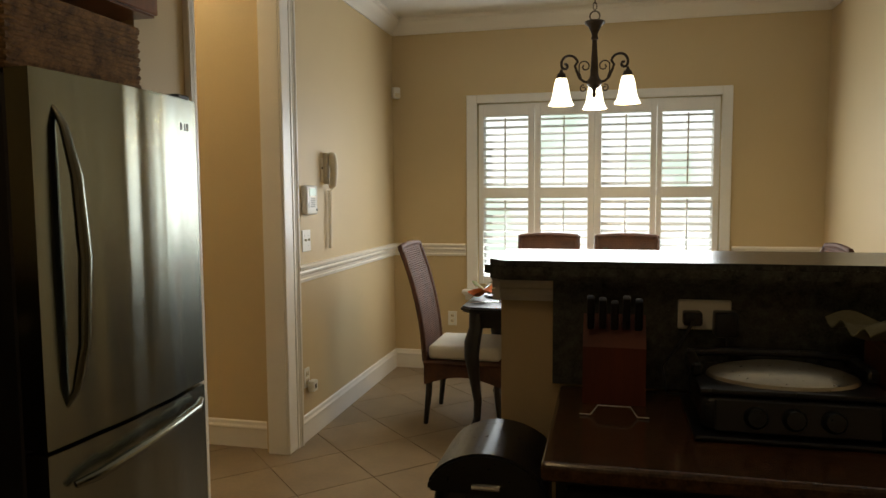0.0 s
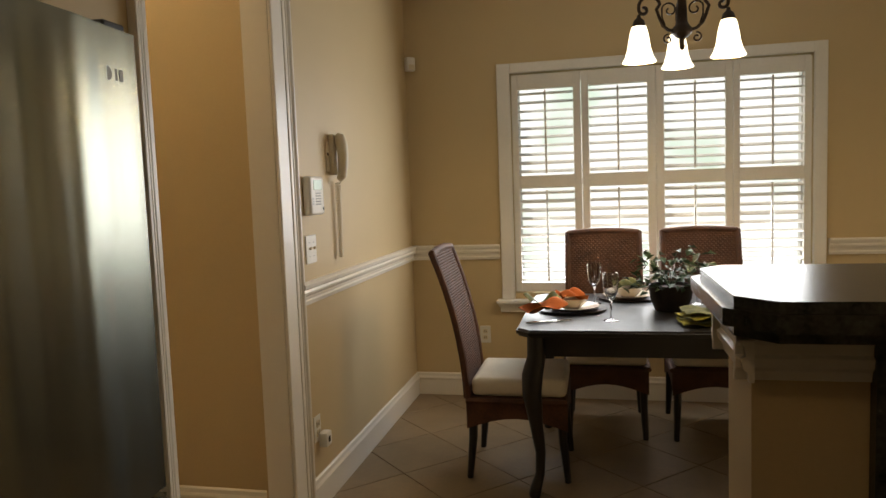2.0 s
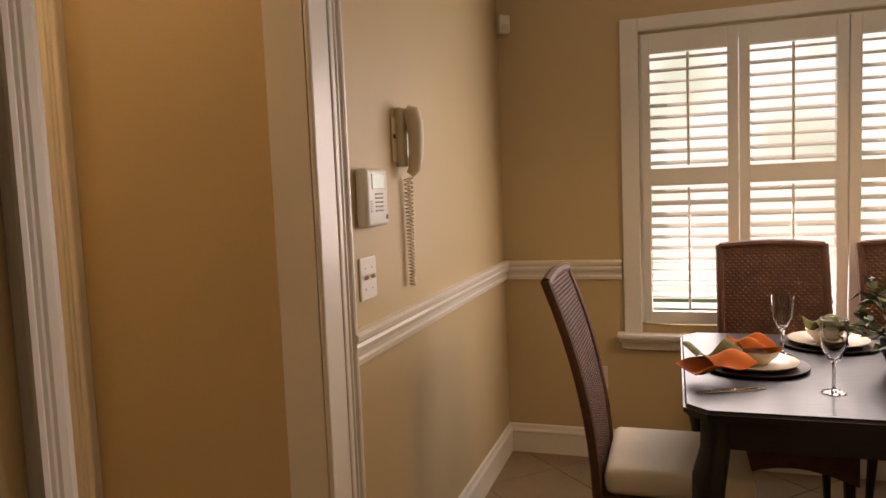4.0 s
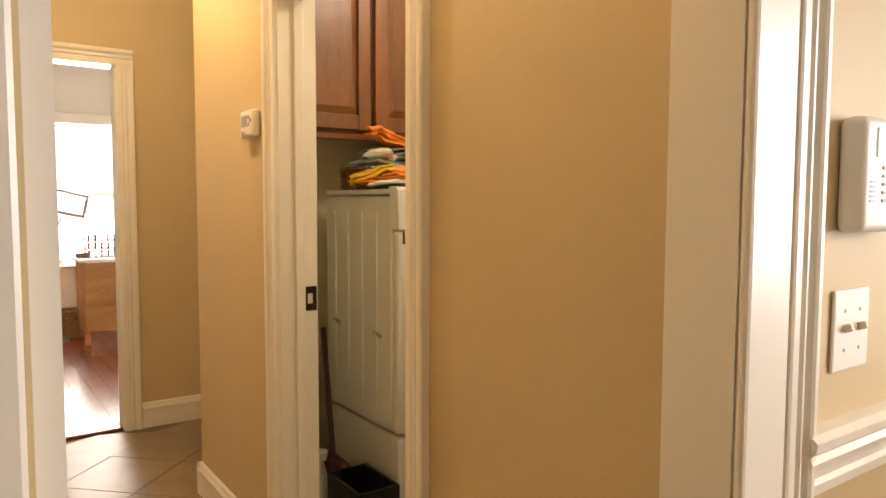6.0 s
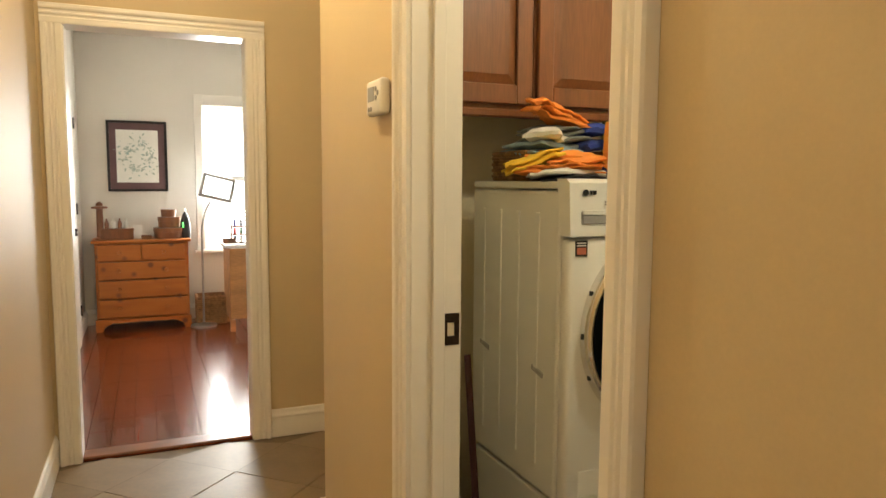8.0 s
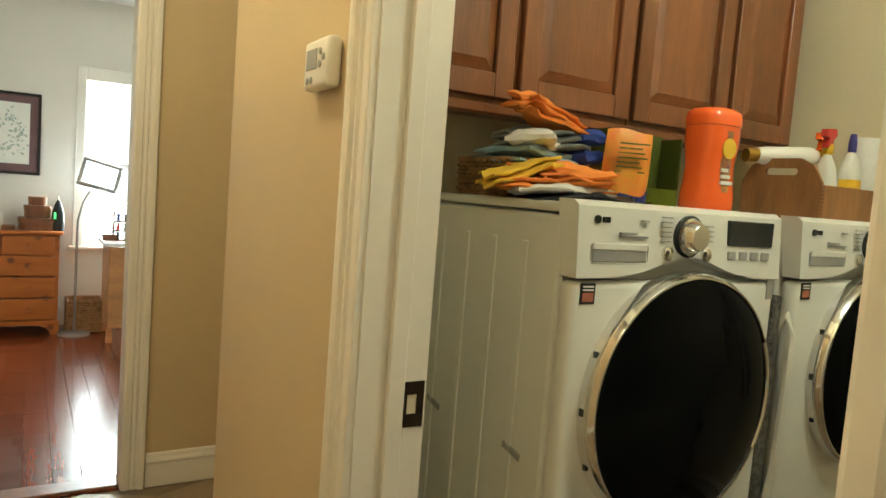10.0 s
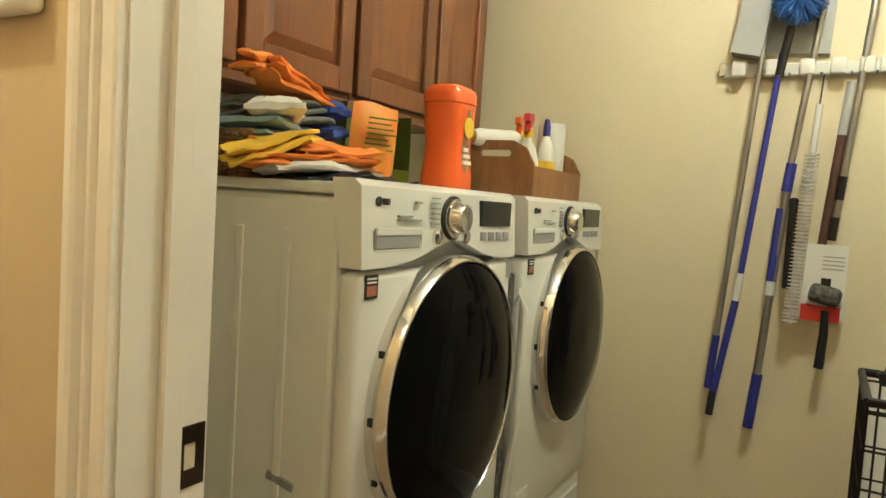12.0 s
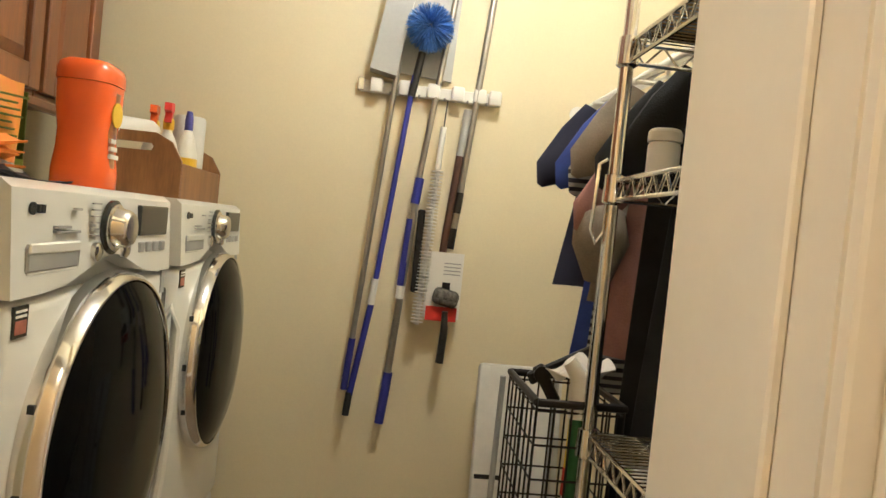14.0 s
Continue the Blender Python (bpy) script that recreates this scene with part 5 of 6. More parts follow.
part("cap", tube(bmesh.new(), [(-.125, 0, -.002), (-.088, 0, 0)], .021, 12), material("gold_cap", (.45, .28, .05), .3, .8, var=.1, scale=8, fine=50, bump=.02), pj, smooth=True)
sc_ = thing("sponge", "green sponge scrap lying inside the caddy hand hole", "sponge", (-1.86, 1.475, TOP + .115))
part("pad", box(-.02, .02, -.02, .02, -.012, .012, bev=.006), LIME, sc_)
pp = thing("paper_slip", "small white paper slip lying on the washer", "paper", (-1.80, .985, TOP))
part("sheet", box(-.03, .03, -.05, .05, .0005, .003), WHITEP, pp)

# ---- things beside the washer ----
rd = thing("red_broom", "dark red broom leaning in the gap beside the washer", "broom", (-2.03, .37, 0))
part("handle", tube(bmesh.new(), [(.02, .02, .30), (-.13, .05, .82)], .012, 8), material("red_handle", (.07, .012, .01), .5, var=.2, scale=8, fine=60, bump=.05), rd, smooth=True)
part("head", rot(box(-.10, .10, -.025, .025, -.02, .30, bev=.012, seg=2), Matrix.Translation((.03, .02, .02))), material("red_handle_b", (.07, .012, .01), .5, var=.2, scale=8, fine=60, bump=.05), rd)
pb = thing("soda_bottle", "clear plastic bottle with white cap on the laundry floor", "bottle", (-2.05, .35, 0))
part("bottle", lathe(bmesh.new(), [(0, 0), (.05, .0), (.055, .012), (.055, .17), (.04, .24), (.017, .285), (.017, .30)], 24, close=False), MILKY, pb, smooth=True)
part("cap", lathe(bmesh.new(), [(.0, .335), (.030, .335), (.032, .330), (.032, .302), (0, .302)], 20, close=False), WHITEP, pb, smooth=True)
db = thing("black_bin", "low black plastic bin on the floor beside the washer", "bin", (-1.78, .40, 0))
part("bin", bx(bx(bx(bx(box(-.13, .13, -.085, .085, 0, .01), -.13, -.12, -.085, .085, .01, .30), .12, .13, -.085, .085, .01, .30), -.12, .12, -.085, -.075, .01, .30), -.12, .12, .075, .085, .01, .30), BLACK, db)
vp = thing("wall_box", "recessed beige plumbing supply box behind the washer", "supply box", (LX, .42, 1.10))
part("frame", bx(bx(bx(box(.001, .02, -.11, .11, -.12, -.10), .001, .02, -.11, .11, .10, .12), .001, .02, -.11, -.09, -.10, .10), .001, .02, .09, .11, -.10, .10), IVORY, vp)
part("recess", box(.001, .004, -.09, .09, -.10, .10), DARKGREY, vp)

# ---- tool rack on the far wall ----
def on_rack(ob, y):
    """Hangs a tool, drawn at its own height and place along the rack, on the far wall."""
    ob.location, ob.scale = (-.090, y, .155), (.907, .907, .907)
    return ob


rk = thing("tool_rack", "white wall rack with spring grips for brooms", "tool rack")
on_rack(rk, LY)
part("rail", box(-1.41, -.87, -.022, -.001, 1.872, 1.918, bev=.004), WHITEP, rk)
for x in (-1.345, -1.235, -1.125, -1.03, -.945, -.885):
    part("grip", box(x - .024, x + .024, -.062, -.022, 1.868, 1.925, bev=.008, seg=2), WHITEP, rk, smooth=True)
for x in (-1.29, -1.18, -1.08, -.99, -.915):
    part("hook", tube(bmesh.new(), [(x, -.02, 1.875), (x, -.04, 1.868), (x, -.044, 1.878)], .004, 6), GREYP, rk)
part("end_cap", box(-1.418, -1.392, -.026, -.001, 1.875, 1.925, bev=.003), CHROME, rk)
ALU = material("dull_aluminium", (.42, .40, .36), .38, .9, var=.15, scale=8, fine=120, bump=.05)
BLUEP = material("blue_painted_pole", (.03, .035, .28), .4, var=.12, scale=8, fine=80, bump=.03)
BROWNP = material("brown_pole", (.09, .04, .025), .5, var=.2, scale=8, fine=80, bump=.05)
WY_ = LY - .045


def pole(name, label, cat, pieces):
    p = thing(name, label, cat, group="hanging tools")
    on_rack(p, WY_)
    for nm, a, b, r0, m in pieces:
        part(nm, tube(bmesh.new(), [(a[0], 0, a[1]), ((a[0] + b[0]) / 2, 0, (a[1] + b[1]) / 2), (b[0], 0, b[1])], r0, 10), m, p, smooth=True)
    return p


p1 = pole("broom", "broom with thin grey metal pole and blue grip, head up", "broom", [("shaft", (-1.265, 2.05), (-1.345, .90), .011, ALU), ("grip", (-1.343, .92), (-1.358, .72), .014, BLUEP)])
GREYPL = material("grey_dustpan_plastic", (.42, .42, .40), .45, var=.06, scale=8, fine=80, bump=.03)
dp = thing("dustpan", "large grey plastic dustpan hanging on the rack", "dustpan")
on_rack(dp, LY)
bm = bmesh.new()
prism(bm, [(-1.375, 1.95), (-1.275, 1.93), (-1.215, 2.34), (-1.315, 2.36)], -.09, -.012)
part("side", bm, GREYPL, dp)
bm = bmesh.new()
prism(bm, [(-1.275, 1.96), (-1.06, 1.945), (-1.045, 2.36), (-1.215, 2.36)], -.022, -.008)
part("pan", bm, GREYPL, dp)
p2 = pole("duster", "blue bristly ceiling duster on a long blue pole", "duster", [("shaft", (-1.205, 1.94), (-1.285, 1.05), .011, BLUEP), ("lower_shaft", (-1.283, 1.07), (-1.335, .70), .013, BLUEP), ("joint", (-1.277, 1.16), (-1.285, 1.06), .014, WHITEP), ("tip", (-1.334, .72), (-1.341, .63), .014, BLACK), ("neck", (-1.185, 2.03), (-1.210, 1.86), .015, BLACK)])
p2.location.y = LY - .075
bm = bmesh.new()
rn = random.Random(9)
for i in range(1500):
    d = Vector((rn.gauss(0, 1), rn.gauss(0, 1), rn.gauss(0, 1))).normalized()
    L = .085 + .012 * rn.random()
    t_ = d.cross(Vector((rn.gauss(0, 1), rn.gauss(0, 1), rn.gauss(0, 1)))).normalized() * .0022
    b0 = d * .03
    v = [bm.verts.new(q + Vector((-1.165, -.03, 2.125))) for q in (b0 + t_, b0 - t_, d * L + t_ * .5 + Vector((0, 0, -.008)), d * L - t_ * .5 + Vector((0, 0, -.008)))]
    bm.faces.new((v[0], v[1], v[3], v[2]))
tagged(part("bristles", bm, material("blue_bristle", (.11, .27, .72), .6, var=.4, scale=20, fine=90, bump=0), p2, "fluffy blue bristle head"), kind="stuff")
pole("mop", "grey telescopic mop pole with blue collar and blue end grip", "mop", [("shaft", (-1.065, 2.35), (-1.150, 1.54), .012, ALU), ("collar", (-1.145, 1.56), (-1.155, 1.46), .018, BLUEP), ("printed_sleeve", (-1.165, 1.40), (-1.178, 1.14), .0165, BLUEP), ("lower_shaft", (-1.15, 1.50), (-1.195, .80), .0145, ALU), ("white_band", (-1.176, 1.14), (-1.179, 1.09), .017, WHITEP), ("end_grip", (-1.193, .80), (-1.210, .60), .0185, BLUEP)])
ft = thing("flexible_duster", "white ribbed flexible duster hanging from the rack", "duster", group="hanging tools")
on_rack(ft, LY - .075)
pts = []
bm = bmesh.new()
tube(bm, [(-1.075, 0, 1.76), (-1.082, 0, 1.60)], .012, 10)
tube(bm, [(-1.082, 0, 1.60), (-1.105, 0, 1.0)], .009, 8)
for k in range(46):
    u = k / 45
    c0 = Vector((-1.083 - .022 * u, 0, 1.59 - .58 * u))
    lathe(bm, [(.010, -.0035), (.024, -.0015), (.024, .0015), (.010, .0035)], 10, Matrix.Translation(c0), close=False)
part("ribbed_body", bm, WHITEP, ft, smooth=True)
part("strap", tube(bmesh.new(), [(-1.075, 0, 1.76), (-1.07, .0, 1.86)], .003, 6), BLACK, ft)
part("brush_strip", box(-1.140, -1.112, .005, .03, 1.12, 1.44, bev=.006), BLACK, ft, "black bristle strip")
pole("squeegee", "brown handled squeegee hanging from the rack", "squeegee", [("upper_grip", (-.985, 1.84), (-1.0, 1.66), .016, GREYPL), ("shaft", (-1.0, 1.66), (-1.030, 1.26), .015, BROWNP)])
pole("extension_pole", "thin silver extension pole with black bands", "pole", [("shaft", (-.92, 2.37), (-1.0, 1.30), .013, ALU), ("band", (-.985, 1.52), (-.991, 1.44), .016, BLACK), ("band", (-.997, 1.38), (-1.003, 1.30), .016, BLACK)])
cdp = thing("carded_brush", "scrubbing brush on a white retail card, black handle below", "brush", group="hanging tools")
on_rack(cdp, LY - .07)
part("card", box(-1.085, -.945, .0, .003, 1.03, 1.285), WHITEP, cdp)
part("red_band", rot(box(-.065, .055, -.004, .001, 1.02, 1.075), Matrix.Translation((-1.01, 0, 0))), REDP, cdp)
part("print_block", box(-1.02, -.99, -.002, .0005, 1.13, 1.17), BLACK, cdp)
for k in range(4):
    part("print_line", box(-1.02, -.955, -.002, .0005, 1.20 + .014 * k, 1.204 + .014 * k), GREYP, cdp)
part("brush_head", rot(box(-.055, .045, -.03, .0, -.03, .035, bev=.02, seg=3), Matrix.Translation((-1.0, -.004, 1.11)) @ Matrix.Rotation(radians(12), 4, "Y")), GREYFUZZ, cdp, smooth=True)
part("handle", tube(bmesh.new(), [(-1.0, -.01, 1.06), (-.997, -.01, .98), (-1.003, -.01, .86)], [.012, .015, .016], 10), BLACK, cdp, smooth=True)

# ---- wire shelving, clothes and hamper by the laundry door ----
SX0, SX1, SY0, SY1 = -.83, -.44, .39, .815
su = thing("wire_shelving", "chrome wire shelving unit crowded with household things", "shelving")
for x, y in ((SX0, SY1), (SX1, SY1), (SX0, SY0), (SX1, SY0)):
    part("post", tube(bmesh.new(), [(x, y, 0), (x, y, 1.0), (x, y, 1.93)], .0125, 10), CHROME, su, smooth=True)
for z in (.35, 1.05, 1.517, 1.767):
    bm = bmesh.new()
    for x in (SX0, SX1):
        for dz in (0, -.035):
            tube(bm, [(x, SY0, z + dz), (x, SY1, z + dz)], .004, 6)
        n = 18
        tube(bm, [(x, SY0 + (SY1 - SY0) * i / n, z - (.035 if i % 2 else 0)) for i in range(n + 1)], .003, 5)
    for y in (SY0, SY1):
        for dz in (0, -.035):
            tube(bm, [(SX0, y, z + dz), (SX1, y, z + dz)], .004, 6)
        n = 12
        tube(bm, [(SX0 + (SX1 - SX0) * i / n, y, z - (.035 if i % 2 else 0)) for i in range(n + 1)], .003, 5)
    for i in range(1, 26):
        y = SY0 + (SY1 - SY0) * i / 26
        tube(bm, [(SX0, y, z + .003), (SX1, y, z + .003)], .0018, 4)
    part("wire_shelf", bm, CHROME, su)["kind"] = "stuff"
    for x, y in ((SX0, SY1), (SX0, SY0)):
        part("collar", lathe(bmesh.new(), [(.013, -.045), (.020, -.04), (.018, .01), (.013, .012)], 12, Matrix.Translation((x, y, z))), CHROME, su, smooth=True)
sho = thing("s_hook", "chrome hook hanging on the shelf post", "hook", (SX0, SY1 + .002, 1.455))
part("wire", tube(bmesh.new(), [(-.016, .0, .10), (-.03, 0, .09), (-.034, 0, -.03), (-.024, 0, -.055), (-.008, 0, -.03)], .0035, 6), CHROME, sho, smooth=True)
CARD = material("brown_cardboard", (.38, .25, .13), .8, var=.1, scale=10, fine=120, bump=.15)
bd = thing("cardboard_sheet", "flat brown cardboard sheet on the top wire shelf", "cardboard", (0, 0, 1.771))
part("sheet", box(-.82, -.46, .41, .79, .0, .008), CARD, bd)
BLUEB = material("blue_carton", (.03, .16, .50), .4, var=.4, scale=9, fine=70, bump=.05, col2=(.55, .60, .55))
for x, y, h, lab in ((-0.705, 0.592, 0.207, "blue and white laundry product carton on the shelf"), (-0.670, 0.433, 0.194, "blue and white laundry product carton on the shelf")):
    b_ = thing("carton", lab, "carton", (x, y, 1.521), 12, group="shelf cartons")
    part("box", box(-.055, .055, -.045, .045, 0, h, bev=.003), BLUEB, b_)
    part("label", box(-.045, .045, -.0475, -.0445, .06, .12), WHITEP, b_)
    part("red_spot", box(-.03, .0, -.0485, -.046, .14, .16), REDP, b_)
    part("cap", box(-.05, .05, -.04, .04, h, h + .012, bev=.004), MILKY, b_)
jr = thing("white_jar", "small white plastic jar with lid on the wire shelf", "jar", (-0.789, 0.702, 1.521))
jr.scale = (.7, .7, .85)
part("jar", lathe(bmesh.new(), [(0, 0), (.036, 0), (.038, .006), (.038, .06), (.034, .066), (0, .067)], 20, close=False), WHITEP, jr, smooth=True)
part("lid", lathe(bmesh.new(), [(0, .067), (.040, .067), (.040, .085), (.034, .092), (0, .093)], 20, close=False), MILKY, jr, smooth=True)
bwl = thing("shell_bowl", "cream bowl resting on the shelf contents", "bowl", (-0.670, 0.451, 1.248))
part("bowl", lathe(bmesh.new(), [(0, 0), (.05, .004), (.10, .04), (.115, .07), (.108, .07), (.09, .045), (0, .012)], 28, close=False), WHITET, bwl, smooth=True)
jg = thing("plastic_jug", "milky white plastic jug on the lower wire shelf", "jug", (-0.679, 0.486, 1.054))
part("jug", rounded_tub([(.085, .085, 0), (.095, .095, .012), (.095, .095, .14), (.07, .07, .20), (.03, .03, .22)], 24, 3), MILKY, jg, smooth=True)
sbt = thing("spray_can", "white spray bottle with green trigger on the shelf", "spray bottle", (-0.776, 0.574, 1.054), 160)
part("bottle", rounded_tub([(.024, .03, 0), (.026, .032, .01), (.026, .032, .06), (.012, .012, .09)], 16, 2.4), WHITEP, sbt, smooth=True)
part("trigger", prism(bmesh.new(), [(-.04, .11), (-.036, .13), (.02, .14), (.02, .09), (-.01, .09), (-.02, .11)], -.009, .009), LIME, sbt)
blk = thing("black_crate", "dark cloth-covered crate filling the middle shelf", "crate", (-0.652, 0.521, 1.054))
BLACKC = material("black_cloth", (.012, .012, .013), .95, var=.3, scale=12, fine=240, bump=.5)
part("cover", box(-.03, .21, -.25, .305, .0, .17, bev=.02, seg=2), BLACKC, blk, smooth=True)
cr = thing("closet_rod", "white closet rod and bracket behind the shelving", "closet rod", (0, 0, 0))
part("rod", tube(bmesh.new(), [(-.582, HR, 1.860), (-.582, LY, 1.860)], .014, 10), WHITEP, cr, smooth=True)
part("flange", lathe(bmesh.new(), [(0, 0), (.03, 0), (.03, .008), (0, .01)], 16, Matrix.Translation((-.582, LY, 1.860)) @ Matrix.Rotation(radians(90), 4, "X"), close=False), WHITEP, cr)


def garment(label, y, mat, x0, x1, zs, zb, seed, cuff=None, band=None):
    """A shirt hanging across the rod on a white hanger; shoulders at zs, hem at zb."""
    g = thing("hanging_garment", label, "garment", (-.142, y, .201), group="hanging clothes")
    g.scale = (.88, .88, .88)
    rn = random.Random(seed)
    ph = rn.uniform(0, 6)
    cx = -.50
    part("hanger", tube(bmesh.new(), [(cx, 0, 1.90), (cx + .012, 0, 1.915), (cx + .02, 0, 1.895), (cx, 0, 1.86), (cx, 0, zs + .03), (x0 + .06, 0, zs - .05), (x1 - .04, 0, zs - .05), (cx, 0, zs + .03)], .0065, 8), WHITEP, g, "white plastic tube hanger", smooth=True)
    bm = bmesh.new()
    n, m = 16, 18
    sides = []
    for s in (-1, 1):
        gr_ = []
        for j in range(m + 1):
            v = j / m
            row = []
            for i in range(n + 1):
                u = i / n
                sh = zs - .30 * abs(u - .5) ** 1.5
                z = sh + (zb - sh) * v
                a, b = x0 + .05 * (1 - v) * 1.2, x1 - .03 * (1 - v)
                t = (.018 + .022 * v) * (1 - (2 * u - 1) ** 6) + .0015
                row.append(bm.verts.new((a + (b - a) * u + .008 * math.sin(3 * v + ph), s * t + .012 * math.sin(9 * u + ph + 2 * v) * v, z + .015 * math.sin(6 * u + ph) * v)))
            gr_.append(row)
        for j in range(m):
            for i in range(n):
                q = (gr_[j][i], gr_[j][i + 1], gr_[j + 1][i + 1], gr_[j + 1][i])
                bm.faces.new(q if s < 0 else q[::-1])
        sides.append(gr_)
    for j in range(m):
        for i in (0, n):
            bm.faces.new((sides[0][j][i], sides[1][j][i], sides[1][j + 1][i], sides[0][j + 1][i]))
    for i in range(n):
        for j in (0, m):
            bm.faces.new((sides[0][j][i], sides[1][j][i], sides[1][j][i + 1], sides[0][j][i + 1]))
    bmesh.ops.recalc_face_normals(bm, faces=bm.faces)
    part("body", bm, mat, g, smooth=True)
    part("sleeve", rot(tube(bmesh.new(), [(x0 + .07, 0, zs - .07), (x0 + .03, .01, zs - .16), (x0 - .05, .0, zs - .27), (x0 - .075, 0, zs - .31)], [.036, .062, .050, .010], 14), Matrix.Diagonal((1, .42, 1, 1))), cuff or mat, g, smooth=True)
    if band:
        part("patterned_band", tube(bmesh.new(), [(x0 + .085, -.045, zs - .10), (x0 + .05, -.050, zs - .25), (x0 + .03, -.052, zs - .42)], .014, 8), band, g, smooth=True)
    return g


STRIPE = bpy.data.materials.new("striped_knit")
STRIPE.use_nodes = True
_t = STRIPE.node_tree
_co, _wv, _rp = _t.nodes.new("ShaderNodeTexCoord"), _t.nodes.new("ShaderNodeTexWave"), _t.nodes.new("ShaderNodeValToRGB")
_wv.bands_direction, _wv.inputs["Scale"].default_value, _wv.inputs["Distortion"].default_value = "Z", 14, 1.0
_rp.color_ramp.elements[0].color, _rp.color_ramp.elements[1].color = (.02, .02, .035, 1), (.35, .34, .33, 1)
_rp.color_ramp.elements[0].position, _rp.color_ramp.elements[1].position = .4, .6
_t.links.new(_co.outputs["Object"], _wv.inputs["Vector"])
_t.links.new(_wv.outputs[0], _rp.inputs[0])
_t.links.new(_rp.outputs[0], _t.nodes["Principled BSDF"].inputs["Base Color"])
_t.nodes["Principled BSDF"].inputs["Roughness"].default_value = .95
BEIGEK = material("beige_knit", (.24, .20, .15), .95, var=.2, scale=14, fine=260, bump=.7)
PINKK = material("dusty_pink_fleece", (.34, .17, .15), .95, var=.2, scale=14, fine=260, bump=.7)
NAVYC = material("navy_cotton", (.012, .013, .035), .9, var=.2, scale=14, fine=240, bump=.4)
garment("black cotton shirt hanging on a white hanger", 1.366, NAVYC, -.725, -.24, 1.83, 1.22, 1)
garment("royal blue shirt with patterned edge on a white hanger", 1.252, BLUET, -.70, -.24, 1.82, 1.02, 2, None, STRIPE)
garment("dark striped top hanging below other shirts", 1.190, STRIPE, -.68, -.25, 1.80, .98, 5)
garment("beige grey knitted cardigan on a white hanger", 1.120, BEIGEK, -.70, -.25, 1.84, 1.20, 3)
garment("dusty pink fleece hanging among other clothes", 1.049, PINKK, -.70, -.27, 1.70, 1.08, 4)
garment("black dress hanging behind the shelving", 0.926, BLACKC, -.70, -.24, 1.80, .62, 6)
garment("charcoal jacket hanging behind the shelving", 0.856, BLACKC, -.68, -.24, 1.82, .70, 7)
fz = thing("grey_hood", "soft grey fleece hood bulging from the hanging clothes", "garment", (-0.771, 1.076, 1.420))
part("hood", rot(tube(bmesh.new(), [(0, 0, .07), (.0, -.01, .04), (.005, -.02, -.02), (.01, -.01, -.10)], [.03, .055, .062, .03], 14), Matrix()), BEIGEK, fz, smooth=True)
for k in range(9):
    hg = thing("spare_hanger", "empty white plastic hanger on the rod", "hanger", (-.582, .40 + .048 * k, -.025), group="spare hangers")
    part("hook", tube(bmesh.new(), [(-.02, 0, 1.88), (-.016, 0, 1.905), (.004, 0, 1.912), (.018, 0, 1.895), (.0, 0, 1.86), (-.21, 0, 1.80), (.2, 0, 1.80), (0, 0, 1.86)], .006, 6), WHITEP, hg, smooth=True)

# hamper and what stands in it
DARKWIRE = material("dark_wire", (.03, .026, .024), .5, .6, var=.2, scale=8, fine=60, bump=.05)
HX0, HX1, HY0_, HY1_ = -.925, -.758, .830, 1.102
hm = thing("wire_hamper", "dark wire basket hamper with odds and ends", "hamper")
bm = bmesh.new()
for i in range(17):
    z = .05 + .0645 * i
    tube(bm, [(HX0, HY0_, z), (HX1, HY0_, z), (HX1, HY1_, z), (HX0, HY1_, z), (HX0, HY0_, z)], .0022, 4)
for i in range(8):
    y = HY0_ + (HY1_ - HY0_) * i / 7
    tube(bm, [(HX0, y, .0), (HX0, y, 1.097)], .0022, 4)
    tube(bm, [(HX1, y, .0), (HX1, y, 1.097)], .0022, 4)
for i in range(1, 5):
    x = HX0 + (HX1 - HX0) * i / 5
    tube(bm, [(x, HY0_, .0), (x, HY0_, 1.097)], .0022, 4)
    tube(bm, [(x, HY1_, .0), (x, HY1_, 1.097)], .0022, 4)
part("mesh_sides", bm, DARKWIRE, hm)
part("rim", tube(bmesh.new(), [(HX0, HY0_, 1.097), (HX1, HY0_, 1.097), (HX1, HY1_, 1.097), (HX0, HY1_, 1.097), (HX0, HY0_, 1.097)], .008, 8), DARKWIRE, hm, smooth=True)
part("floor", box(HX0, HX1, HY0_, HY1_, 0, .006), DARKWIRE, hm)
wb = thing("ironing_board", "folded white ironing board standing against the far wall", "ironing board", (-.72, 1.84, 0))
part("board", rot(box(-.14, .16, -.02, .02, .10, .96, bev=.015, seg=2), Matrix.Rotation(radians(-8), 4, "X")), WHITET, wb, smooth=True)
part("slot", rot(box(-.13, -.04, -.0225, -.0195, .57, .585), Matrix.Rotation(radians(-8), 4, "X")), BLACK, wb)
for s in (-.08, .10):
    part("leg", tube(bmesh.new(), [(s, .06, 0), (s, .0, .45), (s, -.02, .94)], .01, 8), GREYP, wb)
bkt = thing("black_bracket", "black folding metal bracket lying across the hamper", "bracket", (-0.873, 1.032, 1.112))
part("arm", rot(box(-.03, .13, -.006, .006, -.014, .014, bev=.004), Matrix.Rotation(radians(-28), 4, "Y")), BLACK, bkt)
part("arm", rot(box(-.02, .07, -.006, .006, -.013, .013, bev=.004), Matrix.Rotation(radians(58), 4, "Y")), BLACK, bkt)
part("pivot", lathe(bmesh.new(), [(0, -.01), (.018, -.01), (.018, .01), (0, .01)], 14, Matrix.Rotation(radians(90), 4, "X"), close=False), BLACK, bkt)
yp = thing("yellow_handle", "yellow and red tool handle standing in the hamper", "handle", (-0.842, 0.882, 0))
yp.scale = (.9, .9, 1.07)
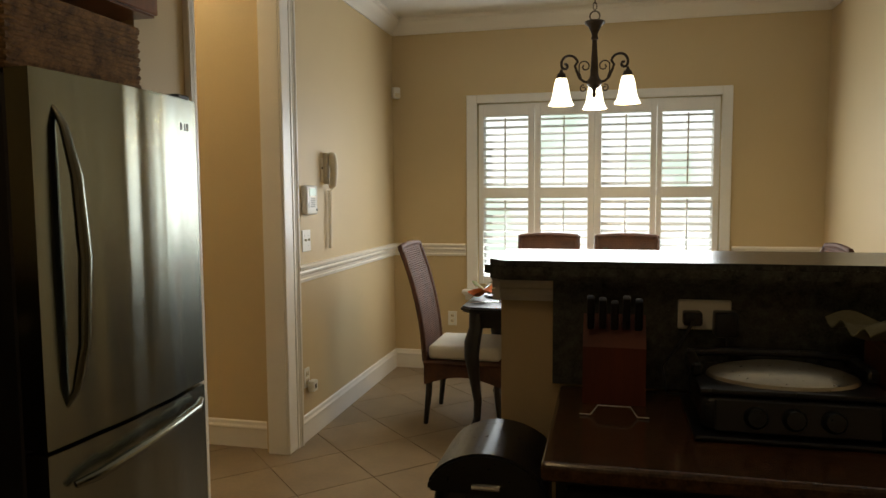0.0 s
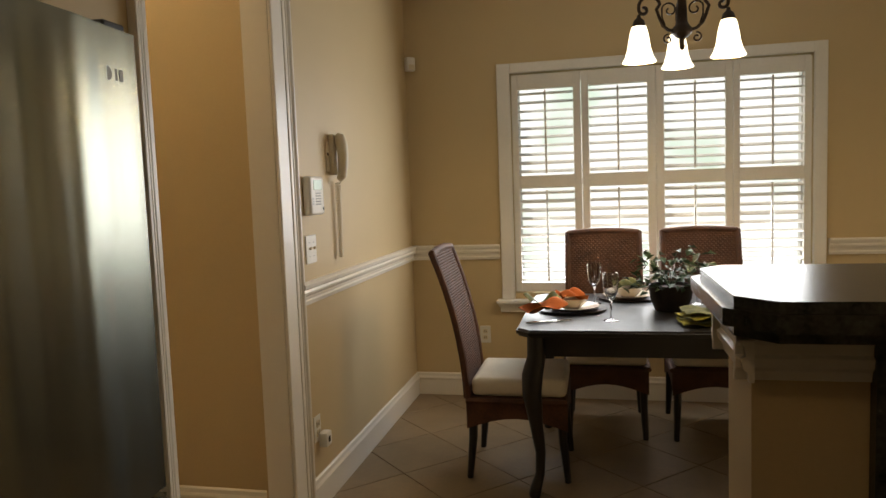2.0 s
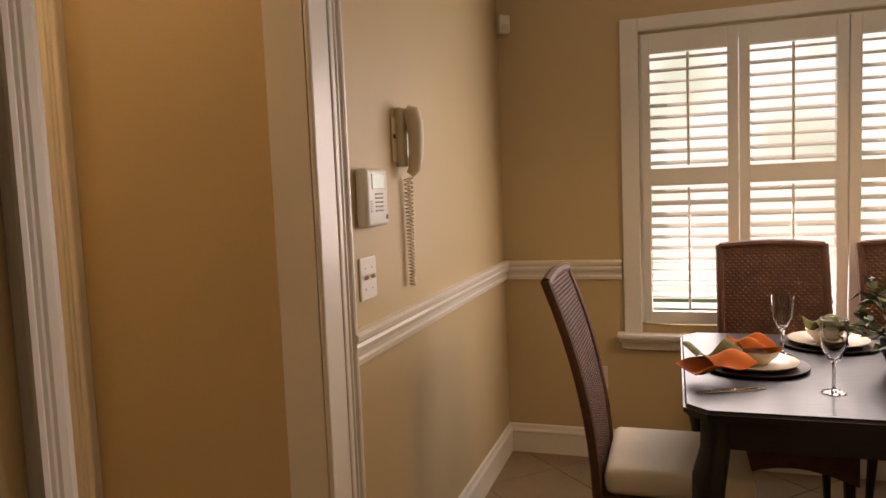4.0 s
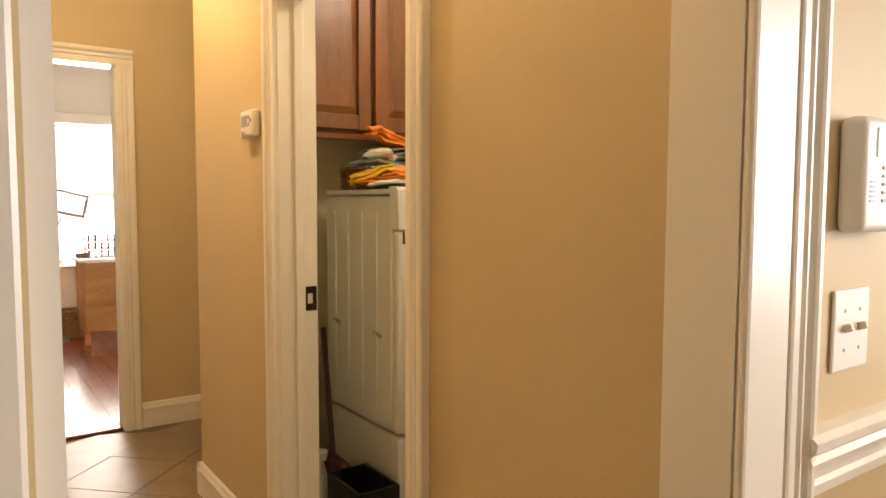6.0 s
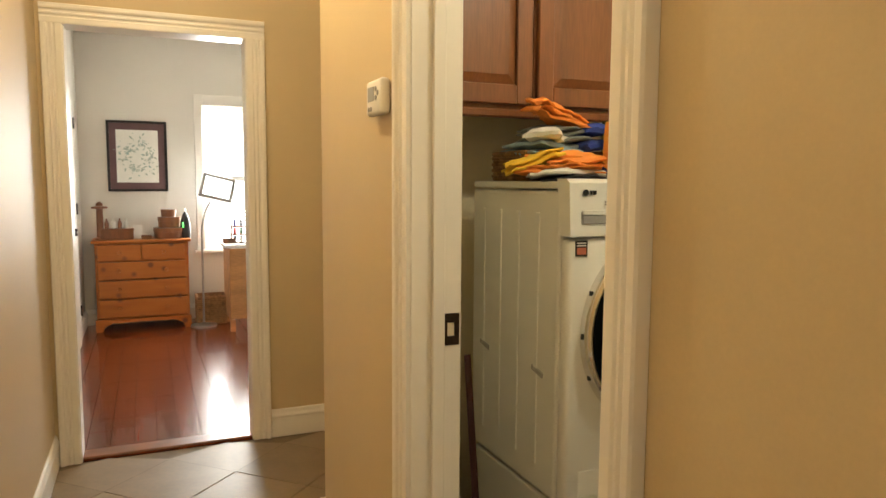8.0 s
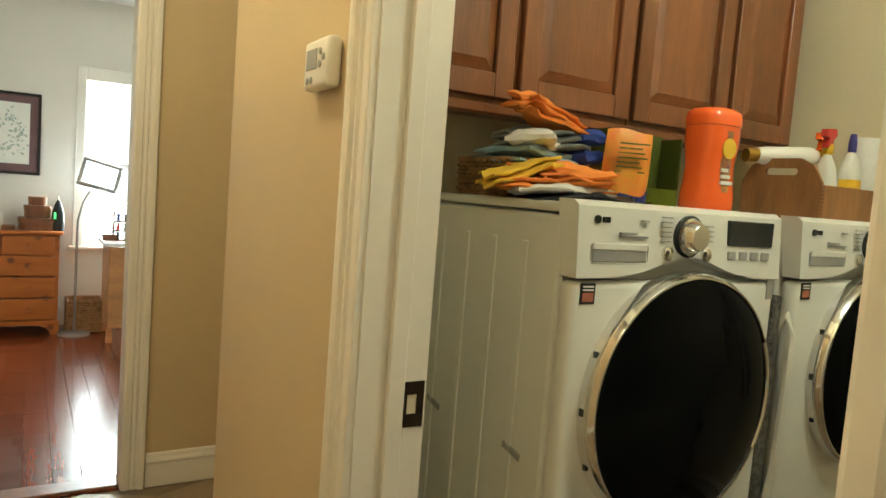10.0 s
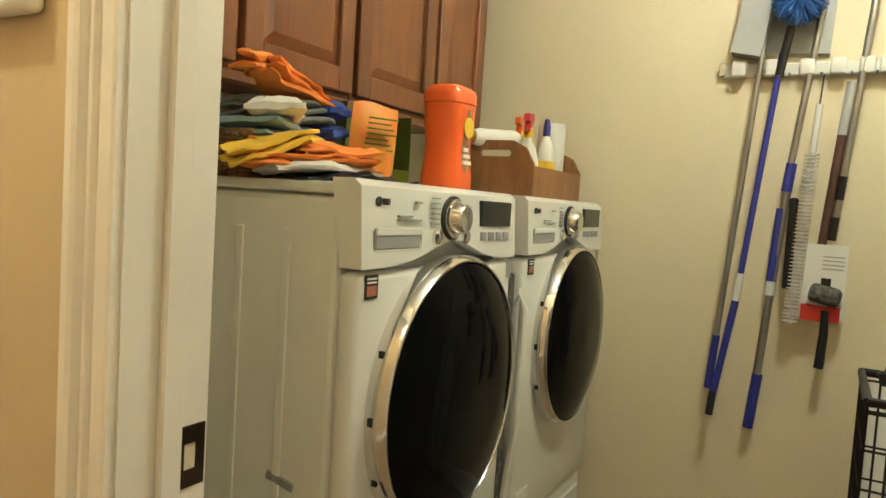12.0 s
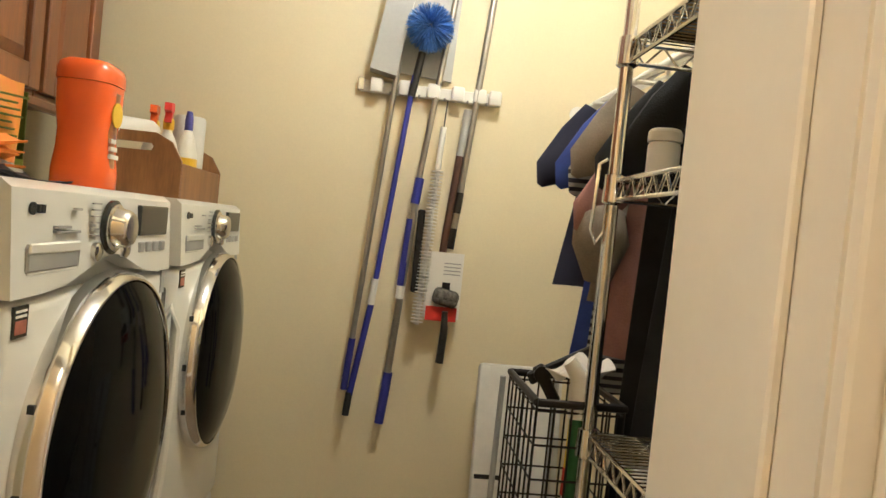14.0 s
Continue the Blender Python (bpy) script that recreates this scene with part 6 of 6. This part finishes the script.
part("shaft", tube(bmesh.new(), [(.0, 0, .01), (.005, 0, .85)], .011, 8), WHITEP, yp, smooth=True)
part("red_collar", tube(bmesh.new(), [(.005, 0, .85), (.006, 0, .90)], .014, 8), REDP, yp, smooth=True)
part("grip", tube(bmesh.new(), [(.006, 0, .90), (.009, 0, 1.06), (.010, 0, 1.075)], [.013, .013, .008], 8), YELP, yp, smooth=True)
GREENP = material("green_plastic", (.02, .12, .03), .4, var=.15, scale=8, fine=60, bump=.02)
gp = thing("green_tool", "green handled garden tool with white socket", "tool", (-0.842, 0.847, 0))
gp.scale = (.9, .9, 1.07)
part("shaft", tube(bmesh.new(), [(.03, 0, .01), (.01, 0, .6), (.0, 0, 1.01)], .016, 10), GREENP, gp, smooth=True)
part("socket", tube(bmesh.new(), [(.0, 0, 1.0), (-.004, 0, 1.07), (-.03, 0, 1.10)], [.021, .019, .014], 10), WHITEP, gp, smooth=True)
wc_ = thing("white_rag", "white rag hanging over the hamper edge", "cloth", (-0.811, 0.961, 1.113), 20)
part("cloth", cloth(bmesh.new(), .10, .10, lambda u, v: .02 + .025 * math.sin(7 * u) * math.sin(6 * v) + .02 * u), WHITET, wc_, smooth=True)
for x, y, z, m, lab, nm in ((-0.864, 0.926, .07, BLUEP, "small blue bottle inside the hamper", "bottle"), (-0.864, 1.014, .07, YELP, "yellow spray bottle inside the hamper", "bottle"), (-0.811, 0.926, .07, MILKY, "clear bottle inside the hamper", "bottle")):
    b_ = thing(nm, lab, "bottle", (x, y, .007), group="hamper bottles")
    part("body", lathe(bmesh.new(), [(0, 0), (.035, 0), (.037, .01), (.037, .55), (.02, .66), (.014, .70), (.014, .74), (0, .745)], 16, close=False), m, b_, smooth=True)
    part("cap", lathe(bmesh.new(), [(0, .745), (.018, .745), (.018, .79), (0, .795)], 14, close=False), WHITEP, b_, smooth=True)

# ---- office seen through its doorway ----
ow = struct("window_2", bx(bx(bx(box(OX + .001, OX + .022, OW0 - .075, OW0, .66, OWZ1 + .11, bev=.004), OX + .001, OX + .022, OW1, OW1 + .075, .66, OWZ1 + .11, bev=.004), OX + .001, OX + .022, OW0, OW1, OWZ1, OWZ1 + .11, bev=.004),
            OX + .001, OX + .06, OW0 - .10, OW1 + .10, .665, .695, bev=.006), TRIM, "bright white office window with sill", "window")
part("sash", bx(bx(bx(bx(box(OX - .09, OX - .05, OW0, OW0 + .04, OWZ0, OWZ1), OX - .09, OX - .05, OW1 - .04, OW1, OWZ0, OWZ1), OX - .09, OX - .05, OW0 + .04, OW1 - .04, OWZ0, OWZ0 + .05), OX - .09, OX - .05, OW0 + .04, OW1 - .04, OWZ1 - .05, OWZ1), OX - .085, OX - .045, OW0 + .04, OW1 - .04, 1.38, 1.43), SHUT, ow)
for k in range(9):
    part("blind_slat", rot(box(-.022, .022, OW0 + .05, OW1 - .05, -.001, .001), Matrix.Translation((OX - .02, 0, .76 + .04 * k)) @ Matrix.Rotation(radians(20), 4, "Y")), SHUT, ow)
pc = thing("framed_picture", "framed pale floral print with dark mat on the office wall", "picture", (OX, -.615, 1.615))
fw, fh = .265, .335
part("frame", bx(bx(bx(box(.001, .026, -fw, fw, -fh, -fh + .022, bev=.003), .001, .026, -fw, fw, fh - .022, fh, bev=.003), .001, .026, -fw, -fw + .022, -fh + .022, fh - .022, bev=.003), .001, .026, fw - .022, fw, -fh + .022, fh - .022, bev=.003), ESPRESSO, pc)
part("mat_board", box(.001, .012, -fw + .022, fw - .022, -fh + .022, fh - .022), material("plum_mat", (.16, .09, .09), .8, var=.1, scale=8, fine=150, bump=.1), pc)
part("print", box(.012, .014, -.185, .185, -.25, .25), material("print_paper", (.80, .79, .72), .6, var=.04, scale=11, fine=90, bump=0), pc)
rn = random.Random(12)
bm = bmesh.new()
for i in range(150):
    a, r0 = rn.uniform(0, 6.283), rn.gauss(.105, .028)
    y, z = r0 * 1.15 * math.cos(a), r0 * 1.35 * math.sin(a)
    s = rn.uniform(.006, .022)
    b = rn.uniform(0, 3)
    vs = [bm.verts.new((.0145 + .0005 * (i % 3), y + s * math.cos(b + k * 1.57) * (1 if k % 2 else .45), z + s * math.sin(b + k * 1.57) * (1 if k % 2 else .45))) for k in range(4)]
    bm.faces.new(vs)
tagged(part("printed_leaves", bm, material("print_leaf", (.24, .36, .34), .7, var=.5, scale=30, fine=90, bump=0, col2=(.45, .45, .35)), pc), kind="stuff")

ds = thing("pine_dresser", "knotty pine chest of drawers with turned wooden knobs", "dresser", (-7.24, -.60, 0))
KNOT = bpy.data.materials.new("knotty_pine")
KNOT.use_nodes = True
_t = KNOT.node_tree
_co, _n, _v, _r1, _r2, _mx, _mp = [_t.nodes.new(k) for k in ("ShaderNodeTexCoord", "ShaderNodeTexNoise", "ShaderNodeTexVoronoi", "ShaderNodeValToRGB", "ShaderNodeValToRGB", "ShaderNodeMix", "ShaderNodeMapping")]
_mx.data_type = "RGBA"
_mp.inputs["Scale"].default_value = (3, .35, 3)
_n.inputs["Scale"].default_value, _v.inputs["Scale"].default_value = 9, 6
_r1.color_ramp.elements[0].color, _r1.color_ramp.elements[1].color = (.35, .095, .010, 1), (.50, .17, .026, 1)
_r2.color_ramp.elements[0].color, _r2.color_ramp.elements[1].color = (0, 0, 0, 1), (1, 1, 1, 1)
_r2.color_ramp.elements[0].position, _r2.color_ramp.elements[1].position = .09, .2
_mx.inputs["A"].default_value = (.16, .05, .015, 1)
_t.links.new(_co.outputs["Object"], _mp.inputs[0])
_t.links.new(_mp.outputs[0], _n.inputs["Vector"])
_t.links.new(_co.outputs["Object"], _v.inputs["Vector"])
_t.links.new(_n.outputs[0], _r1.inputs[0])
_t.links.new(_v.outputs["Distance"], _r2.inputs[0])
_t.links.new(_r2.outputs[0], _mx.inputs["Factor"])
_t.links.new(_r1.outputs[0], _mx.inputs["B"])
_t.links.new(_mx.outputs["Result"], _t.nodes["Principled BSDF"].inputs["Base Color"])
_t.nodes["Principled BSDF"].inputs["Roughness"].default_value = .4
part("carcase", box(-.19, .150, -.40, .40, .10, .815, bev=.004), KNOT, ds)
part("top", box(-.20, .20, -.425, .425, .816, .842, bev=.008, seg=2), KNOT, ds)
for z0, z1, sp_ in ((.655, .80, 2), (.485, .640, 1), (.310, .470, 1), (.130, .295, 1)):
    for k in range(sp_):
        a = -.375 + (.75 / sp_) * k
        b = a + .75 / sp_ - (.012 if sp_ == 2 else 0)
        dd = part("drawer", box(.151, .192, a, b, z0, z1, bev=.006, seg=2), KNOT, ds)
        for yy in ([(a + b) / 2] if sp_ == 2 else [-.20, .20]):
            part("knob", lathe(bmesh.new(), [(0, 0), (.008, 0), (.008, .010), (.018, .018), (.015, .028), (0, .031)], 14, Matrix.Translation((.191, yy, (z0 + z1) / 2)) @ Matrix.Rotation(radians(90), 4, "Y"), close=False), KNOT, dd, smooth=True)
bm = bmesh.new()
prism(bm, [(-.41, 0), (-.36, 0), (-.33, .05), (-.27, .08), (.27, .08), (.33, .05), (.36, 0), (.41, 0), (.41, .115), (-.41, .115)], .172, .192)
part("plinth", rot(bm, Matrix.Rotation(radians(90), 4, "Z") @ Matrix.Scale(-1, 4, (0, 1, 0))), KNOT, ds)
for s in (-.385, .385):
    part("back_foot", box(-.19, -.13, s - .025, s + .025, 0, .10), KNOT, ds)
DZ = .843


def ornament(name, label, cat, y, x, prof, mat, n=20):
    o = thing(name, label, cat, (x, y, DZ))
    part("body", lathe(bmesh.new(), prof, n, close=False), mat, o, smooth=True)
    return o


ornament("wooden_stand", "turned brown wooden pedestal stand on the dresser", "stand", -.95, -7.20, [(0, 0), (.05, 0), (.05, .012), (.03, .02), (.028, .28), (.07, .285), (.07, .30), (.03, .31), (.03, .33), (.01, .345), (0, .35)], CHERRY)
wbx = thing("wooden_bin", "low wooden box holding small bottles on the dresser", "box", (-7.20, -.80, DZ))
part("box", bx(box(-.07, .07, -.13, .13, 0, .09, bev=.004), -.075, .075, -.135, .135, .085, .10, bev=.003), CHERRY, wbx)
for k in range(4):
    bo = thing("small_bottle", "small glass bottle standing in the wooden box", "bottle", (-7.20, -.895 + .055 * k, DZ + .1), group="small bottles")
    part("glass", lathe(bmesh.new(), [(0, 0), (.018, 0), (.019, .05 + .012 * (k % 2)), (.008, .075), (.008, .09), (0, .092)], 12, close=False), MILKY if k % 2 else CHERRY, bo, smooth=True)
cdw = thing("white_card", "small white card propped on the dresser", "card", (-7.20, -.635, DZ))
part("card", rot(box(-.002, .002, -.04, .04, .0, .13), Matrix.Rotation(radians(-6), 4, "Y")), WHITEP, cdw)
for z0, z1, w_, lab in ((0, .10, .14, "large round brown wicker box on the dresser"), (.101, .20, .10, "middle round brown wicker box in a stack"), (.201, .27, .07, "small round brown wicker box on a stack")):
    b_ = thing("stacked_box", lab, "box", (-7.22, -.36, DZ + z0), group="stacked boxes")
    part("box", lathe(bmesh.new(), [(0, .0), (w_ * .95, 0), (w_ * .97, (z1 - z0) * .6), (w_, (z1 - z0) * .62), (w_, (z1 - z0) * .98), (0, z1 - z0 - .001)], 24, close=False), CHERRY, b_, smooth=True)
sbx = thing("small_wooden_box", "small flat wooden box on the dresser", "box", (-7.17, -.56, DZ))
part("box", box(-.05, .05, -.045, .045, 0, .035, bev=.004), CHERRY, sbx)
sr = thing("steam_iron", "dark steam iron with green light standing upright", "iron", (-7.18, -.215, DZ))
part("body", lathe(bmesh.new(), [(0, 0), (.045, 0), (.05, .03), (.045, .15), (.025, .22), (.008, .25), (0, .252)], 16, close=False), BLACK, sr, smooth=True)
part("light_strip", box(.04, .052, -.03, -.015, .10, .15), material("green_glow", (.1, .6, .1), .4, var=.05, bump=0, emit=(.2, 1, .2, 1.0)), sr)
part("tip", lathe(bmesh.new(), [(0, .25), (.008, .25), (.006, .285), (0, .29)], 10, close=False), CHROME, sr)

fl = thing("magnifier_lamp", "floor lamp with round white framed magnifier head on a gooseneck", "floor lamp", (-7.02, -.08, 0))
part("base", lathe(bmesh.new(), [(0, 0), (.12, 0), (.12, .02), (.02, .035), (.012, .04)], 28), ALU, fl, smooth=True)
part("pole", tube(bmesh.new(), [(0, 0, .03), (0, 0, .70), (.0, .005, .95), (.0, .04, 1.10), (.0, .085, 1.19)], .010, 10), ALU, fl, smooth=True)
hd = part("head", rot(bx(bx(bx(box(-.02, .02, -.15, .15, -.115, -.085, bev=.01, seg=2), -.02, .02, -.15, .15, .085, .115, bev=.01, seg=2), -.02, .02, -.15, -.12, -.085, .085, bev=.008), -.02, .02, .12, .15, -.085, .085, bev=.008), Matrix.Translation((.03, .15, 1.32)) @ Matrix.Rotation(radians(-14), 4, "X") @ Matrix.Rotation(radians(-12), 4, "Y")), ALU, fl, "grey rimmed lamp head", smooth=True)
part("lens", rot(box(-.004, .004, -.12, .12, -.085, .085), Matrix.Translation((.03, .15, 1.32)) @ Matrix.Rotation(radians(-14), 4, "X") @ Matrix.Rotation(radians(-12), 4, "Y")), material("lamp_panel", (.9, .93, .95), .2, var=.02, bump=0, emit=(.9, .97, 1, 3)), hd, "glowing white panel")
wbk = thing("wicker_bin", "small woven waste basket on the office floor", "basket", (-7.18, .0, .007))
woven_basket(wbk, .24, .26, .26, material("honey_wicker", (.38, .20, .08), .8, var=.4, scale=25, fine=120, bump=.5), 14, 14)
dk = thing("pine_desk", "pale pine sewing desk with drop leaf beside the window", "desk", (-6.92, .55, 0))
part("desktop", box(-.28, .28, -.46, .46, .775, .805, bev=.006, seg=2), WHITEP, dk, "white laminate top")
part("side_panel", box(-.24, .25, -.42, -.40, .10, .774), PINE, dk)
part("leaf", box(.250, .272, -.42, .42, .12, .77, bev=.004), PINE, dk, "hanging pine drop leaf")
for x, y in ((.24, -.40), (-.24, -.40), (.24, .40), (-.24, .40)):
    part("leg", box(x - .022, x + .022, y - .022, y + .022, 0, .11 if x > 0 else .774), PINE, dk)
tr = thing("thread_rack", "wooden rack of small dark thread spools on the desk", "rack", (-6.86, .43, .806))
for z in (.0, .075, .15):
    part("tier", box(-.03, .03, -.26, .26, z, z + .012), CHERRY, tr)
for s in (-.26, 0, .26):
    part("upright", box(-.03, .03, s - .006, s + .006, 0, .24), CHERRY, tr)
SPM = [BLACK, REDP, NAVY, MILKY, GREENP]
for z in (0, 1, 2):
    for k in range(9):
        part("spool", lathe(bmesh.new(), [(0, 0), (.015, 0), (.015, .006), (.011, .010), (.011, .046), (.015, .050), (.015, .055), (0, .056)], 10, Matrix.Translation((.0, -.225 + .056 * k, .0125 + .075 * z)), close=False), SPM[(k * 3 + z) % 5], tr)
sbox = thing("spool_box", "small dark box of sewing things on the desk", "box", (-6.88, .14, .806))
part("box", box(-.05, .05, -.045, .06, 0, .05, bev=.004), CHERRY, sbox)
# panelled door in the office's side wall
sd = struct("door_1", box(-6.55, -5.70, SO + .001, SO + .035, .012, 2.04, bev=.003), TRIM, "white panelled exterior door with dark knob and deadbolt, closed", "door")
for x0, x1, z0, z1 in ((-6.47, -6.17, .2, .95), (-6.08, -5.78, .2, .95), (-6.47, -6.17, 1.1, 1.9), (-6.08, -5.78, 1.1, 1.9)):
    part("panel", box(x0, x1, SO + .034, SO + .042, z0, z1, bev=.006), TRIM, sd)
for z, r_ in ((1.01, .03), (1.20, .024)):
    part("door_knob" if z < 1.1 else "deadbolt", lathe(bmesh.new(), [(0, 0), (r_, 0), (r_, .006), (.012, .010), (.012, .035), (.027, .045), (.025, .066), (0, .072)] if z < 1.1 else [(0, 0), (r_, 0), (r_, .018), (.012, .022), (0, .023)], 16, Matrix.Translation((-5.78, SO + .035, z)) @ Matrix.Rotation(radians(-90), 4, "X"), close=False), BRONZE, sd, smooth=True)
for z in (.30, 1.15, 1.85):
    part("hinge", tube(bmesh.new(), [(-6.56, SO + .04, z - .045), (-6.56, SO + .04, z + .045)], .008, 8), BRONZE, sd)
bm = bmesh.new()
for x in (-6.65, -5.69):
    bx(bm, x, x + .085, SO + .001, SO + .02, 0, 2.14, bev=.003)
bx(bm, -6.565, -5.69, SO + .001, SO + .019, 2.05, 2.14, bev=.003)
struct("trim_side_door", bm, TRIM, "white casing of the office side door", "door casing")

# ---- outside ----
GRASS = material("lawn", (.10, .16, .04), .9, var=.4, scale=1.5, fine=30, bump=.4)
struct("ground", box(-80, 80, -80, 80, -.6, -.3), GRASS, "green lawn around the house", "ground")
GLOW = bpy.data.materials.new("bright_haze")
GLOW.use_nodes = True
_t = GLOW.node_tree
_b = _t.nodes["Principled BSDF"]
_co, _n, _r = _t.nodes.new("ShaderNodeTexCoord"), _t.nodes.new("ShaderNodeTexNoise"), _t.nodes.new("ShaderNodeValToRGB")
_n.inputs["Scale"].default_value, _n.inputs["Detail"].default_value = .8, 5
_r.color_ramp.elements[0].color, _r.color_ramp.elements[1].color = (.62, .74, .60, 1), (1, 1, .97, 1)
_r.color_ramp.elements[0].position, _r.color_ramp.elements[1].position = .36, .50
_t.links.new(_co.outputs["Object"], _n.inputs["Vector"])
_t.links.new(_n.outputs[0], _r.inputs[0])
_t.links.new(_r.outputs[0], _b.inputs["Emission Color"])
_b.inputs["Base Color"].default_value = (.3, .35, .3, 1)
_b.inputs["Emission Strength"].default_value = 1.25
struct("backdrop", bx(box(-12, 16, 9.0, 9.1, -.3, 8), -15.1, -15.0, -12, 14, -.3, 8), GLOW, "hazy sunlit garden and sky beyond the windows", "backdrop")

# ---- floor tiles on the diagonal, and office planks ----
T = .405
me = finish("tile", box(-T / 2 + .002, T / 2 - .002, -T / 2 + .002, T / 2 - .002, -.006, 0, bev=.0015), TILE)
rn = random.Random(5)
q = math.sqrt(.5)
spots = []
for i in range(-20, 21):
    for j in range(-20, 21):
        x, y = (i - j) * T * q - .3, (i + j) * T * q - .2
        if -3.9 < x < 3.3 and -4.2 < y < 2.3 and not (x < -.2 and y < -1.2) and not (-3.9 < x < -2.75 and y > 1.0):
            spots.append((abs(x - .2) + abs(y + .3), x, y))
spots.sort()
for d, x, y in spots:
    if x < -3.58:
        continue
    o = new("tile", me)
    o.parent = struct_floor
    o.matrix_basis = pose(x, y, 0, 0, 0, 45 + 90 * rn.randrange(4))
bm = bmesh.new()
for d, x, y in spots:
    if x < -3.58:
        vs = [(x + T * q, y), (x, y + T * q), (x - T * q, y), (x, y - T * q)]
        bm.faces.new([bm.verts.new((max(a, -3.86), b, -.0005)) for a, b in vs])
part("cut_tiles", bm, TILE, struct_floor)
PW = .115
pm = {}
for r_ in range(30):
    y = -1.115 + PW * r_
    x = -7.6 - rn.uniform(0, .9)
    while x < -3.88:
        L = rn.choice((.9, 1.1, 1.3))
        a, b = max(x, -7.58), min(x + L, -3.87)
        if b - a > .05:
            key = round(b - a, 2)
            if key not in pm:
                pm[key] = finish("plank", box(-key / 2 + .001, key / 2 - .001, -PW / 2 + .001, PW / 2 - .001, 0, .006, bev=.001), PLANK)
            o = new("plank", pm[key])
            o.parent = office_floor
            o.matrix_basis = pose((a + b) / 2, y + PW / 2, -.004)
        x += L
